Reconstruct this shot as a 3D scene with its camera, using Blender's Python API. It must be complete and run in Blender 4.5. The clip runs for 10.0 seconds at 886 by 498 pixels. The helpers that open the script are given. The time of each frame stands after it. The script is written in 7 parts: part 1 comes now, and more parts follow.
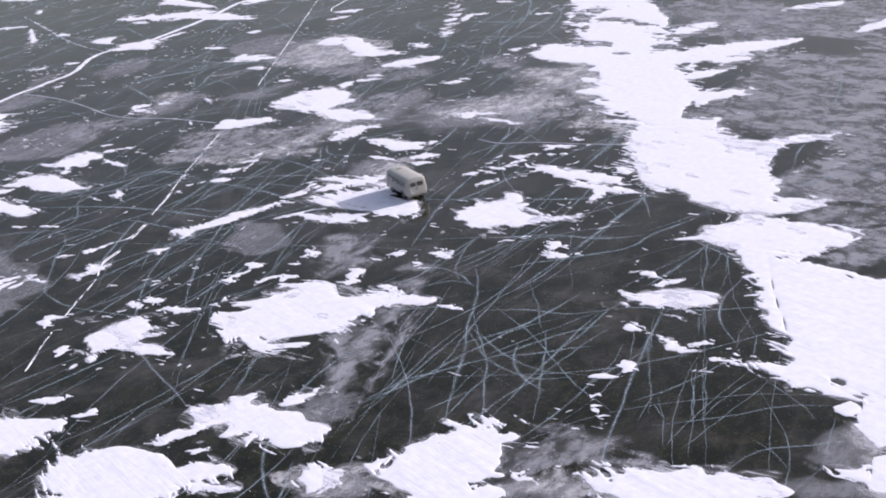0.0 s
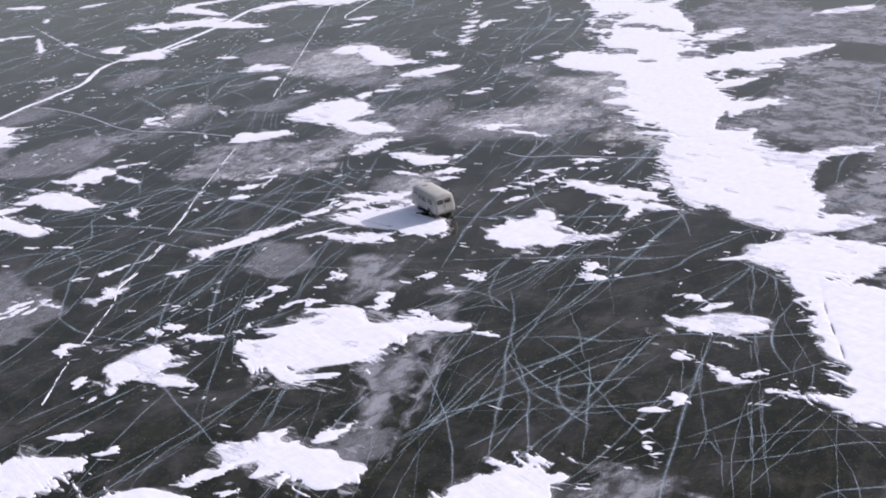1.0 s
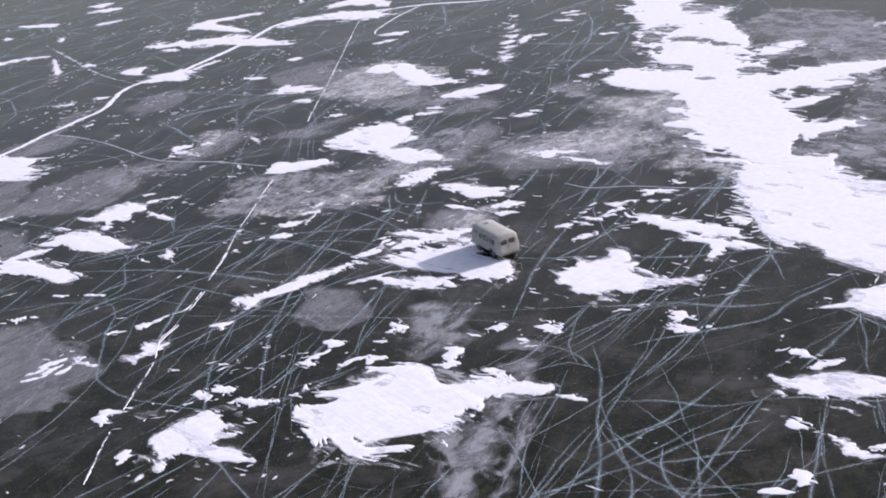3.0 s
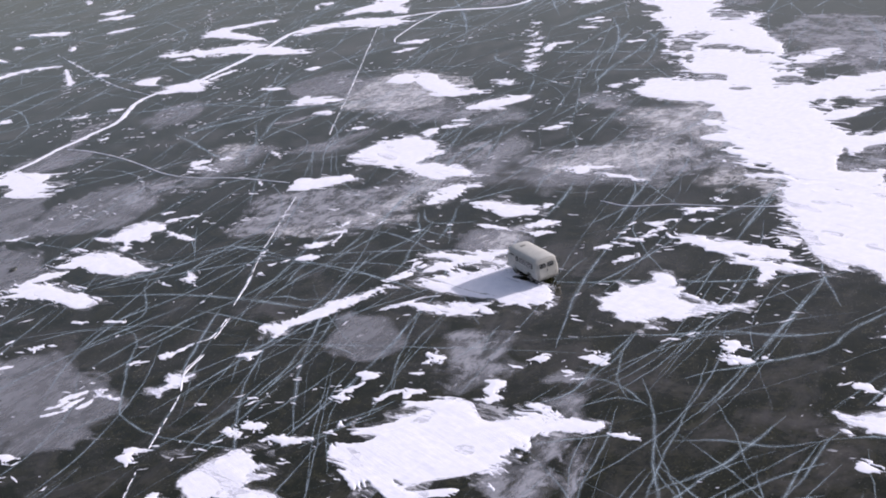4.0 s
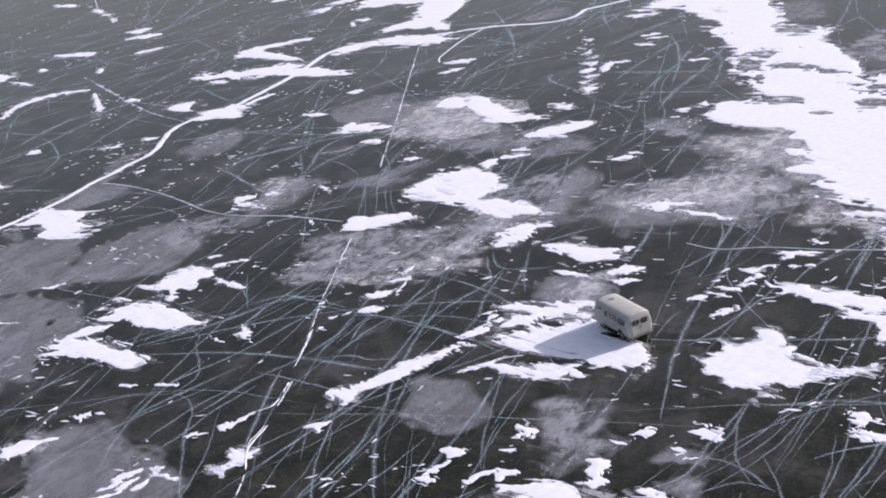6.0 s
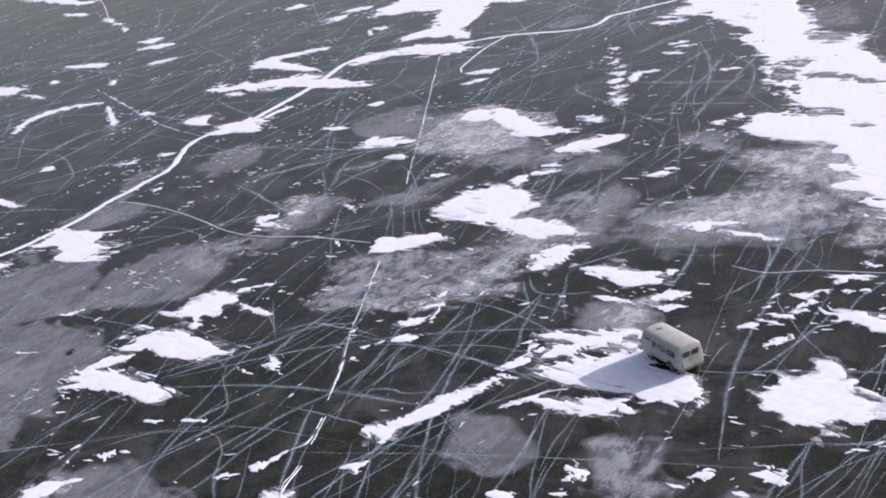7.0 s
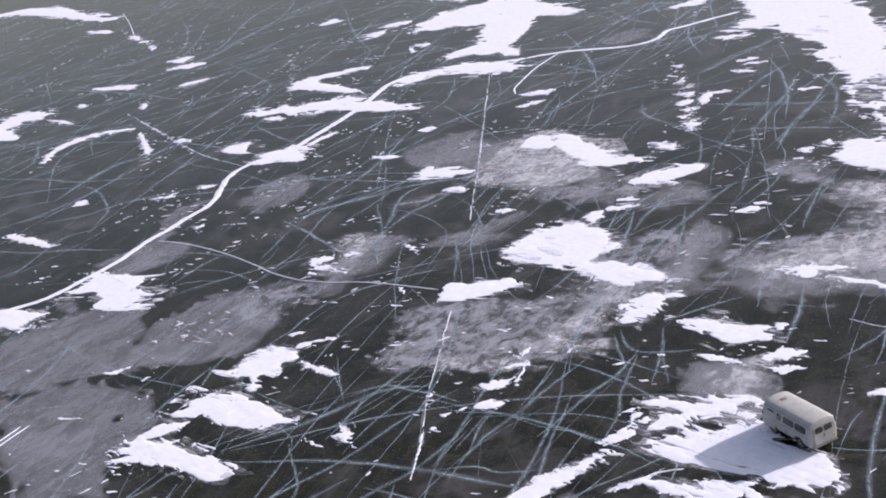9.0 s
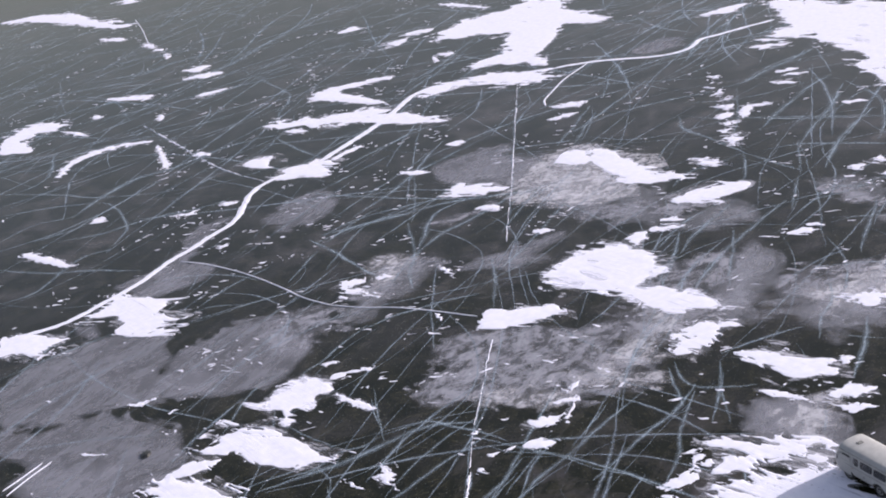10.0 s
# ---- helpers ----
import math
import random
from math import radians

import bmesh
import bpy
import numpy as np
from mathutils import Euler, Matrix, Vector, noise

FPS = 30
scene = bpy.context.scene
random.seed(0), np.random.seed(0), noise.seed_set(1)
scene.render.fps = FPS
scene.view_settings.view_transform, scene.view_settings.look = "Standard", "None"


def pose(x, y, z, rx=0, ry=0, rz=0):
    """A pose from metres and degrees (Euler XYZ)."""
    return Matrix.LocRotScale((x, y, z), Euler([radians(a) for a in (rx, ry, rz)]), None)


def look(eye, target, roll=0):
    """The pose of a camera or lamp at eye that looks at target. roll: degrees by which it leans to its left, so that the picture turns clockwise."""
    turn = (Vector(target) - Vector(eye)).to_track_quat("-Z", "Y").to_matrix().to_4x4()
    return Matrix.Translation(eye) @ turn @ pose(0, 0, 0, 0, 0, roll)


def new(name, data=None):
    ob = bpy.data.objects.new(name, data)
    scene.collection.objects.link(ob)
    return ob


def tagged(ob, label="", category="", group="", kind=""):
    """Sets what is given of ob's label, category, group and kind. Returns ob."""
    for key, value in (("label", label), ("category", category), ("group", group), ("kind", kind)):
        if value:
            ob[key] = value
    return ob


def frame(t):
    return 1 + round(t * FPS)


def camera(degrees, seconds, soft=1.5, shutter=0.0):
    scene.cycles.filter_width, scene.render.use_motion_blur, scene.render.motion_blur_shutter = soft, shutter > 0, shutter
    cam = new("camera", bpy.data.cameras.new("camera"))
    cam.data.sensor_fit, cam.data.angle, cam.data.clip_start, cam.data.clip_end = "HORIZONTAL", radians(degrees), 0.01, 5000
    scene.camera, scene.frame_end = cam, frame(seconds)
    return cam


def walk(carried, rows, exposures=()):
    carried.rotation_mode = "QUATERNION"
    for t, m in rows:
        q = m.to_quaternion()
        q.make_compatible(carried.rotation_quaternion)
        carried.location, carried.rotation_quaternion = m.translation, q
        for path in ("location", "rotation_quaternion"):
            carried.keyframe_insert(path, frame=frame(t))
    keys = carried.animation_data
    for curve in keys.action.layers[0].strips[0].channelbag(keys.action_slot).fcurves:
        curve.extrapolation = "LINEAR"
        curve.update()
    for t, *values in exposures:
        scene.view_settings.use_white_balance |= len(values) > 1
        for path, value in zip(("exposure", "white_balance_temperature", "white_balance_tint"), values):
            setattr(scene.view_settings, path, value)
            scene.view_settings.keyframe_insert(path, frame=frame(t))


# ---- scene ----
cam = camera(37.0, 10.0, soft=1.85)
PATH = [
    (0, (1.053, 0.89, 37.978), (1.038, 2.746, 37.233), -7.4),
    (0.5, (0.132, 3.147, 38.035), (0.114, 5.004, 37.292), -7.7),
    (1, (-0.859, 5.456, 38.098), (-0.879, 7.312, 37.355), -7.9),
    (1.5, (-1.822, 7.782, 38.161), (-1.845, 9.639, 37.419), -8.2),
    (2, (-2.814, 10.081, 38.274), (-2.839, 11.938, 37.532), -8.4),
    (3.5, (-5.829, 16.872, 38.874), (-5.861, 18.729, 38.133), -9.1),
    (4, (-6.742, 19.253, 39.07), (-6.78, 21.11, 38.329), -9.3),
    (4.5, (-7.794, 21.577, 39.282), (-7.837, 23.435, 38.542), -9.5),
    (5, (-8.795, 23.835, 39.599), (-8.844, 25.692, 38.858), -9.8),
    (5.5, (-9.854, 26.174, 39.87), (-9.907, 28.032, 39.131), -10.0),
    (7, (-12.751, 32.968, 40.795), (-12.818, 34.826, 40.058), -10.8),
    (7.5, (-13.806, 35.39, 40.97), (-13.877, 37.248, 40.235), -11.1),
    (8, (-14.9, 37.851, 41.227), (-14.977, 39.709, 40.492), -11.4),
    (8.5, (-15.965, 40.402, 41.459), (-16.047, 42.26, 40.725), -11.6),
    (9, (-17.062, 42.951, 41.658), (-17.15, 44.81, 40.926), -11.8),
    (9.5, (-18.282, 45.545, 41.913), (-18.373, 47.404, 41.182), -11.9),
    (10, (-19.454, 48.064, 42.078), (-19.55, 49.924, 41.349), -12.0),
]
walk(cam, [(t, look(eye, target, roll)) for t, eye, target, roll in PATH], exposures=((0.0, 0.63, 6240, 20.5), (10.0, 0.63, 6240, 20.5)))

# ---- world, sun, exposure ----
SUN_HEIGHT, SUN_FROM = radians(20.5), radians(18.5)  # elevation; bearing towards the sun, from +x
world = bpy.data.worlds.new("sky")
scene.world = world
world.use_nodes = True
wn, wl = world.node_tree.nodes, world.node_tree.links
sky = wn.new("ShaderNodeTexSky")
sky.sky_type, sky.sun_disc = "NISHITA", False
sky.sun_elevation, sky.sun_rotation = SUN_HEIGHT, radians(90.0) - SUN_FROM
sky.air_density, sky.dust_density, sky.ozone_density = 1.3, 2.8, 1.2
pale = wn.new("ShaderNodeHueSaturation")
pale.inputs["Saturation"].default_value = 0.62
wl.new(sky.outputs["Color"], pale.inputs["Color"])
wl.new(pale.outputs["Color"], wn["Background"].inputs["Color"])
wn["Background"].inputs["Strength"].default_value = 0.087
sun = new("sun", bpy.data.lights.new("sun", "SUN"))
sun.data.energy, sun.data.angle, sun.data.color = 3.5, radians(1.0), (1.0, 0.957, 0.89)
to_sun = Vector((math.cos(SUN_FROM) * math.cos(SUN_HEIGHT), math.sin(SUN_FROM) * math.cos(SUN_HEIGHT), math.sin(SUN_HEIGHT)))
sun.matrix_world = look(to_sun * 400, (0, 0, 0))

# ---- materials ----


class Nodes:
    """A material's node tree, with short ways to add nodes."""

    def __init__(self, name):
        self.mat = bpy.data.materials.new(name)
        self.mat.use_nodes = True
        self.tree = self.mat.node_tree
        self.shader = self.tree.nodes["Principled BSDF"]
        self.out = self.tree.nodes["Material Output"]

    def add(self, kind, **inputs):
        node = self.tree.nodes.new(kind)
        for key, value in inputs.items():
            self.put(node.inputs[key.replace("_", " ")], value)
        return node

    def put(self, socket, value):
        if isinstance(value, bpy.types.NodeSocket):
            self.tree.links.new(value, socket)
        else:
            socket.default_value = value

    def set(self, **inputs):
        for key, value in inputs.items():
            self.put(self.shader.inputs[key.replace("_", " ")], value)

    def place(self, scale=(1, 1, 1), turn=0.0):
        """Places in the world's metres, turned and scaled."""
        m = self.add("ShaderNodeMapping", Vector=self.add("ShaderNodeNewGeometry").outputs["Position"])
        m.vector_type = "TEXTURE"  # turned first, then scaled
        m.inputs["Scale"].default_value = tuple(1.0 / k for k in scale)
        m.inputs["Rotation"].default_value = (0, 0, radians(-turn))
        return m.outputs["Vector"]

    def noise(self, scale, detail=4.0, rough=0.55, vector=None, twist=0.0):
        n = self.add("ShaderNodeTexNoise", Scale=scale, Detail=detail, Roughness=rough, Distortion=twist)
        if vector is not None:
            self.put(n.inputs["Vector"], vector)
        return n.outputs["Fac"]

    def ramp(self, value, *stops):
        r = self.add("ShaderNodeValToRGB", Fac=value)
        while len(r.color_ramp.elements) < len(stops):
            r.color_ramp.elements.new(0.5)
        for e, (at, c) in zip(r.color_ramp.elements, stops):
            e.position, e.color = at, (c, c, c, 1) if isinstance(c, (int, float)) else (*c, 1)
        return r.outputs["Color"]

    def math(self, how, a, b=0.0, clamp=False):
        m = self.add("ShaderNodeMath")
        m.operation, m.use_clamp = how, clamp
        self.put(m.inputs[0], a), self.put(m.inputs[1], b)
        return m.outputs[0]

    def blend(self, fac, a, b, how="MIX"):
        m = self.add("ShaderNodeMix")
        m.data_type, m.blend_type = "RGBA", how
        self.put(m.inputs["Factor"], fac), self.put(m.inputs["A"], a), self.put(m.inputs["B"], b)
        return m.outputs["Result"]

    def relief(self, height, strength, distance):
        b = self.add("ShaderNodeBump", Height=height, Strength=strength, Distance=distance)
        self.set(Normal=b.outputs["Normal"])

    def cover(self, alpha):
        """The shader laid over what lies below, with that coverage."""
        clear, mix = self.add("ShaderNodeBsdfTransparent"), self.add("ShaderNodeMixShader", Fac=alpha)
        self.tree.links.new(clear.outputs[0], mix.inputs[1])
        self.tree.links.new(self.shader.outputs[0], mix.inputs[2])
        self.tree.links.new(mix.outputs[0], self.out.inputs["Surface"])


WIND = 124.0  # bearing of the wind's streaks, from +x


def ice_material():
    n = Nodes("clear_black_ice")
    where = n.place()
    broad = n.noise(0.035, 4, 0.6, where)
    cloud = n.noise(0.22, 6, 0.62, where, 0.6)
    streak = n.noise(1.0, 5, 0.6, n.place((0.12, 0.7, 1.0), -WIND + 60), 0.4)
    grain = n.noise(5.0, 3, 0.6, where)
    haze = n.math("MULTIPLY", n.ramp(broad, (0.38, 0.0), (0.64, 1.0)), n.ramp(cloud, (0.44, 0.0), (0.70, 1.0)))
    haze = n.math("ADD", n.math("MULTIPLY", haze, 0.40), n.math("MULTIPLY", n.ramp(streak, (0.54, 0.0), (0.8, 1.0)), 0.14), True)
    brown = n.math("ADD", n.math("MULTIPLY", n.ramp(n.noise(0.5, 6, 0.72, where, 1.2), (0.46, 0.0), (0.7, 1.0)), 0.6),
                   n.math("MULTIPLY", n.ramp(n.noise(2.6, 5, 0.7, where, 0.8), (0.5, 0.0), (0.72, 1.0)), 0.55), True)
    dark = n.blend(broad, (0.004, 0.006, 0.001, 1), (0.009, 0.011, 0.004, 1))
    dark = n.blend(n.math("MULTIPLY", brown, 0.6), dark, (0.062, 0.057, 0.032, 1))
    specks = n.ramp(n.noise(7.0, 2, 0.5, where), (0.67, 0.0), (0.72, 1.0))
    dark = n.blend(n.math("MULTIPLY", specks, 0.35), dark, (0.30, 0.31, 0.31, 1))
    n.set(Base_Color=n.blend(haze, dark, (0.19, 0.175, 0.19, 1)), IOR=1.31, Specular_Tint=(1.0, 0.86, 0.95, 1))
    n.set(Roughness=n.math("ADD", n.math("MULTIPLY", haze, 0.35), n.math("ADD", 0.03, n.math("MULTIPLY", grain, 0.06))))
    n.relief(n.math("ADD", cloud, n.math("MULTIPLY", grain, 0.1)), 0.08, 0.04)
    return n.mat


def snow_material():
    n = Nodes("wind_packed_snow")
    where = n.place()
    ridges = n.noise(1.0, 5, 0.6, n.place((0.35, 2.6, 1.0), -WIND), 0.3)
    lumps = n.noise(1.6, 4, 0.55, where)
    grain = n.noise(14.0, 3, 0.6, where)
    white = n.blend(n.ramp(lumps, (0.35, 0.0), (0.75, 1.0)), (0.79, 0.80, 0.92, 1), (0.89, 0.89, 1.0, 1))
    # wind-scoured lines, where the ice shows through
    lines = n.ramp(n.noise(1.0, 4, 0.6, n.place((0.16, 4.2, 1.0), -WIND), 0.25), (0.62, 0.0), (0.72, 1.0))
    scour = n.math("MULTIPLY", lines, n.ramp(n.noise(0.3, 4, 0.6, where), (0.44, 0.0), (0.6, 1.0)))
    n.set(Base_Color=n.blend(n.math("MULTIPLY", scour, 0.75), white, (0.42, 0.44, 0.54, 1)), Roughness=0.85)
    n.shader.inputs["Specular IOR Level"].default_value = 0.2
    n.relief(n.math("ADD", n.math("ADD", ridges, n.math("MULTIPLY", lumps, 0.5)), n.math("MULTIPLY", grain, 0.12)), 0.28, 0.07)
    return n.mat


def frost_material(name, low, high, most, streaky, patchy=0.55, fine_scale=(0.25, 1.6, 1.0), grip=0.5, dim=(0.255, 0.262, 0.305, 1), pale_tone=(0.415, 0.425, 0.485, 1), lie=-56, cloud_scale=(0.8, 1.1, 1.0)):
    """Frozen-in frost, thin and cloudy: its coverage follows noise."""
    n = Nodes(name)
    where = n.place()
    cloud = n.noise(grip, 8, 0.70, n.place(cloud_scale, lie), 0.6)
    fine = n.noise(1.0, 6, 0.7, n.place(fine_scale, lie + streaky), 0.9)
    grain = n.noise(9.0, 3, 0.6, where)
    both = n.math("ADD", n.math("MULTIPLY", cloud, patchy), n.math("MULTIPLY", fine, 1 - patchy))
    n.set(Base_Color=n.blend(grain, dim, pale_tone), Roughness=0.6)
    uv = n.add("ShaderNodeUVMap")
    edge = n.add("ShaderNodeSeparateXYZ", Vector=uv.outputs["UV"]).outputs["X"]
    n.cover(n.math("MULTIPLY", n.math("MULTIPLY", n.ramp(both, (low, 0.12), (high, 1.0)), most), n.ramp(edge, (0.0, 0.0), (0.5, 0.85), (1.0, 1.0))))
    return n.mat


def crack_material(name, most, colour):
    """A fracture plane in clear ice: brightest along its middle, broken along its length."""
    n = Nodes(name)
    uv = n.add("ShaderNodeSeparateXYZ", Vector=n.add("ShaderNodeUVMap").outputs["UV"])
    where = n.place()
    stray = n.math("MULTIPLY", n.math("SUBTRACT", n.noise(0.9, 4, 0.6, where), 0.5), 0.8)
    middle = n.math("SUBTRACT", n.math("MULTIPLY", uv.outputs["Y"], 2.0), 1.0)
    core = n.ramp(n.math("ABSOLUTE", n.math("ADD", middle, stray)), (0.0, 0.52), (0.18, 0.30), (0.45, 0.0))
    veil = n.ramp(n.math("ABSOLUTE", middle), (0.0, 0.50), (0.5, 0.34), (1.0, 0.0))
    band = n.math("ADD", core, veil, True)
    broken = n.ramp(n.noise(0.35, 4, 0.6, where), (0.30, 0.35), (0.60, 1.0))
    wisps = n.ramp(n.noise(3.0, 5, 0.7, where, 0.5), (0.3, 0.35), (0.7, 1.0))
    n.set(Base_Color=(*colour, 1), Roughness=0.5)
    n.cover(n.math("MULTIPLY", n.math("MULTIPLY", n.math("MULTIPLY", band, broken), wisps), most, True))
    return n.mat


def plain(name, colour, rough, metal=0.0, wear=0.12, scale=3.0):
    n = Nodes(name)
    spots = n.noise(scale, 5, 0.65, n.add("ShaderNodeTexCoord").outputs["Object"])
    dim = tuple(c * (1 - wear * 2.2) for c in colour)
    n.set(Base_Color=n.blend(n.ramp(spots, (0.35, 0.0), (0.7, 1.0)), (*dim, 1), (*colour, 1)), Metallic=metal)
    n.set(Roughness=n.math("ADD", rough - 0.08, n.math("MULTIPLY", spots, 0.16), True))
    return n.mat


ICE = ice_material()
SNOW = snow_material()
FROST = frost_material("smooth_grey_frost", 0.28, 0.64, 0.68, 0, 0.5, (0.4, 1.2, 1.0), 0.35)
RIME = frost_material("broken_rime", 0.43, 0.57, 0.80, 0, 0.6, (0.65, 1.0, 1.0), 0.42, (0.26, 0.265, 0.31, 1), (0.50, 0.51, 0.58, 1))
MOTTLE = frost_material("mottled_rime", 0.43, 0.56, 0.80, 0, 0.72, (0.9, 1.25, 1.0), 0.42, (0.24, 0.245, 0.29, 1), (0.47, 0.48, 0.55, 1), -125, (0.75, 1.2, 1.0))
HAZE = frost_material("milky_haze", 0.36, 0.60, 0.60, 0, 0.5, (0.8, 1.2, 1.0), 0.3, (0.28, 0.29, 0.33, 1), (0.44, 0.455, 0.52, 1))
DUST = frost_material("snow_dust", 0.44, 0.58, 0.80, 20, 0.5, (1.2, 1.4, 1.0), 0.6, (0.55, 0.55, 0.60, 1), (0.78, 0.78, 0.85, 1))
FRINGE = frost_material("thin_snow_fringe", 0.48, 0.58, 0.66, 0, 0.35, (0.5, 2.4, 1.0), 0.8, (0.50, 0.51, 0.58, 1), (0.74, 0.75, 0.84, 1), -138, (0.5, 1.6, 1.0))
CRACK = crack_material("deep_fracture", 0.62, (0.49, 0.61, 0.72))
HAIR = crack_material("hairline_fracture", 0.70, (0.49, 0.60, 0.72))

# ---- shapes on the ice ----


def value_noise(x, y, seed):
    """Smooth noise from -1 to 1 on arrays of places, one lattice step to a unit."""
    i, j = np.floor(x).astype(np.int64), np.floor(y).astype(np.int64)
    u, v = x - i, y - j
    u, v = u * u * (3 - 2 * u), v * v * (3 - 2 * v)

    def corner(a, b):
        h = (a * 374761393 + b * 668265263 + seed * 974634777) & 0xFFFFFFFF
        h = ((h ^ (h >> 13)) * 1274126177) & 0xFFFFFFFF
        return ((h ^ (h >> 16)) & 0xFFFF) / 32767.5 - 1.0

    low = corner(i, j) * (1 - u) + corner(i + 1, j) * u
    high = corner(i, j + 1) * (1 - u) + corner(i + 1, j + 1) * u
    return low * (1 - v) + high * v


def link(name, verts, faces, material, parent=None, uvs=None, smooth=True):
    mesh = bpy.data.meshes.new(name)
    mesh.from_pydata(verts, [], faces)
    mesh.materials.append(material)
    if smooth:
        mesh.shade_smooth()
    if uvs is not None:
        layer = mesh.uv_layers.new(name="UVMap")
        loops = np.empty(len(mesh.loops), dtype=np.int32)
        mesh.loops.foreach_get("vertex_index", loops)
        layer.uv.foreach_set("vector", np.asarray(uvs, dtype=np.float32)[loops].ravel())
    ob = new(name, mesh)
    if parent is not None:
        ob.parent = parent
    return ob


def contour(x, y, f):
    """The part of a grid where f > 0: plane places, values of f and faces, cut along the line f = 0."""
    rows, cols = f.shape
    inside = f > 0
    count = inside[:-1, :-1].astype(int) + inside[1:, :-1] + inside[:-1, 1:] + inside[1:, 1:]
    index = -np.ones(f.shape, dtype=np.int64)
    index[inside] = np.arange(inside.sum())
    spots = list(zip(x[inside].tolist(), y[inside].tolist(), f[inside].tolist()))
    whole = count == 4
    # well inside, blocks of cells become one face each
    side, faces = 6, []
    deep = f > 0.6
    for br in range(0, rows - side, side):
        for bc in range(0, cols - side, side):
            if deep[br, bc] and deep[br : br + side + 1, bc : bc + side + 1].all():
                faces.append(np.r_[index[br, bc : bc + side], index[br : br + side, bc + side],
                                   index[br + side, bc + side : bc : -1], index[br + side : br : -1, bc]].tolist())
                whole[br : br + side, bc : bc + side] = False
    r, c = np.nonzero(whole)
    faces += np.stack([index[r, c], index[r, c + 1], index[r + 1, c + 1], index[r + 1, c]], 1).tolist()
    cuts = {}

    def cut(a, b):
        key = (a, b) if a < b else (b, a)
        if key not in cuts:
            k = f[a] / (f[a] - f[b])
            cuts[key] = len(spots)
            spots.append((float(x[a] + k * (x[b] - x[a])), float(y[a] + k * (y[b] - y[a])), 0.0))
        return cuts[key]

    for r, c in zip(*np.nonzero((count > 0) & (count < 4))):
        ring, face = ((r, c), (r, c + 1), (r + 1, c + 1), (r + 1, c)), []
        for a, b in zip(ring, ring[1:] + ring[:1]):
            if inside[a]:
                face.append(int(index[a]))
            if inside[a] != inside[b]:
                face.append(cut(a, b))
        if len(face) > 2:
            faces.append(face)
    return spots, faces


made_patches = [0]


def blot(lobes, ragged, comb, cell=None, point=1.5, gaps=(), scratched=False):
    """A patch drawn by the wind out of rounded lobes (x, y, half length, half width, turn): places, depth inside its edge, faces."""
    made_patches[0] += 1
    seed = int(abs(lobes[0][0]) * 970 + abs(lobes[0][1]) * 1310)
    reach = [(x, y, a + 0.8, a, b, radians(turn)) for x, y, a, b, turn in lobes]
    x0, x1 = min(x - r for x, y, r, *_ in reach), max(x + r for x, y, r, *_ in reach)
    y0, y1 = min(y - r for x, y, r, *_ in reach), max(y + r for x, y, r, *_ in reach)
    if cell is None:
        cell = min(0.11, max(0.035, math.sqrt((x1 - x0) * (y1 - y0)) / 300))
    gx, gy = np.meshgrid(np.arange(x0, x1 + cell, cell), np.arange(y0, y1 + cell, cell))
    flat_x, flat_y = gx, gy
    if len(lobes) < 6:  # small scraps are crooked
        crook = max(b for *_, b, _ in reach) * (1.0 if len(lobes) < 3 else 0.55)
        gx = gx + 0.8 * crook * value_noise(flat_x / (2.2 * crook), flat_y / (1.5 * crook), seed + 7)
        gy = gy + 0.55 * crook * value_noise(flat_x / (1.8 * crook), flat_y / (1.8 * crook), seed + 8)
    depth = np.zeros(gx.shape)
    thin = max(b for *_, b, _ in reach)

    def within(x, y, a, b, turn):
        u = (gx - x) * math.cos(turn) + (gy - y) * math.sin(turn)
        v = (gy - y) * math.cos(turn) - (gx - x) * math.sin(turn)
        q = (np.abs(u / a) ** point + np.abs(v / b) ** (0.5 * point + 1)) ** (2 / (1.5 * point + 1)) / 1.03
        return (1 - q) * min(b, 1.2)

    wide = np.zeros(gx.shape)
    for x, y, _, a, b, turn in reach:
        share = np.exp(np.clip(11.0 * within(x, y, a, b, turn), -60, 60))
        depth += share
        wide += share * b
    wide /= depth + 1e-12  # half width of the lobe that rules here
    depth = np.log(depth + 1e-12) / 11.0
    slope_y, slope_x = np.gradient(depth, cell)
    depth = np.clip(depth / np.maximum(np.hypot(slope_x, slope_y), 0.12), -3.0, 3.0)  # about metres from the edge
    w, size = radians(np.interp(lobes[0][1], (90, 160), (122, 146))), min(1.0, max(0.2, thin / 1.3))  # small scraps are torn on a smaller scale
    sx, sy = gx / size, gy / size
    p, r = sx * math.cos(w) + sy * math.sin(w), sy * math.cos(w) - sx * math.sin(w)
    bx, by = value_noise(sx / 1.3, sy / 1.3, seed + 3), value_noise(sx / 1.3, sy / 1.3, seed + 4)
    along, aside = p, r
    p, r = p + 0.5 * bx, r + 0.3 * by
    torn, share, step = 0.0, 0.62, 0.8
    for k in range(6):
        if step * size < 1.4 * cell:
            break
        some = value_noise(p / (3.0 * step), r / (1.2 * step), seed + 37 * k)
        crest = value_noise(p / (3.4 * step ** 0.75), r / (0.95 * step), seed + 37 * k + 500)
        cross = value_noise(p / (1.4 * step), r / (2.2 * step), seed + 37 * k + 900)
        torn = torn + share * (0.25 * some + 0.6 * (0.45 - 1.5 * np.abs(crest)) - 0.25 * (0.45 - 1.5 * np.abs(cross)))
        share, step = share * 0.68, step * 0.55
    lively = np.clip(0.65 + 1.3 * value_noise(sx / 2.6, sy / 2.6, seed + 31), 0.08, 1.7)
    torn = (ragged + comb) * (torn + 0.02) * lively
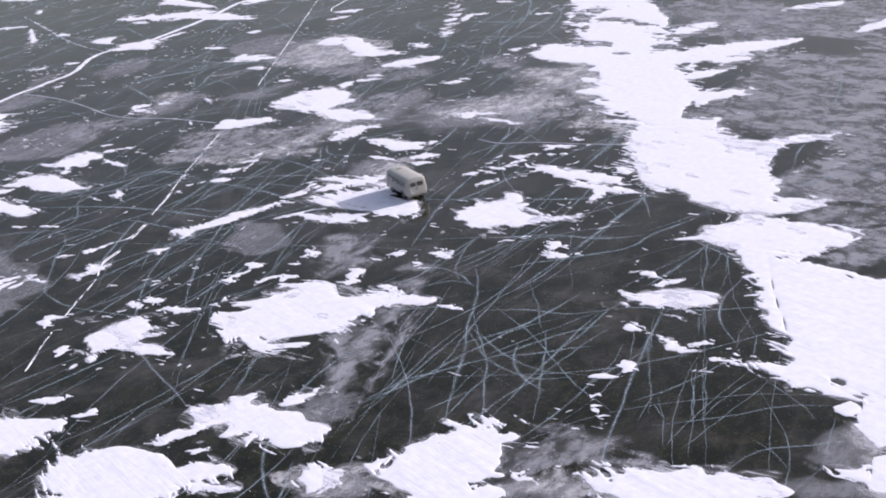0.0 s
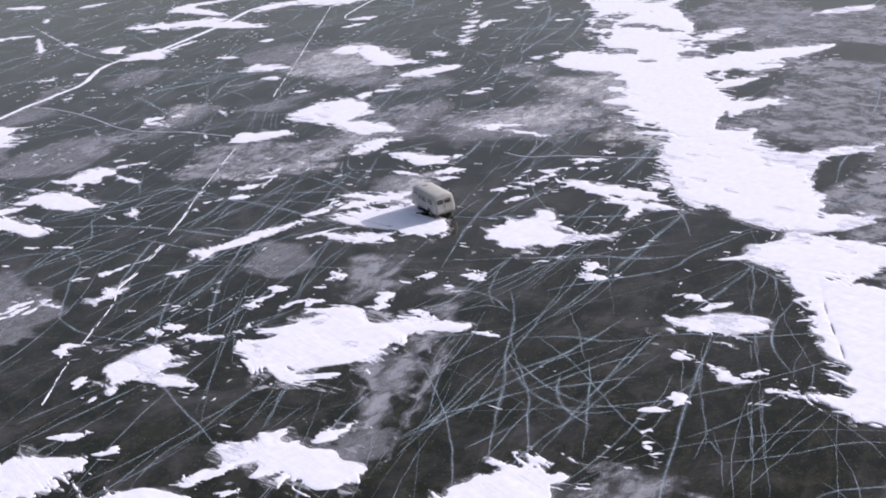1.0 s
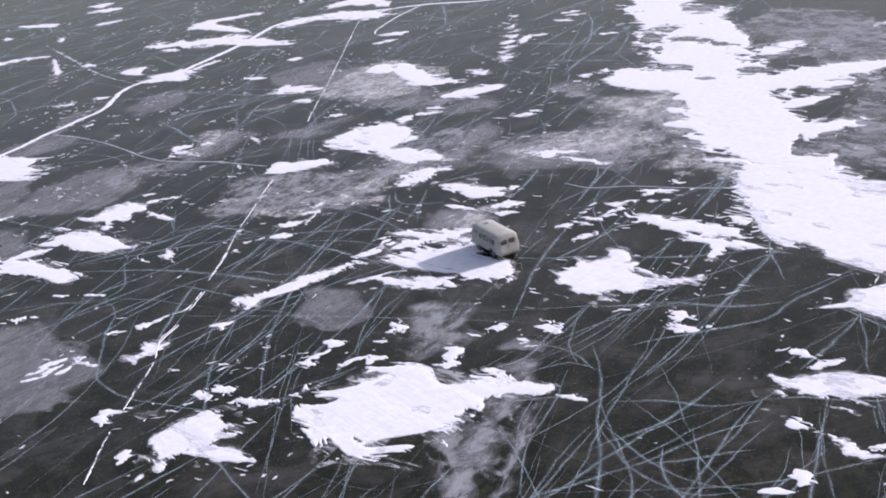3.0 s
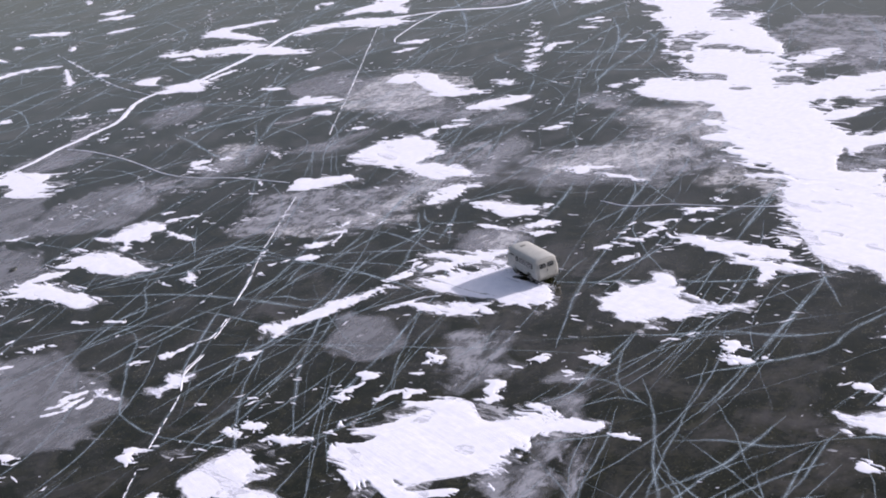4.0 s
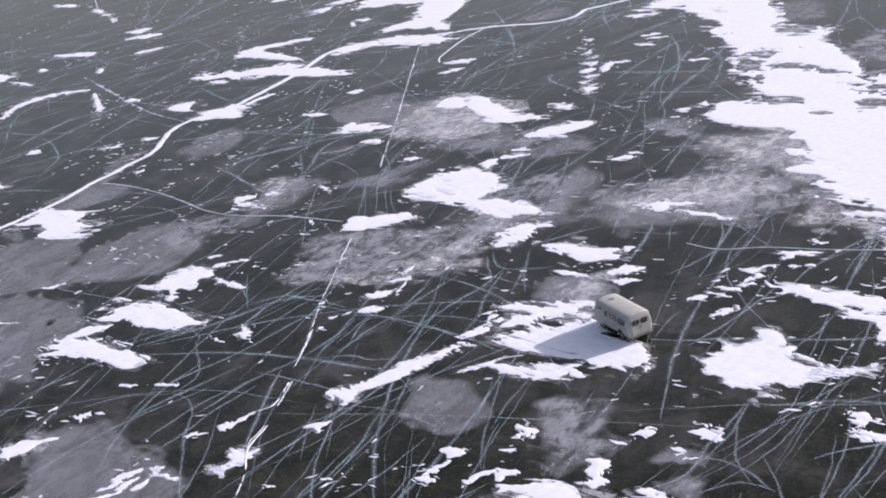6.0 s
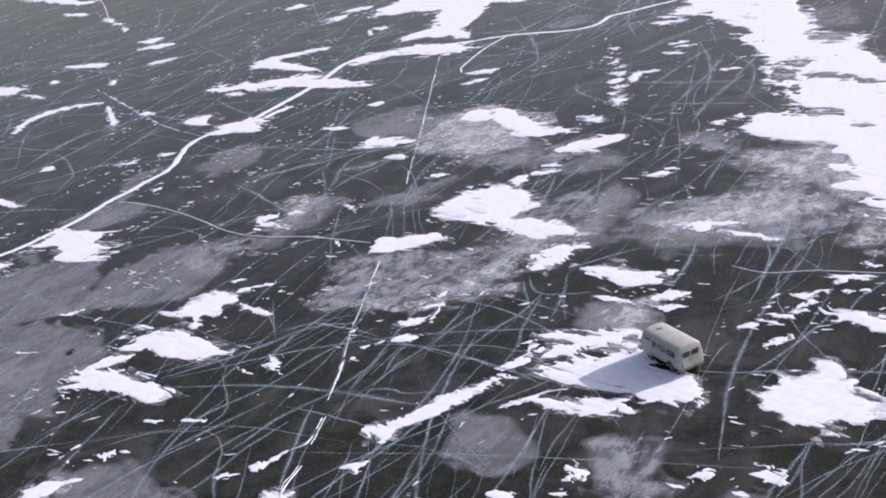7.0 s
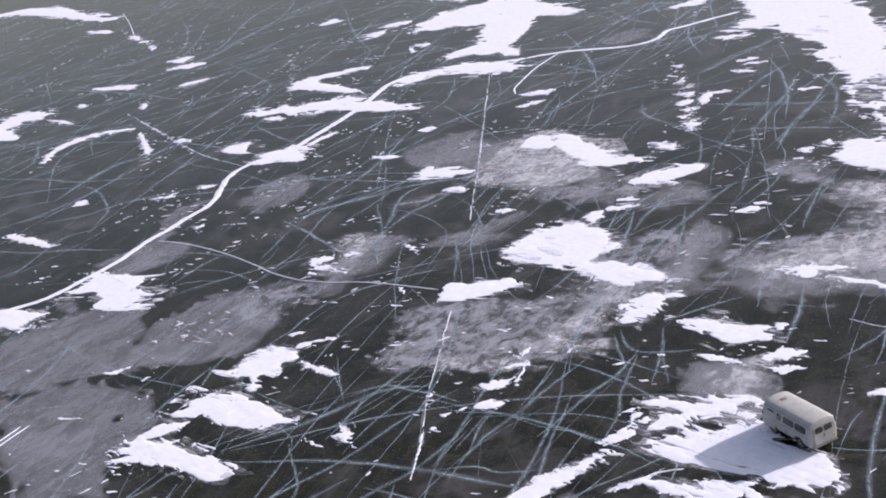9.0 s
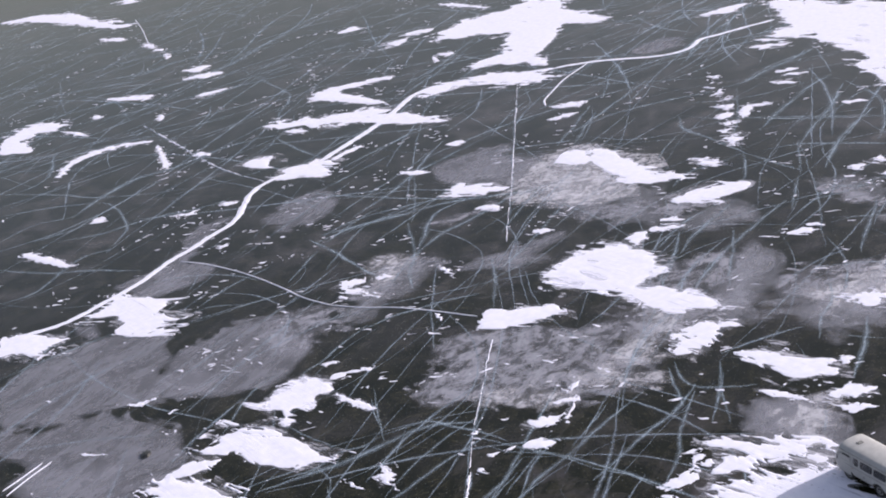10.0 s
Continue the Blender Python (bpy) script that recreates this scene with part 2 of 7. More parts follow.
    depth += np.minimum(3.2, 0.36 + wide * 1.25) * torn * np.exp(-np.maximum(depth - 0.1, 0) / (0.45 + 0.2 * wide))  # torn at the rim, whole within
    for x, y, a, b, turn in gaps:
        depth = np.minimum(depth, -2.0 * (within(x, y, a, b, radians(turn)) - 1.4 * min(b, 1.2) * torn))
    if scratched:
        lines = np.abs(value_noise(along / 7.0, aside / 0.4, seed + 61)) - 0.045 * np.clip(value_noise(p / 3.5, r / 1.4, seed + 71) + 0.3, 0, 1)
        depth = np.minimum(depth, 6.0 * lines)
    return contour(flat_x, flat_y, depth)


def snow_sheet(lobes, ragged, comb, cell, tall, gaps, scratched):
    spots, faces = blot(lobes, ragged, comb, 0.07 if scratched else cell, 1.7, gaps, scratched)
    at = np.array(spots)
    w = radians(WIND)
    p, r = at[:, 0] * math.cos(w) + at[:, 1] * math.sin(w), at[:, 1] * math.cos(w) - at[:, 0] * math.sin(w)
    drift = 0.5 + 0.3 * value_noise(p / 3.0, r / 0.7, 5) + 0.3 * value_noise(at[:, 0] / 2.2, at[:, 1] / 2.2, 9)
    z = np.where(at[:, 2] > 0, 0.010 + tall * (1 - np.exp(-np.maximum(at[:, 2], 0) / 0.35)) * drift, 0.004)
    z = z + np.where(at[:, 2] > 0, 0.0011 * (made_patches[0] % 11), 0.0)
    return np.c_[at[:, :2], z].tolist(), faces


def split(count, faces):
    """The faces, sorted into islands that hang together."""
    root = list(range(count))

    def top(v):
        while root[v] != v:
            root[v] = root[root[v]]
            v = root[v]
        return v

    for face in faces:
        first = top(face[0])
        for v in face[1:]:
            root[top(v)] = first
    groups = {}
    for face in faces:
        groups.setdefault(top(face[0]), []).append(face)
    return list(groups.values())


fleck_verts, fleck_faces = [], []


def loose_snow(verts, faces):
    """Bits too small to pick apart, kept for the one heap of loose flecks."""
    back = {}
    for face in faces:
        for v in face:
            if v not in back:
                back[v] = len(fleck_verts)
                fleck_verts.append(verts[v])
        fleck_faces.append([back[v] for v in face])


def frost_sheet(name, lobes, material, ragged, comb, lift, soft_edge=0.45, parent=None):
    spots, faces = blot(lobes, ragged, comb, 0.2, 2.0)
    at = np.array(spots)
    uvs = np.c_[np.clip(at[:, 2] / soft_edge, 0, 1), np.zeros(len(at))]
    lift += 0.00004 * made_patches[0]
    return link(name, np.c_[at[:, :2], np.full(len(at), lift)].tolist(), faces, material, parent or ice, uvs)


def snow_patch(*lobes, ragged=0.52, comb=0.42, cell=None, label="", tall=0.03, gaps=(), scratched=False):
    size = max(a for _, _, a, _, _ in lobes) * len(lobes) ** 0.5
    if not label:
        label = ("small ragged fleck of white snow on dark ice", "wind-blown patch of white snow on dark ice",
                 "large ragged drift of packed white snow on ice")[(size > 1.6) + (size > 6.0)]
    if size > 6.0:
        ragged *= 1.3
    verts, faces = snow_sheet(lobes, ragged, comb * (1.15 if scratched else 1.0), cell, tall, gaps, scratched)
    islands = sorted(split(len(verts), faces), key=len, reverse=True)
    for n, some in enumerate(islands):
        if n and len(some) < max(60, 0.12 * len(islands[0])):
            loose_snow(verts, some)
            continue
        used = sorted({v for face in some for v in face})
        back = {v: k for k, v in enumerate(used)}
        ob = link("snow_patch", [verts[v] for v in used], [[back[v] for v in face] for face in some], SNOW)
        tagged(ob, label, "snow patch", "snow patches on the ice")
        if n == 0 and size > 2.2:
            rim = [(x, y, a + min(0.45, 0.4 * a), b + min(0.35, 0.4 * b), turn) for x, y, a, b, turn in lobes]
            tagged(frost_sheet("fringe", rim, FRINGE, 1.0, 0.7, 0.0065, 0.5, ob), "thin streaked fringe of blown snow")


def frosted_patch(*lobes):
    return tagged(frost_sheet("frosted_patch", lobes, FROST, 0.5, 0.12, 0.004, 1.1), "smooth grey frosted area in the ice")


def rimed_patch(*lobes):
    return tagged(frost_sheet("rimed_patch", lobes, RIME, 1.0, 0.15, 0.004, 1.6), "cloudy broken grey rime on the ice")


def mottled_patch(*lobes):
    return tagged(frost_sheet("mottled_patch", lobes, MOTTLE, 1.0, 0.15, 0.004, 1.2), "grey mottled rime with dark gaps of ice")


def hazed_patch(*lobes):
    return tagged(frost_sheet("hazed_patch", lobes, HAZE, 1.0, 0.2, 0.0045, 2.2), "faint milky haze frozen into the ice")


def dusted_patch(*lobes):
    return tagged(frost_sheet("dusted_patch", lobes, DUST, 1.1, 0.3, 0.006, 1.8), "thin milky dusting of snow over ice")


def bend(points, step):
    """A smooth line through the bends, in even steps."""
    pts = [Vector(p) for p in points]
    pts = [pts[0] * 2 - pts[1]] + pts + [pts[-1] * 2 - pts[-2]]
    out = []
    for a, b, c, d in zip(pts, pts[1:], pts[2:], pts[3:]):
        n = max(2, int((c - b).length / step))
        for k in range(n):
            t = k / n
            out.append(0.5 * (2 * b + (c - a) * t + (2 * a - 5 * b + 4 * c - d) * t * t + (3 * b - a - 3 * c + d) * t ** 3))
    return out + [pts[-2]]


def band(points, width, wander, lift, verts, faces, uvs, rng):
    """A flat band along a line, added to the lists."""
    line = bend(points, 0.7)
    off, swell, first = 0.0, 0.0, len(verts)
    for k, p in enumerate(line):
        d = (line[min(k + 1, len(line) - 1)] - line[max(k - 1, 0)]).normalized()
        side = Vector((-d.y, d.x))
        off = off * 0.8 + rng.uniform(-wander, wander)
        swell = swell * 0.85 + rng.uniform(-0.12, 0.12)
        half = width * 0.5 * (1.0 + swell) * min(1.0, 0.25 + 3.0 * min(k, len(line) - 1 - k) / len(line))
        for s, v in ((-1, 0.0), (1, 1.0)):
            q = p + side * (off + s * half)
            verts.append((q.x, q.y, lift))
            uvs.append((k * 0.7, v))
        if k:
            n = first + 2 * k
            faces.append((n - 2, n, n + 1, n - 1))


def fleck(x, y, long, wide, turn, rng):
    """One angular scrap of snow, two or three points long."""
    first, n = len(fleck_verts), 9
    lean = rng.uniform(-0.8, 0.8)
    for j in range(n):
        a = math.tau * j / n
        u, v = long * math.cos(a) * rng.uniform(0.45, 1.4), wide * math.sin(a) * rng.uniform(0.25, 1.5)
        v += lean * wide * math.sin(3.0 * u / long)
        fleck_verts.append((x + u * math.cos(turn) - v * math.sin(turn), y + u * math.sin(turn) + v * math.cos(turn), 0.016))
    fleck_verts.append((x, y, 0.03))
    fleck_faces.extend((first + j, first + (j + 1) % n, first + n) for j in range(n))


made_trains = [0]


def fleck_train(width, *bends):
    """Scraps of snow strewn along a line."""
    made_trains[0] += 1
    rng = random.Random(700 + made_trains[0])
    line = bend(bends, 0.25)
    k = 0
    while k < len(line):
        big = rng.choice((0.2, 0.3, 0.4, 0.6, 1.0))
        long, wide = big * rng.uniform(0.3, 0.55), big * rng.uniform(0.07, 0.2)
        fleck(line[k].x + rng.gauss(0, width * 0.4), line[k].y + rng.gauss(0, width * 0.4), long, wide, radians(rng.gauss(150, 15) if rng.random() < 0.65 else rng.gauss(20, 22)), rng)
        k += rng.choice((1, 2, 2, 4, 8))


made_cracks = [0]


def deep_crack(width, *bends):
    made_cracks[0] += 1
    verts, faces, uvs = [], [], []
    rng = random.Random(made_cracks[0])
    span = (Vector(bends[0]) - Vector(bends[-1])).length
    wide = min(width * np.interp(bends[0][1], (75, 120), (1.35, 1.9)), 0.05 * span + 0.05)
    band(bends, wide, 0.08, 0.0135 + 0.00002 * made_cracks[0], verts, faces, uvs, rng)
    return link("crack", verts, faces, CRACK, ice, uvs)


def ridge(line, width, verts, faces, rng, rag):
    """A low rounded ridge of snow along a line, with a ragged edge."""
    first = len(verts)
    for k, p in enumerate(line):
        d = (line[min(k + 1, len(line) - 1)] - line[max(k - 1, 0)]).normalized()
        side, half = Vector((-d.y, d.x)), width * 0.5
        end = 0.35 if k in (0, len(line) - 1) else 1.0
        left, right = half * end * rng.uniform(1 - rag, 1 + rag), half * end * rng.uniform(1 - rag, 1 + rag)
        for s, z in ((-left, 0.004), (-left * 0.5, 0.035), (right * 0.5, 0.035), (right, 0.004)):
            q = p + side * s
            verts.append((q.x, q.y, z))
        if k:
            for m in range(3):
                n = first + 4 * k + m
                faces.append((n - 4, n - 3, n + 1, n))


def snow_crack(width, *bends):
    verts, faces = [], []
    made_cracks[0] += 1
    ridge(bend(bends, 0.5), width, verts, faces, random.Random(made_cracks[0]), 0.22)
    return tagged(link("snow_filled_crack", verts, faces, SNOW, ice), "long white crack filled with blown snow")


def broken_crack(width, *bends):
    """A jagged line of snow, thick and thin, broken here and there."""
    verts, faces = [], []
    made_cracks[0] += 1
    rng = random.Random(made_cracks[0])
    line, shove = [], Vector((0.0, 0.0))
    for q in bend(bends, 0.16):
        if rng.random() < 0.22:
            shove = shove * 0.4 + Vector((rng.gauss(0, 0.035), rng.gauss(0, 0.03)))
        line.append(q + shove)
    k = 0
    while k < len(line) - 3:
        n = rng.choice((3, 4, 6, 9, 14, 22))
        ridge(line[k : k + n], width * rng.choice((0.2, 0.3, 0.4, 0.6, 0.9)), verts, faces, rng, 0.65)
        k += n - 1 + rng.choice((0, 0, 0, 0, 1, 2, 5))
    deep_crack(width * 1.5, *bends)
    return tagged(link("snow_filled_crack", verts, faces, SNOW, ice), "straight crack with broken beads of snow")


# ---- the ice ----
def ice_sheet():
    """One sheet to the horizon, in rings of wider and wider steps."""
    marks = [-4000, -2000, -900, -400, -200, -100, 0, 100, 200, 300, 400, 600, 1100, 2200, 4200]
    xs = [m - 100 for m in marks]
    verts = [(x, y, 0.0) for y in marks for x in xs]
    n = len(marks)
    faces = [(j * n + i, j * n + i + 1, (j + 1) * n + i + 1, (j + 1) * n + i) for j in range(n - 1) for i in range(n - 1)]
    return tagged(link("ground", verts, faces, ICE, smooth=False), "vast sheet of dark clear lake ice with white cracks", "ice", kind="structure")


ice = ice_sheet()

# ---- what lies on and in the ice ----
# Smooth grey frosted ice: lobes as for the snow.
frosted_patch((-7.4, 72.3, 3.05, 1.74, 40))
frosted_patch((-2.6, 92.6, 1.96, 1.75, 25))
frosted_patch((21.0, 60.9, 2.89, 1.73, 68))
frosted_patch((-21.4, 150.8, 2.82, 1.26, 179), (-17.3, 151.5, 4.17, 1.95, 37))
frosted_patch((-50.0, 168.5, 8.41, 2.39, 65), (-50.4, 160.8, 4.60, 2.14, 50))
frosted_patch((-7.0, 86.2, 3.13, 1.84, 82))
frosted_patch((19.6, 139.0, 6.68, 3.76, 125))
frosted_patch((-14.96, 169.30, 11.76, 3.42, 124), (-19.41, 179.59, 2.73, 2.22, 57), (-23.34, 175.32, 4.35, 2.16, 109), (-10.98, 160.18, 2.02, 1.80, 176), (-7.34, 160.94, 1.20, 0.81, 6), (-22.56, 179.80, 3.35, 1.07, 25))
frosted_patch((-54.52, 142.68, 7.67, 6.98, 56), (-46.96, 138.09, 4.67, 2.47, 174), (-43.20, 136.16, 1.41, 0.59, 168), (-59.95, 137.19, 1.59, 0.47, 101), (-49.69, 148.70, 1.72, 0.48, 146), (-51.08, 136.39, 4.13, 0.49, 178))
frosted_patch((-50.03, 128.76, 7.57, 5.81, 180), (-57.10, 133.47, 2.99, 2.21, 132), (-46.42, 123.35, 1.89, 1.24, 33), (-56.26, 130.15, 2.88, 1.69, 136), (-54.93, 134.08, 1.60, 0.71, 145))
frosted_patch((-39.07, 172.35, 4.63, 3.42, 80), (-40.74, 167.81, 1.27, 0.74, 150), (-40.20, 176.31, 1.82, 0.78, 42), (-35.84, 173.67, 1.08, 0.59, 96))
frosted_patch((-4.90, 118.02, 2.66, 1.68, 137), (-6.83, 117.93, 0.80, 0.57, 111), (-3.32, 116.00, 0.61, 0.45, 131), (-5.52, 120.06, 0.34, 0.11, 146))
frosted_patch((-4.57, 111.54, 1.88, 1.47, 140), (-5.04, 113.19, 0.39, 0.29, 1), (-3.95, 109.90, 0.31, 0.24, 162))
frosted_patch((3.83, 209.86, 3.53, 2.82, 66), (4.89, 207.52, 1.05, 1.03, 41), (5.18, 213.35, 0.97, 0.68, 57))
frosted_patch((-50.66, 160.51, 3.24, 2.13, 91), (-52.75, 158.99, 1.26, 1.16, 85), (-48.72, 159.27, 0.81, 0.53, 78))
frosted_patch((-56.46, 152.25, 2.53, 0.88, 138), (-56.21, 150.96, 1.06, 0.42, 126))
frosted_patch((-41.25, 141.18, 6.89, 4.48, 102), (-44.93, 138.34, 2.33, 0.93, 125), (-39.23, 134.45, 0.55, 0.47, 119), (-38.66, 145.51, 0.71, 0.32, 98))
frosted_patch((-14.34, 103.47, 4.84, 1.94, 107), (-15.47, 103.53, 3.50, 1.54, 72), (-17.27, 100.76, 0.74, 0.26, 91), (-15.05, 100.22, 0.77, 0.22, 152))
frosted_patch((-37.37, 100.90, 9.30, 4.00, 126), (-38.31, 95.80, 4.09, 2.00, 140), (-43.41, 107.49, 2.47, 0.92, 112), (-37.50, 107.05, 2.81, 0.85, 136), (-31.85, 96.94, 1.62, 1.26, 77))
frosted_patch((-5.33, 117.18, 2.19, 1.83, 162), (-4.39, 115.52, 1.07, 0.84, 111), (-7.51, 117.16, 0.49, 0.22, 89))
frosted_patch((-5.32, 112.27, 1.14, 0.85, 60), (-6.15, 112.50, 0.33, 0.30, 75))
frosted_patch((-2.80, 89.68, 1.28, 0.84, 126), (-2.32, 90.35, 0.67, 0.61, 42))
frosted_patch((-6.73, 62.80, 2.35, 1.47, 179), (-5.68, 64.13, 0.57, 0.47, 136), (-8.97, 63.16, 0.44, 0.25, 175))
frosted_patch((3.79, 60.40, 2.31, 1.37, 162), (2.69, 61.92, 0.34, 0.14, 2), (5.89, 60.14, 0.48, 0.20, 170))
frosted_patch((18.45, 56.86, 2.93, 1.04, 155), (16.86, 56.54, 0.90, 0.40, 153), (17.67, 58.26, 0.69, 0.19, 161))
# Rimed, broken grey ice.
mottled_patch((38.8, 125.8, 14.82, 8.57, 77), (34.1, 102.9, 8.34, 5.82, 75), (33.8, 118.0, 8.82, 6.09, 81), (45.7, 115.5, 22.76, 6.87, 69))
mottled_patch((43.4, 151.5, 12.16, 9.29, 168), (52.2, 146.5, 13.28, 8.98, 80))
mottled_patch((31.2, 91.3, 4.85, 2.49, 160), (29.3, 85.8, 4.16, 3.37, 24), (35.1, 87.7, 6.50, 3.86, 68))
rimed_patch((-6.6, 78.2, 4.59, 2.04, 95))
rimed_patch((-6.5, 156.8, 5.99, 3.02, 8))
rimed_patch((-2.5, 88.9, 2.19, 1.01, 85), (-3.9, 84.7, 3.05, 1.18, 82), (-5.2, 80.4, 3.05, 1.67, 88), (-1.7, 89.7, 0.95, 0.66, 58))
mottled_patch((37.1, 165.2, 11.48, 6.47, 81), (37.6, 149.4, 12.29, 5.32, 73))
rimed_patch((14.4, 135.7, 5.93, 4.41, 139))
rimed_patch((-37.96, 142.43, 4.55, 2.21, 107), (-37.43, 145.40, 1.20, 1.06, 65), (-40.09, 144.18, 1.08, 0.86, 82))
rimed_patch((-19.05, 130.93, 8.73, 5.13, 138), (-24.63, 129.81, 3.65, 2.95, 25), (-13.88, 134.19, 1.98, 1.23, 9), (-12.43, 125.20, 1.80, 1.13, 48), (-12.49, 132.22, 2.17, 0.99, 102), (-21.78, 126.29, 2.08, 0.64, 147))
rimed_patch((2.91, 133.31, 4.06, 4.01, 29), (5.23, 129.38, 1.15, 0.80, 68), (2.70, 137.30, 0.75, 0.47, 165))
rimed_patch((9.39, 149.79, 4.19, 1.34, 111), (11.16, 148.21, 1.13, 0.57, 96), (8.44, 153.84, 1.38, 0.46, 93))
rimed_patch((-35.94, 144.79, 3.27, 2.42, 125), (-33.32, 144.36, 0.70, 0.44, 80), (-37.82, 143.14, 0.59, 0.37, 134))
rimed_patch((-30.52, 148.79, 2.46, 2.28, 83), (-32.82, 148.34, 0.63, 0.40, 124), (-29.10, 150.75, 0.39, 0.14, 114))
rimed_patch((-28.70, 154.47, 2.86, 2.30, 139), (-26.06, 154.52, 0.75, 0.51, 118))
rimed_patch((-23.30, 162.47, 3.09, 1.35, 9), (-20.64, 164.06, 1.14, 1.11, 77), (-26.51, 162.47, 0.56, 0.13, 26))
rimed_patch((-7.01, 138.19, 8.02, 4.80, 42), (-6.07, 133.94, 3.61, 1.00, 30), (-10.63, 140.55, 1.98, 0.90, 52), (-1.75, 143.39, 1.23, 0.47, 25))
rimed_patch((-7.22, 96.52, 4.49, 2.09, 55), (-7.45, 99.94, 2.18, 1.90, 119), (-5.37, 95.08, 1.76, 0.44, 62), (-5.32, 100.71, 0.94, 0.23, 156))
rimed_patch((-3.96, 78.04, 8.18, 0.52, 72), (-2.76, 82.72, 1.57, 0.85, 62), (-6.38, 70.22, 0.37, 0.13, 58), (-3.71, 77.35, 0.84, 0.16, 70), (-1.99, 83.91, 0.58, 0.26, 132))
rimed_patch((5.60, 64.03, 4.08, 1.92, 4), (9.68, 61.42, 4.22, 0.58, 159), (9.49, 62.81, 2.54, 0.86, 130), (3.22, 65.27, 0.70, 0.40, 166), (2.64, 62.54, 0.54, 0.33, 153))
rimed_patch((10.22, 130.74, 8.76, 3.80, 139), (4.04, 131.42, 3.45, 2.27, 144), (16.97, 125.79, 2.77, 1.28, 139))
frosted_patch((-4.03, 115.32, 5.58, 1.93, 97), (-2.42, 117.93, 1.98, 0.66, 114), (-6.23, 117.93, 2.44, 1.38, 83), (-1.95, 114.90, 1.32, 0.24, 80))
frosted_patch((-50.20, 122.99, 7.68, 3.22, 133), (-49.45, 116.62, 4.50, 2.36, 107), (-52.52, 119.19, 6.17, 0.42, 107))
# Faint milky veils.
hazed_patch((-2.80, 137.43, 7.25, 2.25, 62), (-4.33, 132.31, 1.72, 1.38, 94), (-6.26, 134.53, 1.16, 0.35, 60), (0.92, 140.63, 1.33, 0.28, 71))
hazed_patch((5.10, 131.08, 6.58, 4.81, 173), (8.53, 127.00, 3.21, 2.50, 128), (9.01, 135.08, 2.15, 1.55, 142), (-0.71, 129.99, 1.25, 1.06, 115))
hazed_patch((13.50, 143.04, 3.85, 3.11, 108), (15.84, 144.89, 1.25, 0.90, 129), (15.35, 139.44, 1.12, 0.73, 87))
hazed_patch((9.94, 151.90, 3.50, 2.09, 131), (9.56, 149.73, 0.86, 0.59, 147), (7.77, 154.59, 0.66, 0.36, 113))
hazed_patch((-20.35, 174.53, 4.46, 4.04, 31), (-15.06, 172.46, 3.48, 2.25, 77), (-19.52, 178.56, 3.59, 1.86, 23), (-14.10, 169.46, 0.86, 0.67, 50), (-17.12, 180.98, 1.02, 0.44, 13))
hazed_patch((-11.87, 162.28, 5.77, 3.49, 96), (-9.33, 165.24, 1.59, 0.62, 100), (-13.51, 157.23, 0.99, 0.66, 130))
hazed_patch((-2.55, 150.61, 3.29, 2.88, 25), (-0.57, 153.04, 1.21, 1.01, 55))
hazed_patch((-19.21, 150.37, 3.75, 1.36, 151), (-16.32, 149.70, 0.57, 0.28, 116), (-21.42, 150.21, 0.59, 0.20, 140))
hazed_patch((-30.41, 149.02, 5.69, 2.79, 64), (-26.31, 152.54, 1.49, 0.75, 86), (-30.36, 153.33, 1.39, 0.39, 57), (-30.86, 144.18, 1.39, 0.31, 37))
hazed_patch((-7.87, 156.56, 4.73, 2.85, 73), (-7.52, 152.22, 0.98, 0.82, 84), (-5.36, 160.52, 0.82, 0.49, 110))
hazed_patch((-3.69, 135.61, 7.49, 1.45, 65), (-1.46, 140.69, 1.75, 1.44, 101), (0.02, 141.33, 0.64, 0.38, 64))
hazed_patch((1.16, 129.73, 4.20, 2.36, 147), (-0.19, 126.39, 1.69, 1.03, 76), (4.02, 126.88, 0.68, 0.44, 130), (-2.54, 131.50, 0.68, 0.29, 145))
hazed_patch((-7.23, 129.66, 2.57, 1.79, 64), (-8.09, 127.06, 0.47, 0.29, 48))
hazed_patch((20.05, 153.61, 3.01, 1.49, 142))
hazed_patch((28.42, 147.90, 2.77, 1.44, 143))
hazed_patch((24.90, 121.94, 1.74, 0.61, 73))
hazed_patch((17.92, 123.61, 1.74, 1.01, 149))
hazed_patch((28.95, 179.48, 2.54, 1.59, 127))
hazed_patch((16.10, 142.05, 3.29, 1.93, 143))
hazed_patch((31.88, 189.19, 6.28, 3.16, 79))
hazed_patch((30.07, 178.94, 2.67, 1.95, 99))
hazed_patch((23.33, 171.21, 2.08, 1.53, 97))
hazed_patch((24.51, 164.98, 2.64, 1.54, 135))
# Thin dustings of snow.
dusted_patch((-20.5, 126.0, 4.10, 1.44, 162))
dusted_patch((-13.8, 126.5, 3.86, 2.22, 128))
dusted_patch((6.5, 131.3, 5.01, 2.35, 151))
dusted_patch((17.8, 146.5, 6.71, 3.94, 123))
dusted_patch((-10.5, 168.3, 6.36, 4.28, 137))
dusted_patch((-3.9, 116.6, 3.64, 1.70, 82))
dusted_patch((18.1, 135.8, 3.90, 2.58, 78))
dusted_patch((-6.1, 63.7, 3.95, 1.70, 163))
dusted_patch((16.4, 121.6, 4.41, 2.16, 135))
dusted_patch((20.9, 60.6, 2.59, 1.72, 67))
dusted_patch((5.2, 60.2, 3.62, 1.19, 166))
dusted_patch((15.8, 138.3, 8.33, 4.05, 123))
dusted_patch((-11.1, 167.7, 7.95, 6.13, 134))
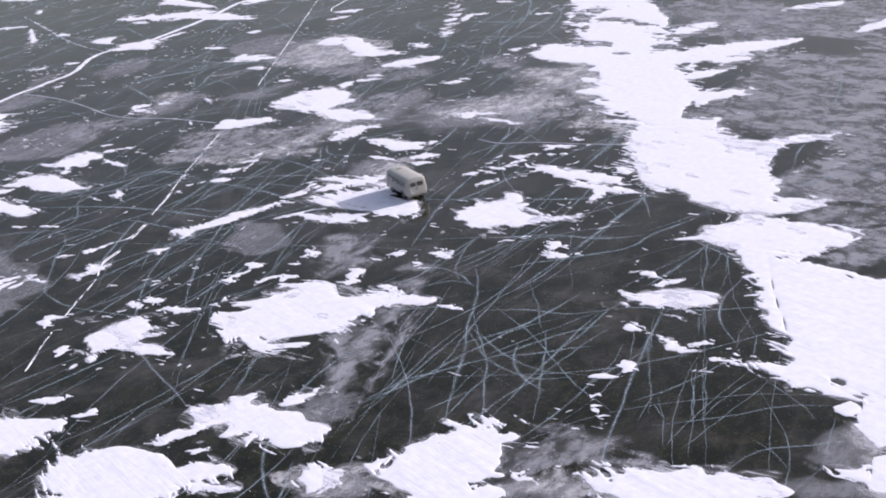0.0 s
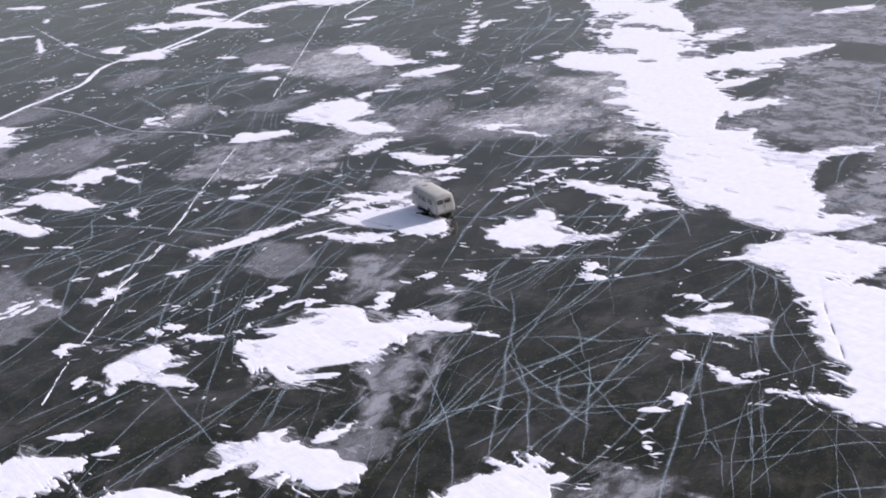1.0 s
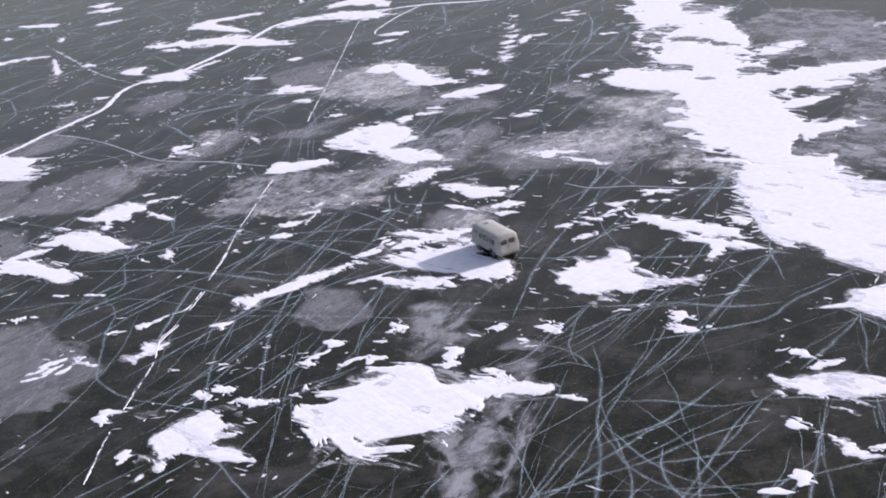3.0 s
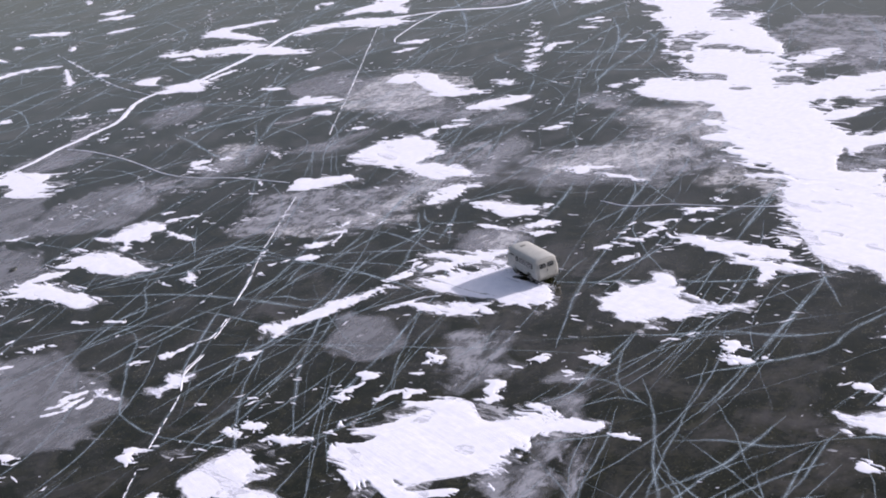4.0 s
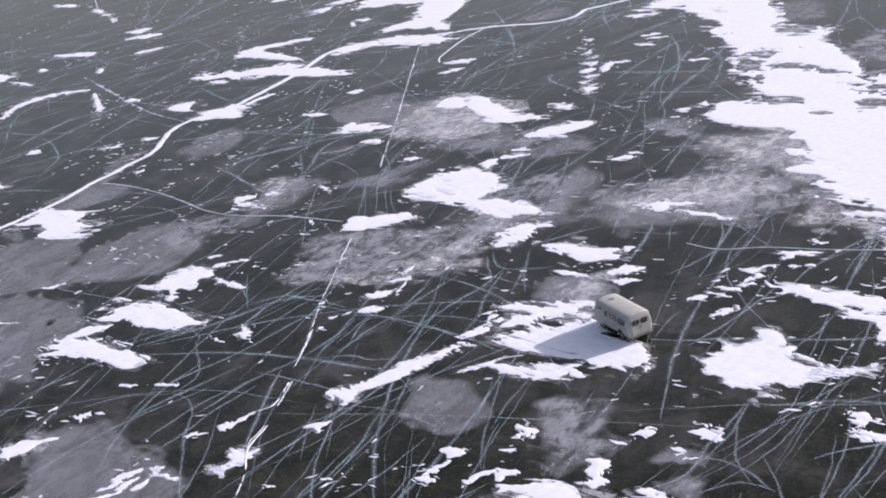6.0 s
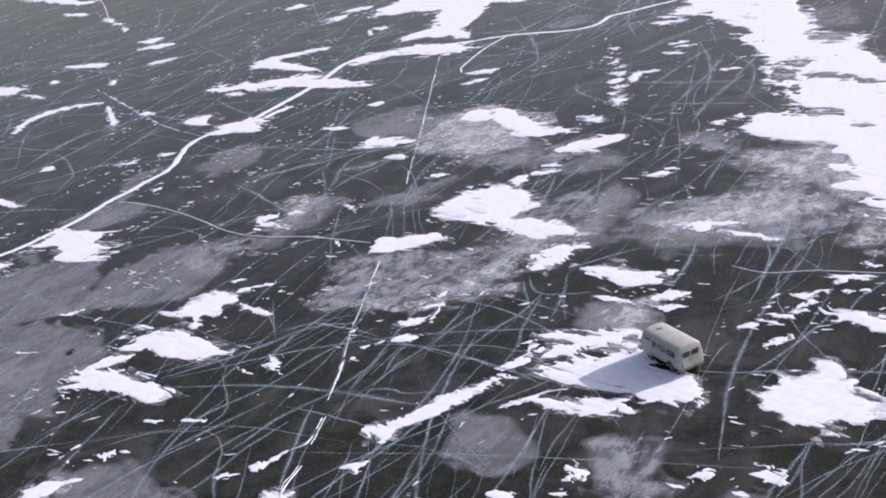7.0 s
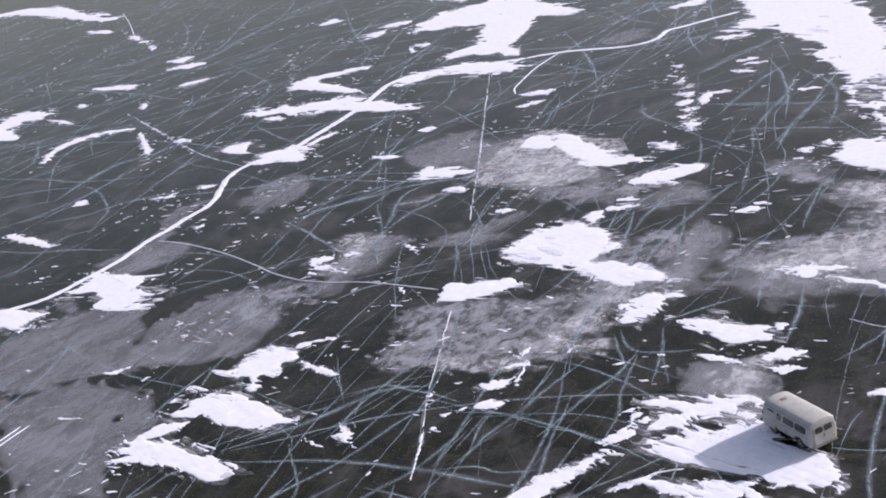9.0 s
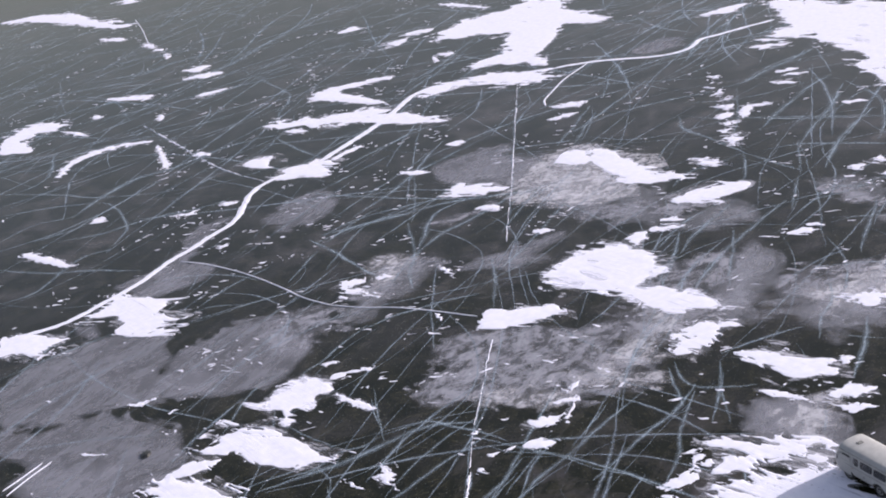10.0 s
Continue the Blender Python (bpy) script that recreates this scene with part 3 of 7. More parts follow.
dusted_patch((-10.3, 132.7, 5.52, 2.47, 74))
dusted_patch((-10.6, 163.9, 5.71, 3.75, 171))
dusted_patch((-30.1, 152.9, 3.37, 2.46, 57))
dusted_patch((3.2, 132.3, 3.45, 2.36, 149))
dusted_patch((15.7, 140.5, 5.34, 2.66, 75))
dusted_patch((8.9, 133.3, 4.66, 4.16, 172))
dusted_patch((-12.4, 171.6, 5.77, 3.27, 104))
# Deep cracks within the clear ice: width, then the bends.
deep_crack(0.90, (-88.0, 233.0), (-80.6, 236.9), (-72.5, 238.7), (-64.5, 242.5), (-56.9, 247.6), (-53.6, 253.9), (-49.1, 264.6), (-44.0, 273.3))
deep_crack(0.51, (-56.2, 248.8), (-54.5, 260.9), (-52.5, 274.4), (-47.9, 286.1))
deep_crack(0.90, (-92.9, 249.5), (-87.8, 250.7), (-79.7, 251.5), (-68.5, 249.7))
deep_crack(0.90, (-112.1, 314.2), (-105.9, 317.6), (-98.2, 320.2))
deep_crack(0.90, (-80.8, 255.8), (-71.4, 255.7), (-64.6, 259.7), (-55.2, 259.6))
deep_crack(0.90, (-73.4, 294.1), (-65.5, 299.4), (-57.6, 298.0))
deep_crack(0.30, (-53.3, 242.9), (-48.7, 232.5), (-45.6, 225.4), (-44.3, 221.5), (-44.4, 215.8), (-44.8, 212.1), (-44.3, 204.1))
deep_crack(0.90, (-44.3, 202.9), (-47.8, 202.9), (-50.5, 201.9), (-54.3, 199.1), (-56.8, 197.4), (-60.6, 196.0), (-63.2, 192.0), (-64.5, 188.9), (-65.7, 185.9))
deep_crack(0.42, (-44.2, 201.7), (-40.9, 194.9), (-37.6, 189.6))
deep_crack(0.41, (-44.2, 201.7), (-45.2, 197.7), (-46.9, 194.4))
deep_crack(0.30, (-64.3, 189.8), (-61.9, 187.9), (-59.7, 183.5), (-58.2, 179.2), (-58.2, 175.9), (-59.0, 172.8))
deep_crack(0.66, (-75.7, 191.5), (-72.4, 191.5), (-68.3, 191.1), (-64.3, 189.8))
deep_crack(0.45, (-77.5, 199.7), (-75.0, 201.0), (-73.6, 203.8), (-73.8, 208.0), (-75.4, 214.9))
deep_crack(0.36, (-78.5, 201.0), (-70.2, 196.1), (-65.2, 192.2), (-58.7, 189.4), (-53.2, 188.2))
deep_crack(0.60, (-65.6, 178.2), (-60.7, 178.0), (-57.4, 179.6), (-53.8, 180.2), (-50.8, 180.3), (-47.8, 181.3))
deep_crack(0.32, (-54.5, 184.2), (-52.0, 188.8), (-49.3, 192.8))
deep_crack(0.17, (-86.0, 259.9), (-82.2, 246.6), (-78.9, 236.3))
deep_crack(0.28, (-67.1, 225.1), (-72.6, 239.5), (-81.0, 249.0))
deep_crack(0.35, (-56.1, 210.9), (-54.7, 219.1), (-50.3, 232.2), (-45.4, 241.7))
deep_crack(0.61, (-72.9, 182.0), (-70.1, 185.7), (-65.7, 185.9))
deep_crack(0.61, (-68.5, 179.7), (-63.5, 182.1), (-60.8, 184.1))
deep_crack(0.28, (-36.5, 270.7), (-34.7, 257.6), (-33.0, 243.9), (-31.5, 235.3), (-30.2, 230.8))
deep_crack(0.30, (-30.2, 230.8), (-31.0, 224.8), (-32.0, 217.9))
deep_crack(0.90, (-49.6, 269.4), (-44.0, 273.3), (-40.4, 280.5))
deep_crack(0.41, (-27.5, 214.4), (-23.6, 221.9), (-19.3, 231.8), (-17.6, 233.9))
deep_crack(0.47, (-29.7, 207.7), (-26.0, 214.7), (-22.0, 222.2), (-19.5, 228.4))
deep_crack(0.21, (-18.8, 185.8), (-16.5, 192.0), (-14.2, 196.3))
deep_crack(0.13, (-14.3, 191.6), (-13.9, 196.1), (-13.9, 203.9))
deep_crack(0.31, (-10.9, 176.5), (-9.0, 182.3), (-7.2, 186.9))
deep_crack(0.43, (-35.7, 184.4), (-32.0, 188.2), (-28.2, 192.1), (-25.6, 193.7))
deep_crack(0.32, (-37.8, 178.1), (-34.3, 181.6), (-30.1, 185.9))
deep_crack(0.60, (-36.8, 163.1), (-33.7, 165.1), (-29.3, 166.6), (-26.0, 168.7), (-23.8, 168.3))
deep_crack(0.24, (-19.6, 156.8), (-16.4, 164.0), (-14.8, 167.1))
deep_crack(0.46, (-32.8, 173.5), (-31.4, 173.5), (-30.0, 175.3))
deep_crack(0.14, (3.9, 165.9), (4.0, 169.4), (6.0, 177.0), (8.2, 186.7))
deep_crack(0.54, (6.0, 186.5), (8.6, 186.9), (11.7, 189.4), (15.6, 192.3), (20.1, 195.9))
deep_crack(0.58, (5.9, 186.0), (0.4, 186.0), (-4.0, 185.3), (-7.3, 183.9), (-10.0, 181.9))
deep_crack(0.25, (0.7, 179.7), (2.8, 177.2), (7.8, 174.1), (14.0, 170.3), (17.8, 167.6))
deep_crack(0.37, (0.7, 196.4), (-5.6, 187.6), (-8.6, 183.7), (-10.7, 180.9))
deep_crack(0.23, (-6.0, 191.4), (-4.6, 196.6), (-3.1, 202.2), (-0.6, 207.3))
deep_crack(0.15, (-4.3, 166.7), (-2.4, 170.9), (0.1, 175.0))
deep_crack(0.19, (19.2, 196.1), (18.3, 188.6), (17.6, 184.2))
deep_crack(0.41, (10.5, 210.1), (14.8, 216.3), (19.3, 222.9))
deep_crack(0.27, (4.4, 198.8), (8.2, 205.8), (12.3, 213.4))
deep_crack(0.23, (-7.8, 146.4), (-5.2, 150.5), (-2.9, 152.6))
deep_crack(0.18, (12.6, 153.0), (9.6, 151.1), (6.6, 150.7), (4.7, 149.0))
deep_crack(0.26, (5.2, 199.5), (6.2, 203.0), (9.9, 210.6))
deep_crack(0.18, (-12.5, 129.1), (-10.8, 132.9), (-9.8, 135.4), (-8.0, 140.9), (-6.3, 144.7))
deep_crack(0.15, (-4.7, 142.7), (-6.6, 140.2), (-8.1, 137.7))
deep_crack(0.14, (-15.1, 123.2), (-16.5, 120.8), (-18.0, 118.5))
deep_crack(0.44, (-31.8, 141.7), (-29.6, 143.1), (-27.3, 143.6), (-24.5, 144.3), (-22.3, 144.4))
deep_crack(0.30, (-31.4, 142.5), (-33.5, 139.9), (-34.7, 137.5), (-35.9, 136.1), (-36.4, 134.5))
deep_crack(0.20, (-35.6, 161.0), (-33.3, 156.4), (-31.2, 152.8), (-29.7, 150.2))
deep_crack(0.30, (-22.2, 145.5), (-19.7, 147.8), (-17.8, 148.7))
deep_crack(0.21, (-29.9, 124.6), (-28.2, 125.1), (-26.7, 125.3), (-25.2, 124.0), (-23.4, 122.6), (-21.7, 120.9))
deep_crack(0.28, (-29.9, 124.6), (-31.2, 123.6), (-32.7, 123.4), (-34.1, 121.8), (-36.3, 121.2))
deep_crack(0.11, (-29.9, 124.6), (-30.4, 127.9), (-30.6, 130.0))
deep_crack(0.13, (-28.3, 124.9), (-28.6, 123.0), (-28.9, 121.7))
deep_crack(0.17, (-29.6, 116.9), (-27.5, 120.2), (-25.2, 122.9), (-23.3, 124.6))
deep_crack(0.17, (-21.5, 114.2), (-20.8, 116.5), (-19.7, 118.8), (-18.7, 120.2))
deep_crack(0.13, (-22.3, 114.8), (-20.9, 117.2), (-19.0, 120.6))
deep_crack(0.14, (-16.6, 115.7), (-18.4, 117.7), (-20.1, 118.9), (-21.8, 119.5), (-23.1, 120.7))
deep_crack(0.24, (-36.4, 161.5), (-37.5, 157.9), (-38.8, 154.6))
deep_crack(0.22, (-27.0, 155.9), (-28.0, 151.9), (-27.5, 148.0))
deep_crack(0.13, (-36.9, 128.6), (-34.4, 125.5), (-32.0, 123.3))
deep_crack(0.10, (-33.2, 118.0), (-33.2, 120.1), (-34.1, 121.8))
deep_crack(0.61, (-67.3, 162.9), (-64.3, 164.2), (-62.7, 169.0), (-61.1, 171.9), (-58.4, 172.8))
deep_crack(0.38, (-70.1, 172.7), (-64.5, 169.1), (-60.2, 167.7), (-53.9, 164.6))
deep_crack(0.17, (-41.2, 128.8), (-40.8, 130.6), (-39.8, 134.5), (-37.7, 137.3))
deep_crack(0.28, (-39.1, 120.0), (-38.1, 121.1), (-36.0, 121.8), (-34.2, 122.9))
deep_crack(0.32, (-46.6, 152.8), (-44.5, 156.1), (-42.7, 157.8), (-40.8, 159.5))
deep_crack(0.25, (-47.4, 151.4), (-45.5, 152.3), (-42.4, 151.5))
deep_crack(0.13, (-48.2, 156.6), (-47.8, 159.0), (-47.9, 161.7))
deep_crack(0.38, (-62.1, 145.5), (-58.0, 148.2), (-53.7, 150.7))
deep_crack(0.34, (-60.4, 139.8), (-57.8, 142.1), (-54.5, 143.7))
deep_crack(0.34, (-36.8, 118.5), (-32.0, 116.9), (-27.4, 114.9), (-23.8, 112.8), (-21.1, 110.8), (-17.8, 108.6))
deep_crack(0.37, (-38.0, 120.2), (-35.0, 121.2), (-31.9, 122.3), (-29.7, 123.5), (-27.1, 124.7), (-23.3, 124.1))
deep_crack(0.12, (-30.7, 131.6), (-30.0, 126.2), (-29.8, 123.7))
deep_crack(0.20, (-33.2, 119.4), (-32.3, 114.0), (-32.8, 112.2), (-33.7, 111.2))
deep_crack(0.20, (-33.7, 111.2), (-32.4, 109.8), (-32.0, 108.3), (-31.9, 106.6), (-32.0, 104.9), (-31.8, 102.5), (-31.3, 99.3), (-31.1, 97.1), (-30.3, 95.8), (-29.0, 94.1), (-25.5, 91.5), (-22.0, 89.6))
deep_crack(0.30, (-40.4, 111.2), (-37.2, 111.9), (-33.7, 111.2))
deep_crack(0.35, (-31.8, 107.4), (-30.4, 108.6), (-27.9, 111.4), (-25.1, 113.3), (-22.3, 116.3), (-21.1, 118.5))
deep_crack(0.24, (-34.5, 102.6), (-32.2, 105.0), (-30.3, 107.7), (-27.8, 110.4))
deep_crack(0.26, (-34.9, 104.7), (-32.0, 108.3), (-29.8, 110.2))
deep_crack(0.29, (-36.9, 108.3), (-33.6, 110.7), (-31.0, 112.5), (-29.0, 113.7))
deep_crack(0.25, (-36.4, 109.8), (-34.4, 112.8), (-31.7, 114.7), (-28.5, 117.1), (-25.7, 119.8), (-21.8, 122.8))
deep_crack(0.17, (-24.7, 108.4), (-24.1, 111.0), (-23.1, 114.5), (-21.5, 117.0))
deep_crack(0.22, (-26.1, 90.4), (-25.0, 92.6), (-23.5, 95.5), (-21.6, 98.4), (-20.4, 100.1))
deep_crack(0.23, (-25.4, 90.1), (-23.9, 91.6), (-22.4, 94.4), (-20.3, 97.6))
deep_crack(0.13, (-27.6, 94.0), (-26.1, 96.3), (-25.3, 98.9), (-24.4, 100.8), (-23.2, 105.3))
deep_crack(0.17, (-27.7, 97.5), (-24.8, 100.9), (-22.5, 103.4))
deep_crack(0.11, (-23.9, 99.1), (-23.6, 102.9), (-23.3, 106.1))
deep_crack(0.08, (-22.2, 98.6), (-22.2, 102.5), (-22.1, 106.6))
deep_crack(0.20, (-46.6, 118.2), (-44.6, 122.7), (-42.9, 125.4))
deep_crack(0.27, (-45.5, 114.4), (-42.3, 117.1), (-40.9, 118.6), (-37.7, 118.5))
deep_crack(0.20, (-28.0, 112.4), (-23.5, 108.9), (-20.9, 106.2))
deep_crack(0.21, (-34.4, 94.7), (-33.3, 96.4), (-31.3, 97.2))
deep_crack(0.48, (-23.8, 113.0), (-21.2, 112.5), (-19.5, 111.2), (-17.4, 110.9))
deep_crack(0.25, (-23.8, 113.3), (-21.5, 118.1), (-19.9, 122.0), (-17.9, 126.7))
deep_crack(0.27, (-22.9, 111.5), (-20.5, 115.6), (-17.5, 118.7), (-15.3, 121.2), (-12.5, 123.9))
deep_crack(0.21, (-22.4, 95.1), (-20.5, 98.8), (-19.1, 101.4), (-17.7, 105.1), (-17.0, 108.3))
deep_crack(0.20, (-21.2, 97.5), (-19.9, 100.9), (-18.8, 104.2))
deep_crack(0.14, (-19.1, 90.9), (-17.5, 93.6), (-16.1, 97.4), (-15.4, 99.4))
deep_crack(0.12, (-19.8, 91.1), (-18.2, 93.1), (-17.2, 95.6))
deep_crack(0.19, (-24.6, 122.7), (-18.9, 118.1), (-13.7, 112.9), (-10.5, 108.9))
deep_crack(0.12, (-20.9, 105.1), (-18.5, 103.6), (-16.1, 101.2), (-15.2, 99.9))
deep_crack(0.16, (-13.0, 94.6), (-12.7, 97.7), (-12.0, 100.6), (-11.6, 102.9), (-10.9, 106.6))
deep_crack(0.14, (-13.7, 98.8), (-12.7, 101.6), (-11.5, 105.4))
deep_crack(0.16, (-12.1, 99.0), (-10.9, 101.8), (-9.2, 104.6), (-8.0, 106.4))
deep_crack(0.12, (-12.8, 93.8), (-12.4, 96.9), (-10.5, 100.9), (-8.7, 104.6))
deep_crack(0.32, (-17.4, 91.0), (-15.4, 91.7), (-13.7, 92.4), (-12.7, 93.1))
deep_crack(0.24, (-18.7, 88.9), (-16.1, 90.6), (-13.4, 92.3))
deep_crack(0.10, (-17.1, 89.6), (-16.6, 88.3), (-16.4, 87.5))
deep_crack(0.13, (-7.1, 97.4), (-6.1, 100.1), (-5.3, 101.7))
deep_crack(0.15, (-9.3, 97.3), (-7.8, 98.3), (-5.7, 100.8))
deep_crack(0.34, (-1.0, 107.5), (0.5, 106.6), (3.4, 105.8), (5.9, 104.8), (11.1, 102.8), (14.7, 102.3), (17.2, 102.2))
deep_crack(0.18, (-0.4, 107.7), (0.8, 109.7), (1.9, 111.0))
deep_crack(0.12, (3.1, 90.5), (5.5, 93.8), (7.9, 97.6), (11.0, 102.4), (12.8, 104.5))
deep_crack(0.10, (4.1, 93.6), (7.6, 99.3), (9.9, 103.7))
deep_crack(0.17, (7.3, 102.7), (9.2, 104.2), (11.5, 106.9))
deep_crack(0.13, (7.7, 101.0), (9.5, 103.8), (11.2, 107.0))
deep_crack(0.11, (10.3, 100.0), (12.5, 103.6), (14.1, 106.0))
deep_crack(0.10, (13.4, 101.5), (13.9, 98.6), (14.6, 94.8))
deep_crack(0.20, (2.2, 117.1), (4.6, 118.6), (6.2, 120.0), (7.4, 122.4), (8.3, 126.0))
deep_crack(0.16, (13.8, 112.2), (16.8, 116.7), (19.1, 119.7))
deep_crack(0.14, (14.4, 112.0), (17.4, 116.5), (19.2, 118.8))
deep_crack(0.16, (13.0, 118.5), (15.3, 120.6), (17.0, 121.8))
deep_crack(0.71, (-36.5, 164.5), (-33.0, 167.3), (-28.3, 168.4), (-23.9, 168.6))
deep_crack(0.37, (-37.5, 164.1), (-35.1, 159.9), (-31.3, 152.9))
deep_crack(0.18, (-27.5, 177.3), (-27.4, 171.2), (-27.7, 163.6))
deep_crack(0.37, (-38.8, 178.6), (-33.4, 174.2), (-26.9, 169.8), (-22.4, 167.2))
deep_crack(0.37, (-33.5, 168.1), (-29.5, 173.8), (-26.9, 178.3), (-22.1, 183.1), (-18.7, 186.4))
deep_crack(0.26, (-35.7, 168.3), (-32.2, 174.1), (-28.5, 179.3), (-25.8, 184.0))
deep_crack(0.23, (-30.9, 160.5), (-26.8, 166.5), (-23.1, 172.1))
deep_crack(0.25, (-20.7, 147.9), (-18.3, 151.8), (-16.0, 156.2), (-12.8, 162.5))
deep_crack(0.23, (-29.8, 149.1), (-27.4, 155.8))
deep_crack(0.38, (-39.7, 188.7), (-35.9, 196.5), (-32.8, 198.8))
deep_crack(0.09, (14.5, 72.3), (13.7, 68.1), (12.4, 62.7), (12.1, 61.5))
deep_crack(0.16, (13.5, 59.8), (15.0, 60.9), (16.6, 61.4), (18.6, 61.1), (20.5, 61.3))
deep_crack(0.12, (17.4, 58.1), (18.3, 59.0), (19.5, 61.5), (20.6, 63.7))
deep_crack(0.18, (10.7, 65.3), (12.3, 65.2), (15.5, 65.3), (18.7, 65.6), (20.8, 65.1))
deep_crack(0.11, (18.0, 69.1), (19.2, 66.0), (19.7, 63.6))
deep_crack(0.08, (15.7, 62.5), (16.5, 61.1), (16.8, 58.8))
deep_crack(0.23, (-30.1, 80.5), (-28.2, 82.0), (-25.5, 84.1))
deep_crack(0.26, (-29.3, 77.8), (-27.2, 79.7), (-24.4, 82.4), (-22.0, 84.4))
deep_crack(0.20, (-28.8, 76.0), (-26.4, 77.8), (-23.4, 81.1))
deep_crack(0.19, (-24.6, 71.7), (-21.2, 74.0), (-18.2, 77.3), (-14.2, 81.5))
deep_crack(0.17, (-21.2, 70.2), (-19.8, 74.0), (-18.0, 76.1), (-16.5, 78.4), (-13.6, 83.1))
deep_crack(0.17, (-26.4, 67.1), (-24.8, 68.6), (-23.0, 70.7), (-20.9, 72.5), (-18.2, 75.1))
deep_crack(0.14, (-13.9, 75.4), (-13.2, 79.2), (-12.7, 81.5))
deep_crack(0.11, (-13.6, 75.7), (-13.0, 79.1), (-12.4, 82.2))
deep_crack(0.10, (-13.4, 75.4), (-12.3, 76.9), (-11.2, 78.0))
deep_crack(0.10, (-15.1, 75.7), (-13.8, 79.3), (-13.3, 81.7))
deep_crack(0.11, (-16.8, 85.4), (-17.0, 90.3), (-16.4, 94.3), (-15.0, 97.2))
deep_crack(0.21, (-28.4, 91.2), (-25.0, 93.8), (-22.4, 96.2), (-19.5, 101.1))
deep_crack(0.20, (-26.0, 88.1), (-23.4, 91.7), (-19.6, 95.3), (-16.1, 99.4))
deep_crack(0.21, (-20.0, 89.2), (-18.1, 90.1), (-14.0, 91.4))
deep_crack(0.17, (-14.4, 91.5), (-13.1, 95.5), (-11.6, 99.7))
deep_crack(0.35, (3.7, 165.0), (2.8, 159.9), (1.7, 157.1))
deep_crack(0.71, (3.7, 165.0), (1.7, 163.8), (-1.9, 162.5), (-4.0, 159.7))
deep_crack(0.42, (3.7, 165.0), (5.5, 161.0), (7.1, 157.5))
deep_crack(0.36, (3.7, 165.0), (2.2, 170.0), (0.2, 175.7), (0.6, 180.0))
deep_crack(0.30, (10.6, 148.4), (9.1, 144.7), (7.5, 141.4), (6.3, 138.7))
deep_crack(0.15, (9.0, 165.4), (7.7, 157.7), (6.6, 150.8), (4.1, 140.6))
deep_crack(0.22, (6.6, 156.6), (4.8, 151.9), (3.9, 149.2))
deep_crack(0.31, (-7.7, 141.5), (-6.4, 145.5), (-5.5, 149.4))
deep_crack(0.64, (-6.2, 144.7), (-3.6, 149.0), (0.3, 153.7))
deep_crack(0.39, (-6.3, 138.3), (-3.1, 143.1), (-0.0, 147.0), (4.0, 151.6))
deep_crack(0.24, (-4.0, 137.1), (-2.5, 142.7), (-1.3, 147.7))
deep_crack(0.51, (5.9, 145.1), (7.9, 145.4), (9.3, 145.3))
deep_crack(0.20, (6.6, 135.4), (9.8, 138.8))
deep_crack(0.72, (-36.2, 164.8), (-32.8, 165.4), (-28.3, 166.3), (-23.6, 167.1), (-14.5, 165.3))
deep_crack(0.82, (-36.0, 162.2), (-32.9, 167.2), (-30.7, 169.5))
deep_crack(0.64, (-27.9, 154.8), (-24.8, 159.3), (-21.4, 162.3), (-17.3, 166.9))
deep_crack(0.28, (-27.6, 153.2), (-27.5, 157.6), (-28.2, 163.7))
deep_crack(0.57, (-27.4, 155.3), (-25.4, 164.6), (-21.3, 167.5))
deep_crack(0.79, (-12.4, 177.8), (-10.1, 183.0), (-7.5, 189.7))
deep_crack(0.20, (-21.1, 151.2), (-21.0, 145.7), (-21.4, 140.8))
deep_crack(0.67, (-18.6, 162.4), (-16.8, 165.7), (-13.2, 167.2))
deep_crack(0.39, (-35.5, 155.8), (-33.5, 162.5), (-32.2, 165.1))
deep_crack(0.33, (-17.1, 114.6), (-13.9, 118.1), (-11.3, 120.6), (-9.3, 123.6))
deep_crack(0.25, (-13.2, 112.7), (-12.0, 115.4), (-11.2, 118.5), (-9.4, 122.9))
deep_crack(0.35, (-9.9, 127.2), (-9.6, 123.8), (-7.4, 122.5), (-5.6, 122.2))
deep_crack(0.18, (-9.3, 118.5), (-7.9, 122.3), (-7.3, 126.1))
deep_crack(0.14, (-8.2, 118.0), (-7.9, 121.6), (-7.1, 124.4))
deep_crack(0.36, (-17.0, 115.9), (-15.1, 114.6), (-13.8, 112.9))
deep_crack(0.19, (-10.5, 121.1), (-10.6, 123.4), (-10.6, 126.6))
deep_crack(0.32, (-8.7, 140.1), (-7.2, 143.9), (-6.1, 145.8))
deep_crack(0.19, (-0.4, 126.6), (0.7, 129.7), (2.0, 132.0), (2.8, 135.6))
deep_crack(0.25, (-0.0, 120.7), (1.6, 124.0), (3.4, 128.5))
deep_crack(0.31, (1.0, 126.4), (3.5, 124.9))
deep_crack(0.19, (-3.5, 114.9), (-2.9, 116.7), (-2.5, 118.0))
deep_crack(0.90, (10.2, 188.9), (13.5, 191.5), (18.6, 194.7))
deep_crack(0.70, (6.6, 170.4), (10.0, 175.5), (14.4, 181.0), (17.6, 183.8))
deep_crack(0.43, (8.7, 164.2), (11.5, 168.7), (14.4, 173.4), (17.5, 179.8))
deep_crack(0.46, (9.1, 157.2), (11.9, 163.1), (14.4, 166.6), (17.9, 170.8))
deep_crack(0.87, (5.4, 164.6), (8.2, 164.6), (12.3, 162.4), (16.5, 159.6))
deep_crack(0.35, (15.2, 161.9), (17.1, 165.8), (18.8, 171.4), (18.8, 176.2), (18.1, 180.7))
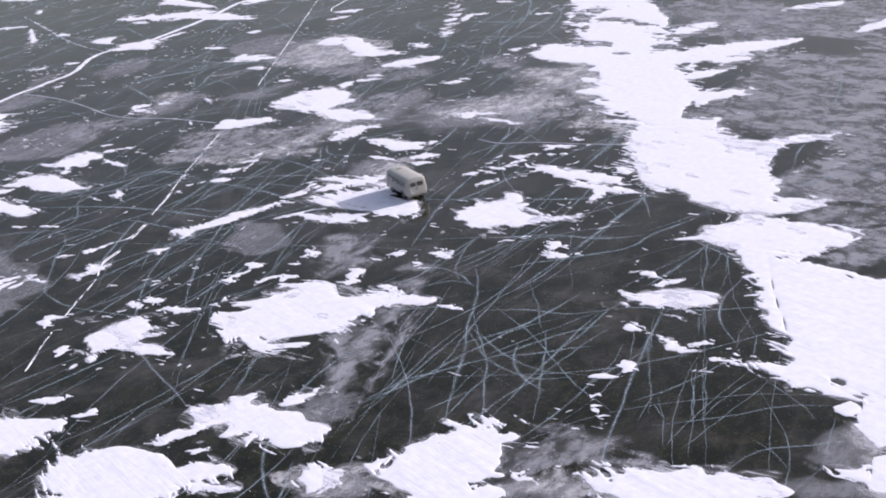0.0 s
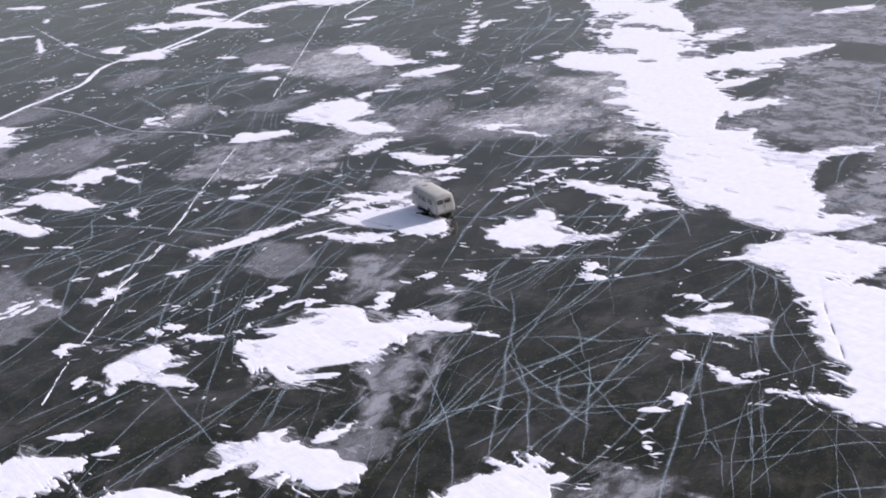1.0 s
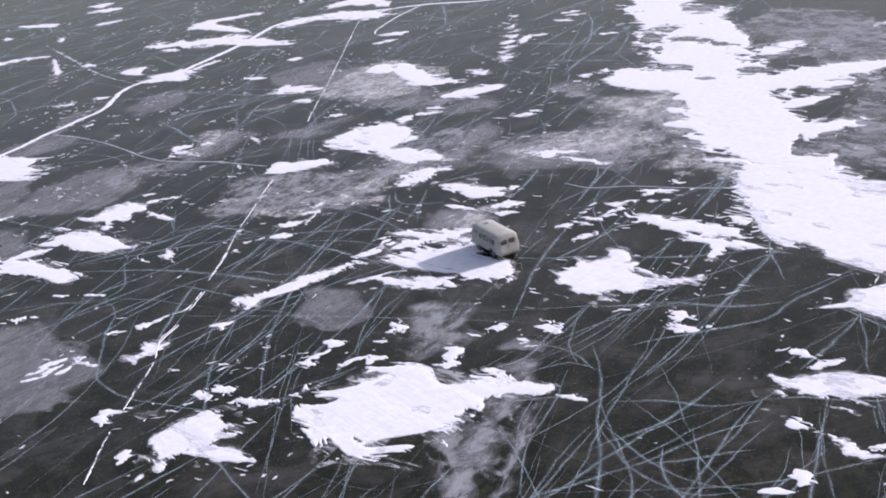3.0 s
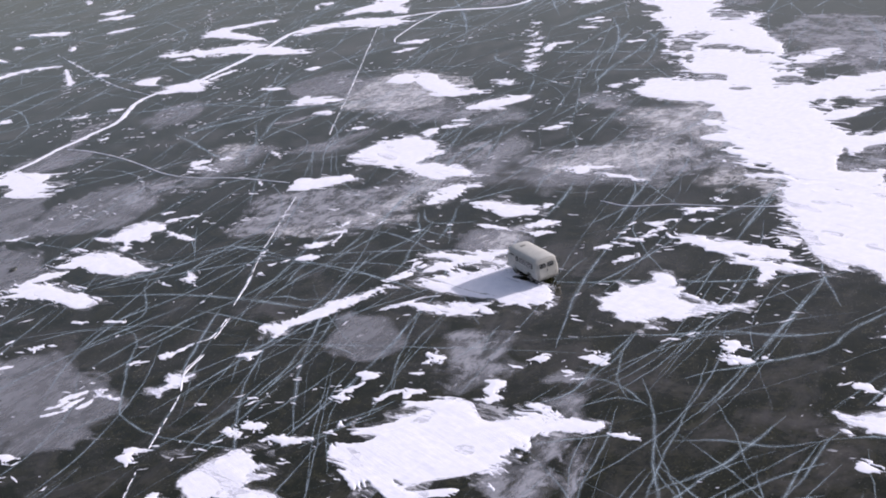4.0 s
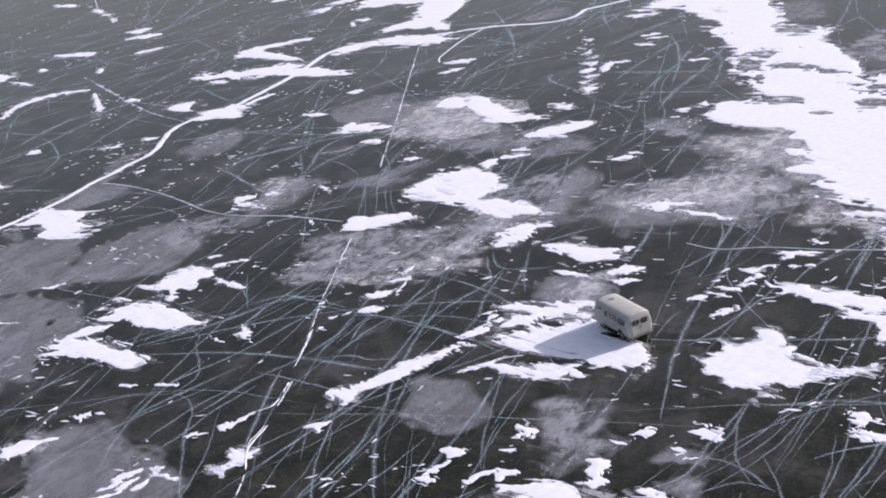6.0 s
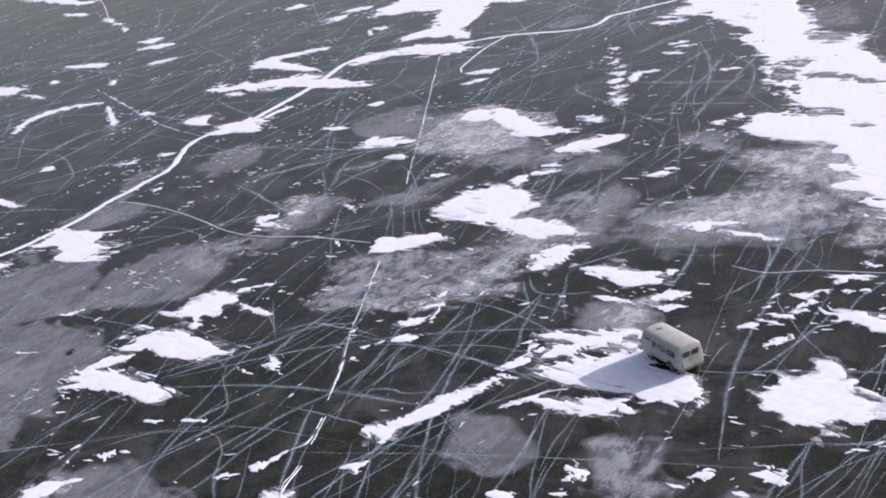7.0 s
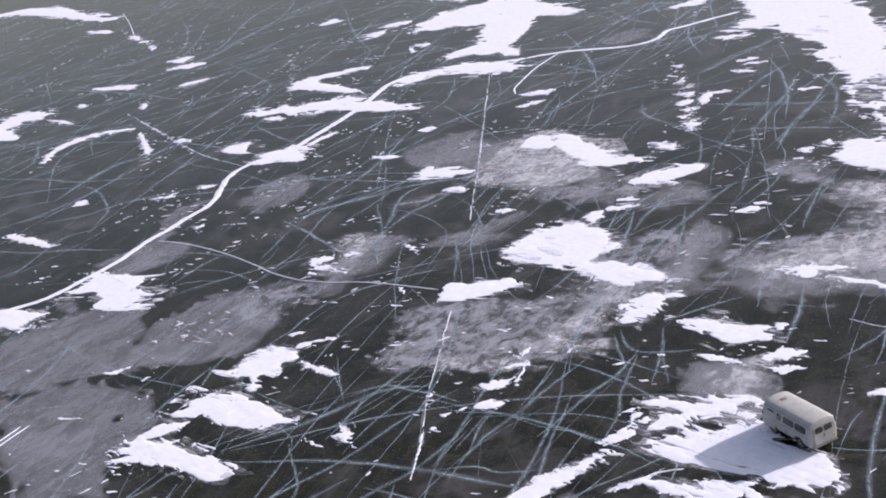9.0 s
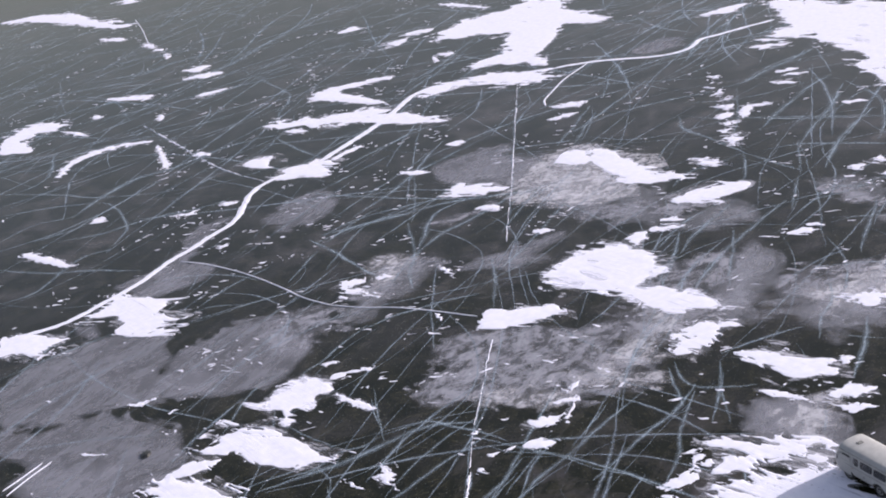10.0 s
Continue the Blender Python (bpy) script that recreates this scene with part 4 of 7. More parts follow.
deep_crack(0.57, (7.3, 174.0), (12.5, 170.6), (17.6, 167.6))
deep_crack(0.37, (8.7, 143.3), (10.6, 146.8), (12.0, 149.2))
deep_crack(0.22, (8.9, 165.1), (6.8, 156.8))
deep_crack(0.73, (7.2, 153.9), (9.6, 151.9), (12.1, 151.4))
deep_crack(0.23, (2.6, 91.0), (2.4, 87.5), (2.0, 84.4), (1.5, 81.5), (1.2, 78.7), (0.8, 76.1), (0.4, 73.7), (-0.2, 70.9), (-0.7, 68.8))
deep_crack(0.20, (1.9, 83.6), (1.9, 80.6), (2.1, 77.8), (2.3, 75.7), (2.0, 73.3), (1.8, 71.0), (1.4, 68.3))
deep_crack(0.22, (1.4, 80.8), (1.6, 79.0), (2.1, 76.8), (2.8, 74.9), (3.6, 73.8), (5.3, 72.4), (7.4, 72.1))
deep_crack(0.17, (17.3, 101.8), (13.1, 96.1), (9.4, 91.5), (6.1, 87.2), (3.5, 84.7), (2.0, 82.8))
deep_crack(0.22, (15.8, 99.5), (12.6, 95.3), (8.3, 89.5), (5.1, 85.8))
deep_crack(0.17, (17.9, 102.2), (14.2, 97.3), (10.9, 92.9))
deep_crack(0.32, (3.0, 97.2), (-0.0, 93.3), (-1.8, 90.7), (-4.2, 89.7))
deep_crack(0.23, (3.4, 97.6), (1.6, 94.2), (-0.2, 92.0))
deep_crack(0.15, (6.5, 79.3), (6.0, 76.0), (5.4, 73.0), (4.9, 70.2), (4.3, 67.6))
deep_crack(0.11, (6.1, 87.2), (6.3, 83.1), (6.3, 80.0), (6.4, 78.6))
deep_crack(0.23, (10.6, 81.0), (8.3, 78.0), (6.4, 75.2), (4.7, 72.6), (3.0, 70.1), (1.9, 68.2))
deep_crack(0.22, (13.0, 82.5), (10.9, 80.9), (9.0, 78.5), (7.2, 76.3))
deep_crack(0.30, (-5.9, 72.4), (-3.0, 74.6), (-1.7, 74.9), (1.7, 75.9), (3.4, 76.4), (6.2, 77.9), (10.1, 78.9))
deep_crack(0.17, (-5.7, 70.4), (-4.0, 73.1), (-2.2, 76.3), (-1.4, 77.8), (0.9, 80.9))
deep_crack(0.22, (-5.5, 71.5), (-3.3, 74.1), (-1.5, 76.8), (1.2, 80.5))
deep_crack(0.17, (-3.7, 74.5), (-3.5, 77.3), (-2.9, 79.9), (-2.1, 81.8), (-0.8, 84.5), (0.6, 88.1))
deep_crack(0.25, (3.3, 76.1), (4.9, 76.0), (6.9, 76.1), (9.1, 76.1))
deep_crack(0.19, (-0.7, 69.1), (0.6, 71.3), (2.0, 73.3), (3.4, 74.8))
deep_crack(0.20, (-1.9, 70.3), (-0.1, 71.5), (1.5, 72.2))
deep_crack(0.12, (-0.5, 71.0), (1.1, 74.1), (1.9, 75.2))
deep_crack(0.22, (2.6, 83.4), (5.3, 82.6), (7.9, 81.2), (10.6, 81.0))
deep_crack(0.23, (-5.0, 85.4), (-1.5, 85.1), (1.3, 84.6))
deep_crack(0.28, (10.6, 81.0), (13.2, 80.5), (16.8, 79.0), (21.3, 78.4))
deep_crack(0.17, (19.6, 90.3), (18.6, 86.5), (17.5, 82.6))
deep_crack(0.30, (19.5, 89.8), (16.5, 86.3), (14.0, 83.8))
deep_crack(0.12, (18.8, 85.5), (20.0, 87.8), (20.3, 90.5))
deep_crack(0.11, (19.5, 84.4), (20.3, 86.8), (20.3, 88.6))
deep_crack(0.10, (16.9, 79.7), (16.2, 77.0), (15.8, 74.5))
deep_crack(0.09, (16.3, 78.5), (15.6, 75.9))
deep_crack(0.12, (13.7, 79.2), (12.6, 75.4), (11.9, 71.8), (11.6, 69.0), (11.0, 66.9))
deep_crack(0.12, (11.5, 68.7), (10.1, 66.1))
deep_crack(0.16, (11.3, 67.9), (11.6, 65.8))
deep_crack(0.09, (12.6, 79.6), (11.7, 75.7), (11.0, 73.3))
deep_crack(0.08, (14.8, 72.2), (13.9, 68.9), (13.0, 65.4))
deep_crack(0.11, (15.5, 72.6), (14.8, 69.8), (14.3, 67.2), (13.8, 65.2))
deep_crack(0.13, (18.2, 69.7), (16.0, 67.8), (14.3, 66.1), (13.6, 65.2))
deep_crack(0.18, (10.1, 68.3), (12.8, 69.5), (15.7, 71.3), (17.2, 72.1))
deep_crack(0.12, (19.1, 74.8), (17.9, 71.3))
deep_crack(0.10, (11.0, 75.8), (9.7, 73.0), (8.5, 71.5), (7.0, 69.1))
deep_crack(0.34, (5.0, 90.2), (7.0, 90.5), (11.2, 90.8), (14.0, 91.3), (16.0, 93.0), (20.3, 95.6), (21.5, 95.7))
deep_crack(0.28, (3.9, 96.4), (8.2, 95.8), (11.9, 93.8), (15.6, 93.2))
deep_crack(0.31, (-0.9, 92.2), (0.9, 90.7), (2.2, 87.6))
deep_crack(0.30, (-1.6, 88.8), (0.7, 89.0), (2.2, 87.6))
deep_crack(0.16, (2.2, 96.0), (1.1, 91.5), (1.2, 88.8))
deep_crack(0.23, (-8.5, 71.1), (-4.4, 72.9), (0.1, 76.3), (3.9, 79.4), (7.9, 80.7))
deep_crack(0.17, (-1.5, 73.6), (2.3, 82.4), (6.8, 92.2))
deep_crack(0.16, (1.7, 80.9), (3.6, 76.1), (5.5, 73.6), (8.8, 71.9))
deep_crack(0.08, (21.3, 90.6), (19.8, 84.7), (18.3, 81.3))
deep_crack(0.16, (1.6, 76.2), (6.4, 78.8), (10.8, 81.2))
deep_crack(0.22, (-1.6, 64.2), (1.8, 69.3), (5.5, 73.1), (10.7, 78.6))
deep_crack(0.25, (3.0, 65.3), (5.1, 67.1), (8.7, 71.5), (12.8, 74.8))
deep_crack(0.14, (3.1, 84.3), (5.5, 78.5), (7.1, 71.9), (8.9, 67.4))
deep_crack(0.30, (0.4, 78.4), (5.0, 80.3), (9.4, 84.2))
deep_crack(0.13, (-4.2, 98.7), (-1.0, 97.9), (2.4, 97.1), (5.8, 96.1), (14.1, 93.2))
deep_crack(0.10, (-2.2, 88.3), (-0.1, 89.5), (2.6, 91.3), (4.7, 93.4), (6.7, 95.7))
deep_crack(0.11, (-1.3, 89.9), (1.3, 91.4), (3.6, 93.0), (5.5, 94.9))
deep_crack(0.08, (2.5, 89.3), (4.9, 92.6), (7.0, 95.5), (9.3, 98.7))
deep_crack(0.08, (3.7, 90.3), (7.1, 94.7), (9.9, 98.5))
deep_crack(0.09, (2.5, 82.2), (5.2, 85.1), (7.8, 87.6), (10.6, 91.4), (14.1, 96.9), (16.3, 100.3))
deep_crack(0.07, (18.7, 88.3), (16.6, 78.2), (14.3, 68.0), (13.0, 61.9), (12.7, 60.3))
deep_crack(0.09, (11.2, 63.0), (13.7, 66.1), (16.3, 68.8), (17.8, 70.6))
deep_crack(0.09, (11.7, 62.3), (14.8, 65.2), (17.4, 67.8), (18.8, 69.6))
deep_crack(0.06, (19.8, 84.7), (19.1, 80.1), (19.1, 75.7), (19.2, 73.3))
deep_crack(0.15, (12.3, 84.2), (16.0, 87.0), (18.9, 89.3))
deep_crack(0.07, (17.4, 73.0), (18.2, 75.2), (19.5, 77.3))
deep_crack(0.13, (8.5, 69.5), (10.2, 71.9), (12.1, 72.9), (14.9, 72.9))
deep_crack(0.07, (10.9, 63.0), (11.5, 65.4), (11.7, 68.7))
# Cracks filled with blown snow: width, then the bends.
snow_crack(0.74, (-67.4, 150.0), (-64.5, 153.5), (-61.6, 154.2), (-58.8, 155.3), (-55.9, 158.5), (-53.3, 161.8), (-51.3, 165.8), (-49.5, 168.2), (-48.1, 170.6), (-46.7, 172.5), (-45.8, 174.9), (-45.6, 177.4), (-45.3, 181.1), (-44.4, 183.9), (-42.7, 185.7), (-40.9, 187.0), (-38.4, 188.1))
snow_crack(0.9, (-38.4, 188.1), (-36.1, 191.8), (-33.6, 195.7), (-31.0, 200.3), (-29.6, 203.8), (-27.5, 208.8), (-25.3, 210.7), (-22.4, 210.5), (-18.8, 210.5), (-13.8, 209.4), (-9.6, 208.4))
snow_crack(0.7, (-9.6, 208.4), (-8.2, 208.6), (-4.0, 207.8), (1.8, 205.0), (4.5, 204.5), (6.8, 205.5), (8.7, 208.4), (11.0, 209.0), (14.7, 210.1), (18.5, 210.9))
snow_crack(0.13, (-50.2, 165.2), (-47.7, 163.4), (-45.2, 161.0), (-42.1, 157.5), (-39.2, 153.6), (-37.0, 150.4), (-34.6, 147.8))
snow_crack(0.12, (-34.6, 147.8), (-31.9, 146.1), (-29.1, 144.8), (-26.4, 143.0), (-22.7, 140.2))
snow_crack(0.21, (-5.5, 207.8), (-8.9, 202.7), (-11.1, 197.8), (-12.1, 195.3), (-12.2, 192.9))
snow_crack(0.14, (-82.6, 307.6), (-78.9, 295.4), (-74.9, 280.3))
snow_crack(0.09, (4.7, 122.4), (6.7, 120.2), (10.0, 119.1), (14.1, 116.8), (18.2, 114.8))
snow_crack(0.04, (-26.6, 104.3), (-27.0, 103.2), (-27.4, 102.5), (-27.5, 101.1))
snow_crack(0.12, (-26.4, 104.2), (-27.4, 101.6), (-27.3, 99.0))
snow_crack(0.15, (-56.3, 126.6), (-55.3, 128.0), (-54.3, 129.6))
snow_crack(0.14, (-55.8, 125.8), (-54.8, 127.7), (-53.6, 129.5))
# Cracks with broken lines of snow.
broken_crack(0.12, (-14.5, 205.0), (-16.6, 182.4), (-18.0, 168.2), (-19.5, 154.1))
broken_crack(0.09, (-21.8, 135.7), (-23.0, 128.2), (-23.9, 122.3), (-24.6, 115.0))
broken_crack(0.19, (-64.3, 220.8), (-59.0, 210.7), (-50.0, 193.5), (-43.9, 185.2))
broken_crack(0.13, (-28.6, 89.0), (-28.8, 85.8), (-29.0, 82.8))
broken_crack(0.12, (-27.3, 98.4), (-27.8, 94.9), (-28.3, 91.5))
broken_crack(0.19, (-25.4, 109.9), (-26.2, 107.1), (-27.4, 106.3), (-29.0, 105.1))
broken_crack(0.14, (-24.2, 118.0), (-25.2, 112.0))
broken_crack(0.11, (-25.2, 110.0), (-26.0, 106.5))
broken_crack(0.22, (-13.8, 107.2), (-13.0, 107.7), (-11.8, 107.9), (-10.7, 108.2), (-9.3, 108.1))
# Snow patches: each lobe is x, y, half length, half width, turn.
snow_patch((16.6, 108.3, 1.09, 0.59, 107))
snow_patch((14.4, 85.9, 0.93, 0.38, 123))
snow_patch((15.6, 84.1, 1.05, 0.37, 8))
snow_patch((9.1, 71.7, 0.76, 0.36, 163))
snow_patch((16.7, 71.6, 1.41, 0.34, 138))
snow_patch((-22.0, 92.5, 0.67, 0.42, 132))
snow_patch((-19.1, 90.0, 1.29, 0.41, 172))
snow_patch((-23.3, 92.3, 0.75, 0.28, 119))
snow_patch((8.9, 93.5, 0.81, 0.36, 130))
snow_patch((8.6, 91.6, 1.18, 0.38, 140))
snow_patch((3.2, 61.7, 0.69, 0.31, 127))
snow_patch((-38.0, 93.3, 1.23, 0.49, 157))
snow_patch((-89.4, 333.1, 4.12, 1.63, 135))
snow_patch((-74.1, 277.3, 2.74, 0.70, 121), (-71.9, 272.4, 1.50, 0.54, 124))
snow_patch((-68.8, 265.5, 2.07, 0.53, 105))
snow_patch((-56.9, 232.3, 2.24, 1.09, 22))
snow_patch((-37.4, 256.9, 2.10, 1.58, 56))
snow_patch((-26.5, 244.8, 2.19, 1.15, 27))
snow_patch((-22.7, 227.7, 1.39, 0.87, 136))
snow_patch((-24.4, 225.7, 1.85, 0.42, 94))
snow_patch((14.4, 220.7, 3.04, 1.15, 22))
snow_patch((6.3, 182.5, 0.52, 0.41, 174))
snow_patch((5.4, 184.8, 0.72, 0.39, 21), (6.1, 185.6, 0.62, 0.25, 104))
snow_patch((5.4, 187.6, 0.80, 0.27, 124))
snow_patch((14.2, 188.5, 1.20, 0.45, 171))
snow_patch((12.5, 184.3, 1.40, 0.39, 141))
snow_patch((16.7, 173.6, 1.19, 0.37, 153))
snow_patch((-51.8, 179.1, 1.31, 0.48, 176))
snow_patch((-47.3, 180.1, 0.74, 0.56, 159))
snow_patch((-46.5, 167.1, 0.54, 0.44, 137))
snow_patch((-20.2, 163.4, 0.88, 0.58, 152))
snow_patch((-33.0, 151.5, 1.22, 0.74, 167), (-32.0, 149.1, 2.26, 0.35, 137), (-33.6, 148.7, 0.55, 0.33, 117))
snow_patch((-30.6, 151.8, 0.67, 0.51, 171))
snow_patch((-25.7, 141.5, 0.88, 0.14, 104))
snow_patch((-24.8, 150.3, 1.11, 0.21, 117))
snow_patch((-5.4, 152.2, 0.99, 0.37, 149))
snow_patch((-6.4, 150.6, 1.30, 0.50, 180))
snow_patch((4.7, 145.6, 0.69, 0.35, 158))
snow_patch((-6.9, 131.3, 1.85, 0.71, 168), (-8.4, 130.8, 1.16, 0.61, 2), (-7.9, 129.7, 1.56, 0.80, 42), (-9.0, 128.9, 0.85, 0.60, 77))
snow_patch((4.6, 131.0, 1.20, 0.76, 132))
snow_patch((-33.2, 134.4, 0.60, 0.45, 39), (-31.7, 134.7, 0.81, 0.24, 4))
snow_patch((-16.8, 126.5, 0.80, 0.21, 58), (-17.7, 124.6, 0.88, 0.31, 180), (-17.5, 123.3, 1.35, 0.12, 73), (-19.6, 122.4, 0.86, 0.51, 6))
snow_patch((-23.6, 117.9, 0.35, 0.26, 112))
snow_patch((-19.7, 90.2, 1.30, 0.31, 148))
snow_patch((-22.9, 91.9, 0.49, 0.26, 124))
snow_patch((-21.5, 92.5, 0.59, 0.35, 129))
snow_patch((-15.7, 95.5, 0.84, 0.37, 41))
snow_patch((-11.6, 93.8, 0.61, 0.45, 72))
snow_patch((-13.1, 94.0, 0.93, 0.23, 26))
snow_patch((-13.1, 111.4, 0.60, 0.26, 134))
snow_patch((-10.5, 114.2, 0.60, 0.33, 18))
snow_patch((9.3, 115.7, 0.56, 0.27, 171))
snow_patch((7.9, 115.6, 0.79, 0.30, 143), (8.1, 114.7, 0.79, 0.20, 116))
snow_patch((7.7, 114.1, 0.79, 0.33, 10), (7.2, 113.4, 0.66, 0.35, 171))
snow_patch((5.8, 113.1, 1.04, 0.28, 139))
snow_patch((4.9, 112.5, 0.98, 0.28, 126))
snow_patch((3.6, 112.4, 0.62, 0.34, 171))
snow_patch((11.0, 115.0, 0.52, 0.27, 156))
snow_patch((12.1, 114.6, 0.39, 0.25, 134))
snow_patch((-44.5, 121.4, 1.26, 0.46, 166))
snow_patch((4.7, 131.2, 2.49, 0.48, 162))
snow_patch((7.3, 127.4, 2.52, 0.40, 135))
snow_patch((-37.3, 113.6, 0.71, 0.22, 158))
snow_patch((-34.5, 112.7, 1.03, 0.22, 160))
snow_patch((-13.1, 112.7, 0.60, 0.34, 3), (-12.1, 113.2, 0.69, 0.40, 40), (-11.1, 114.7, 0.94, 0.21, 63))
snow_patch((-20.3, 90.5, 1.01, 0.30, 172))
snow_patch((-6.0, 108.9, 4.82, 2.05, 141), (-3.9, 106.4, 3.11, 1.41, 123), (-5.0, 110.5, 1.82, 1.27, 179), (-8.3, 110.2, 2.06, 1.61, 159), (-3.2, 105.2, 1.73, 1.01, 137), (-2.4, 105.5, 1.33, 0.54, 138), scratched=True)
snow_patch((-7.1, 114.6, 3.73, 1.24, 149), (-5.0, 114.9, 1.56, 0.60, 155), (-9.1, 113.3, 1.67, 0.82, 4), (-8.6, 115.5, 1.51, 0.95, 165), scratched=True, gaps=((-5.7, 112.8, 0.92, 0.51, 168),))
snow_patch((-9.4, 105.7, 2.72, 0.68, 143), (-7.3, 105.1, 2.13, 0.45, 143), (-6.5, 105.5, 0.97, 0.35, 8), scratched=True)
snow_patch((-98.56, 322.13, 20.68, 2.12, 126), (-110.22, 335.44, 9.61, 2.49, 156), (-105.99, 328.43, 8.93, 0.98, 135), (-100.05, 328.25, 7.45, 0.98, 124), (-85.23, 303.97, 3.12, 1.49, 137), (-111.84, 338.82, 3.08, 1.17, 160), (-87.34, 310.73, 3.11, 0.77, 130), (-88.83, 306.97, 3.58, 0.65, 130))
snow_patch((-83.63, 290.58, 4.09, 0.89, 133), (-82.00, 290.09, 1.26, 0.45, 131), (-86.66, 293.93, 0.29, 0.10, 135))
snow_patch((-61.51, 250.63, 1.79, 1.69, 123), (-60.96, 248.89, 0.79, 0.72, 172), (-63.16, 250.62, 0.72, 0.62, 7))
snow_patch((-59.64, 244.58, 2.91, 1.25, 164), (-58.70, 243.15, 0.75, 0.48, 170), (-62.09, 244.72, 1.00, 0.29, 169))
snow_patch((-69.72, 239.17, 4.04, 1.30, 149), (-67.10, 238.56, 1.55, 0.36, 152), (-72.70, 241.37, 1.30, 0.35, 156), (-71.99, 239.28, 0.26, 0.15, 124))
snow_patch((-83.79, 228.95, 5.22, 2.24, 80), (-80.44, 231.01, 2.83, 1.99, 127), (-83.13, 222.75, 2.80, 1.90, 99), (-81.50, 220.95, 2.72, 1.17, 134), (-85.16, 226.77, 0.69, 0.37, 15), (-78.09, 230.53, 0.44, 0.40, 163))
snow_patch((-74.67, 224.13, 3.33, 0.41, 133), (-74.55, 224.38, 0.67, 0.23, 138), (-77.42, 227.00, 0.19, 0.07, 132))
snow_patch((-69.41, 211.56, 2.60, 1.02, 42), (-64.41, 212.60, 2.81, 0.73, 167), (-66.63, 212.64, 1.80, 0.95, 17), (-71.75, 206.64, 2.79, 0.51, 88), (-71.08, 208.90, 2.32, 0.47, 55), (-70.68, 211.33, 0.57, 0.30, 48), (-71.81, 204.13, 0.36, 0.15, 38))
snow_patch((-58.60, 203.08, 5.23, 0.39, 106), (-60.20, 208.48, 0.77, 0.19, 103), (-57.39, 200.13, 0.77, 0.13, 101), (-57.74, 199.13, 0.44, 0.09, 102))
snow_patch((-45.52, 192.88, 2.19, 1.65, 115), (-44.44, 190.74, 1.04, 0.48, 130), (-44.22, 193.95, 0.53, 0.22, 131), (-47.11, 192.17, 0.33, 0.28, 100))
snow_patch((-53.49, 201.22, 1.02, 0.67, 140), (-52.63, 200.47, 0.67, 0.28, 144), (-53.46, 202.01, 0.30, 0.29, 176))
snow_patch((-73.17, 231.49, 1.35, 0.55, 116), (-73.58, 231.46, 0.37, 0.35, 100), (-73.69, 232.94, 0.20, 0.08, 117))
snow_patch((-62.54, 223.57, 1.65, 0.43, 96), (-63.00, 223.27, 0.33, 0.16, 100), (-62.30, 224.41, 0.11, 0.09, 150))
snow_patch((-62.32, 182.80, 1.00, 1.00, 38), (-61.55, 182.05, 0.38, 0.32, 131), (-63.21, 182.46, 0.20, 0.19, 103))
snow_patch((-34.87, 202.82, 11.73, 1.22, 149), (-35.17, 205.20, 5.38, 1.93, 169), (-43.18, 206.91, 3.25, 1.43, 165), (-29.64, 201.12, 4.34, 0.97, 140), (-26.46, 196.57, 3.09, 0.90, 143))
snow_patch((-42.03, 203.10, 1.67, 0.61, 143), (-42.21, 203.91, 0.60, 0.31, 124), (-43.33, 203.59, 0.26, 0.10, 152))
snow_patch((-39.41, 186.66, 3.24, 2.38, 154), (-38.50, 188.85, 0.88, 0.63, 136), (-42.19, 185.84, 0.81, 0.26, 126), (-37.10, 184.55, 0.43, 0.31, 28))
snow_patch((-35.05, 190.16, 2.24, 0.44, 44), (-35.90, 188.87, 0.35, 0.19, 51), (-33.43, 191.17, 0.31, 0.18, 41), (-35.25, 190.62, 0.32, 0.10, 43))
snow_patch((-36.45, 214.39, 6.66, 1.24, 129), (-35.48, 220.18, 5.22, 1.25, 6), (-39.03, 217.80, 2.34, 1.81, 39), (-38.78, 215.47, 1.83, 0.45, 143), (-32.70, 209.00, 1.55, 0.37, 141), (-31.26, 208.37, 1.58, 0.25, 116), (-37.52, 220.93, 1.12, 0.24, 171), (-30.43, 220.88, 0.43, 0.24, 147))
snow_patch((-17.22, 209.15, 6.33, 2.11, 160), (-13.24, 205.62, 3.34, 1.82, 171), (-24.57, 209.62, 2.14, 1.87, 38), (-22.90, 209.13, 2.19, 1.18, 7), (-18.27, 211.49, 2.18, 0.90, 164), (-17.44, 207.39, 2.34, 0.55, 132), (-15.10, 210.50, 1.44, 0.47, 144), (-10.80, 208.48, 0.76, 0.72, 117), (-13.65, 203.86, 0.73, 0.66, 21), (-26.59, 209.52, 0.77, 0.34, 70))
snow_patch((-9.70, 232.61, 17.53, 3.94, 78), (-16.05, 241.73, 8.10, 5.35, 39), (-4.61, 234.17, 6.98, 2.52, 127), (-5.29, 238.02, 8.74, 1.64, 116), (-12.93, 234.67, 4.48, 2.23, 166), (-16.02, 218.47, 3.73, 2.22, 16), (-9.92, 249.16, 2.97, 1.82, 46), (-11.36, 214.28, 3.56, 1.11, 104), (-14.17, 215.97, 1.66, 1.28, 150), (-22.18, 241.13, 1.52, 1.27, 139), (-9.81, 252.31, 0.90, 0.70, 99), (-23.63, 237.14, 1.01, 0.61, 159))
snow_patch((-19.15, 257.73, 6.25, 0.74, 125), (-20.56, 260.76, 1.15, 0.24, 125), (-16.78, 253.80, 0.38, 0.12, 117))
snow_patch((-29.95, 240.60, 1.96, 1.31, 59), (-30.47, 238.53, 0.56, 0.27, 46), (-28.51, 241.99, 0.51, 0.23, 76))
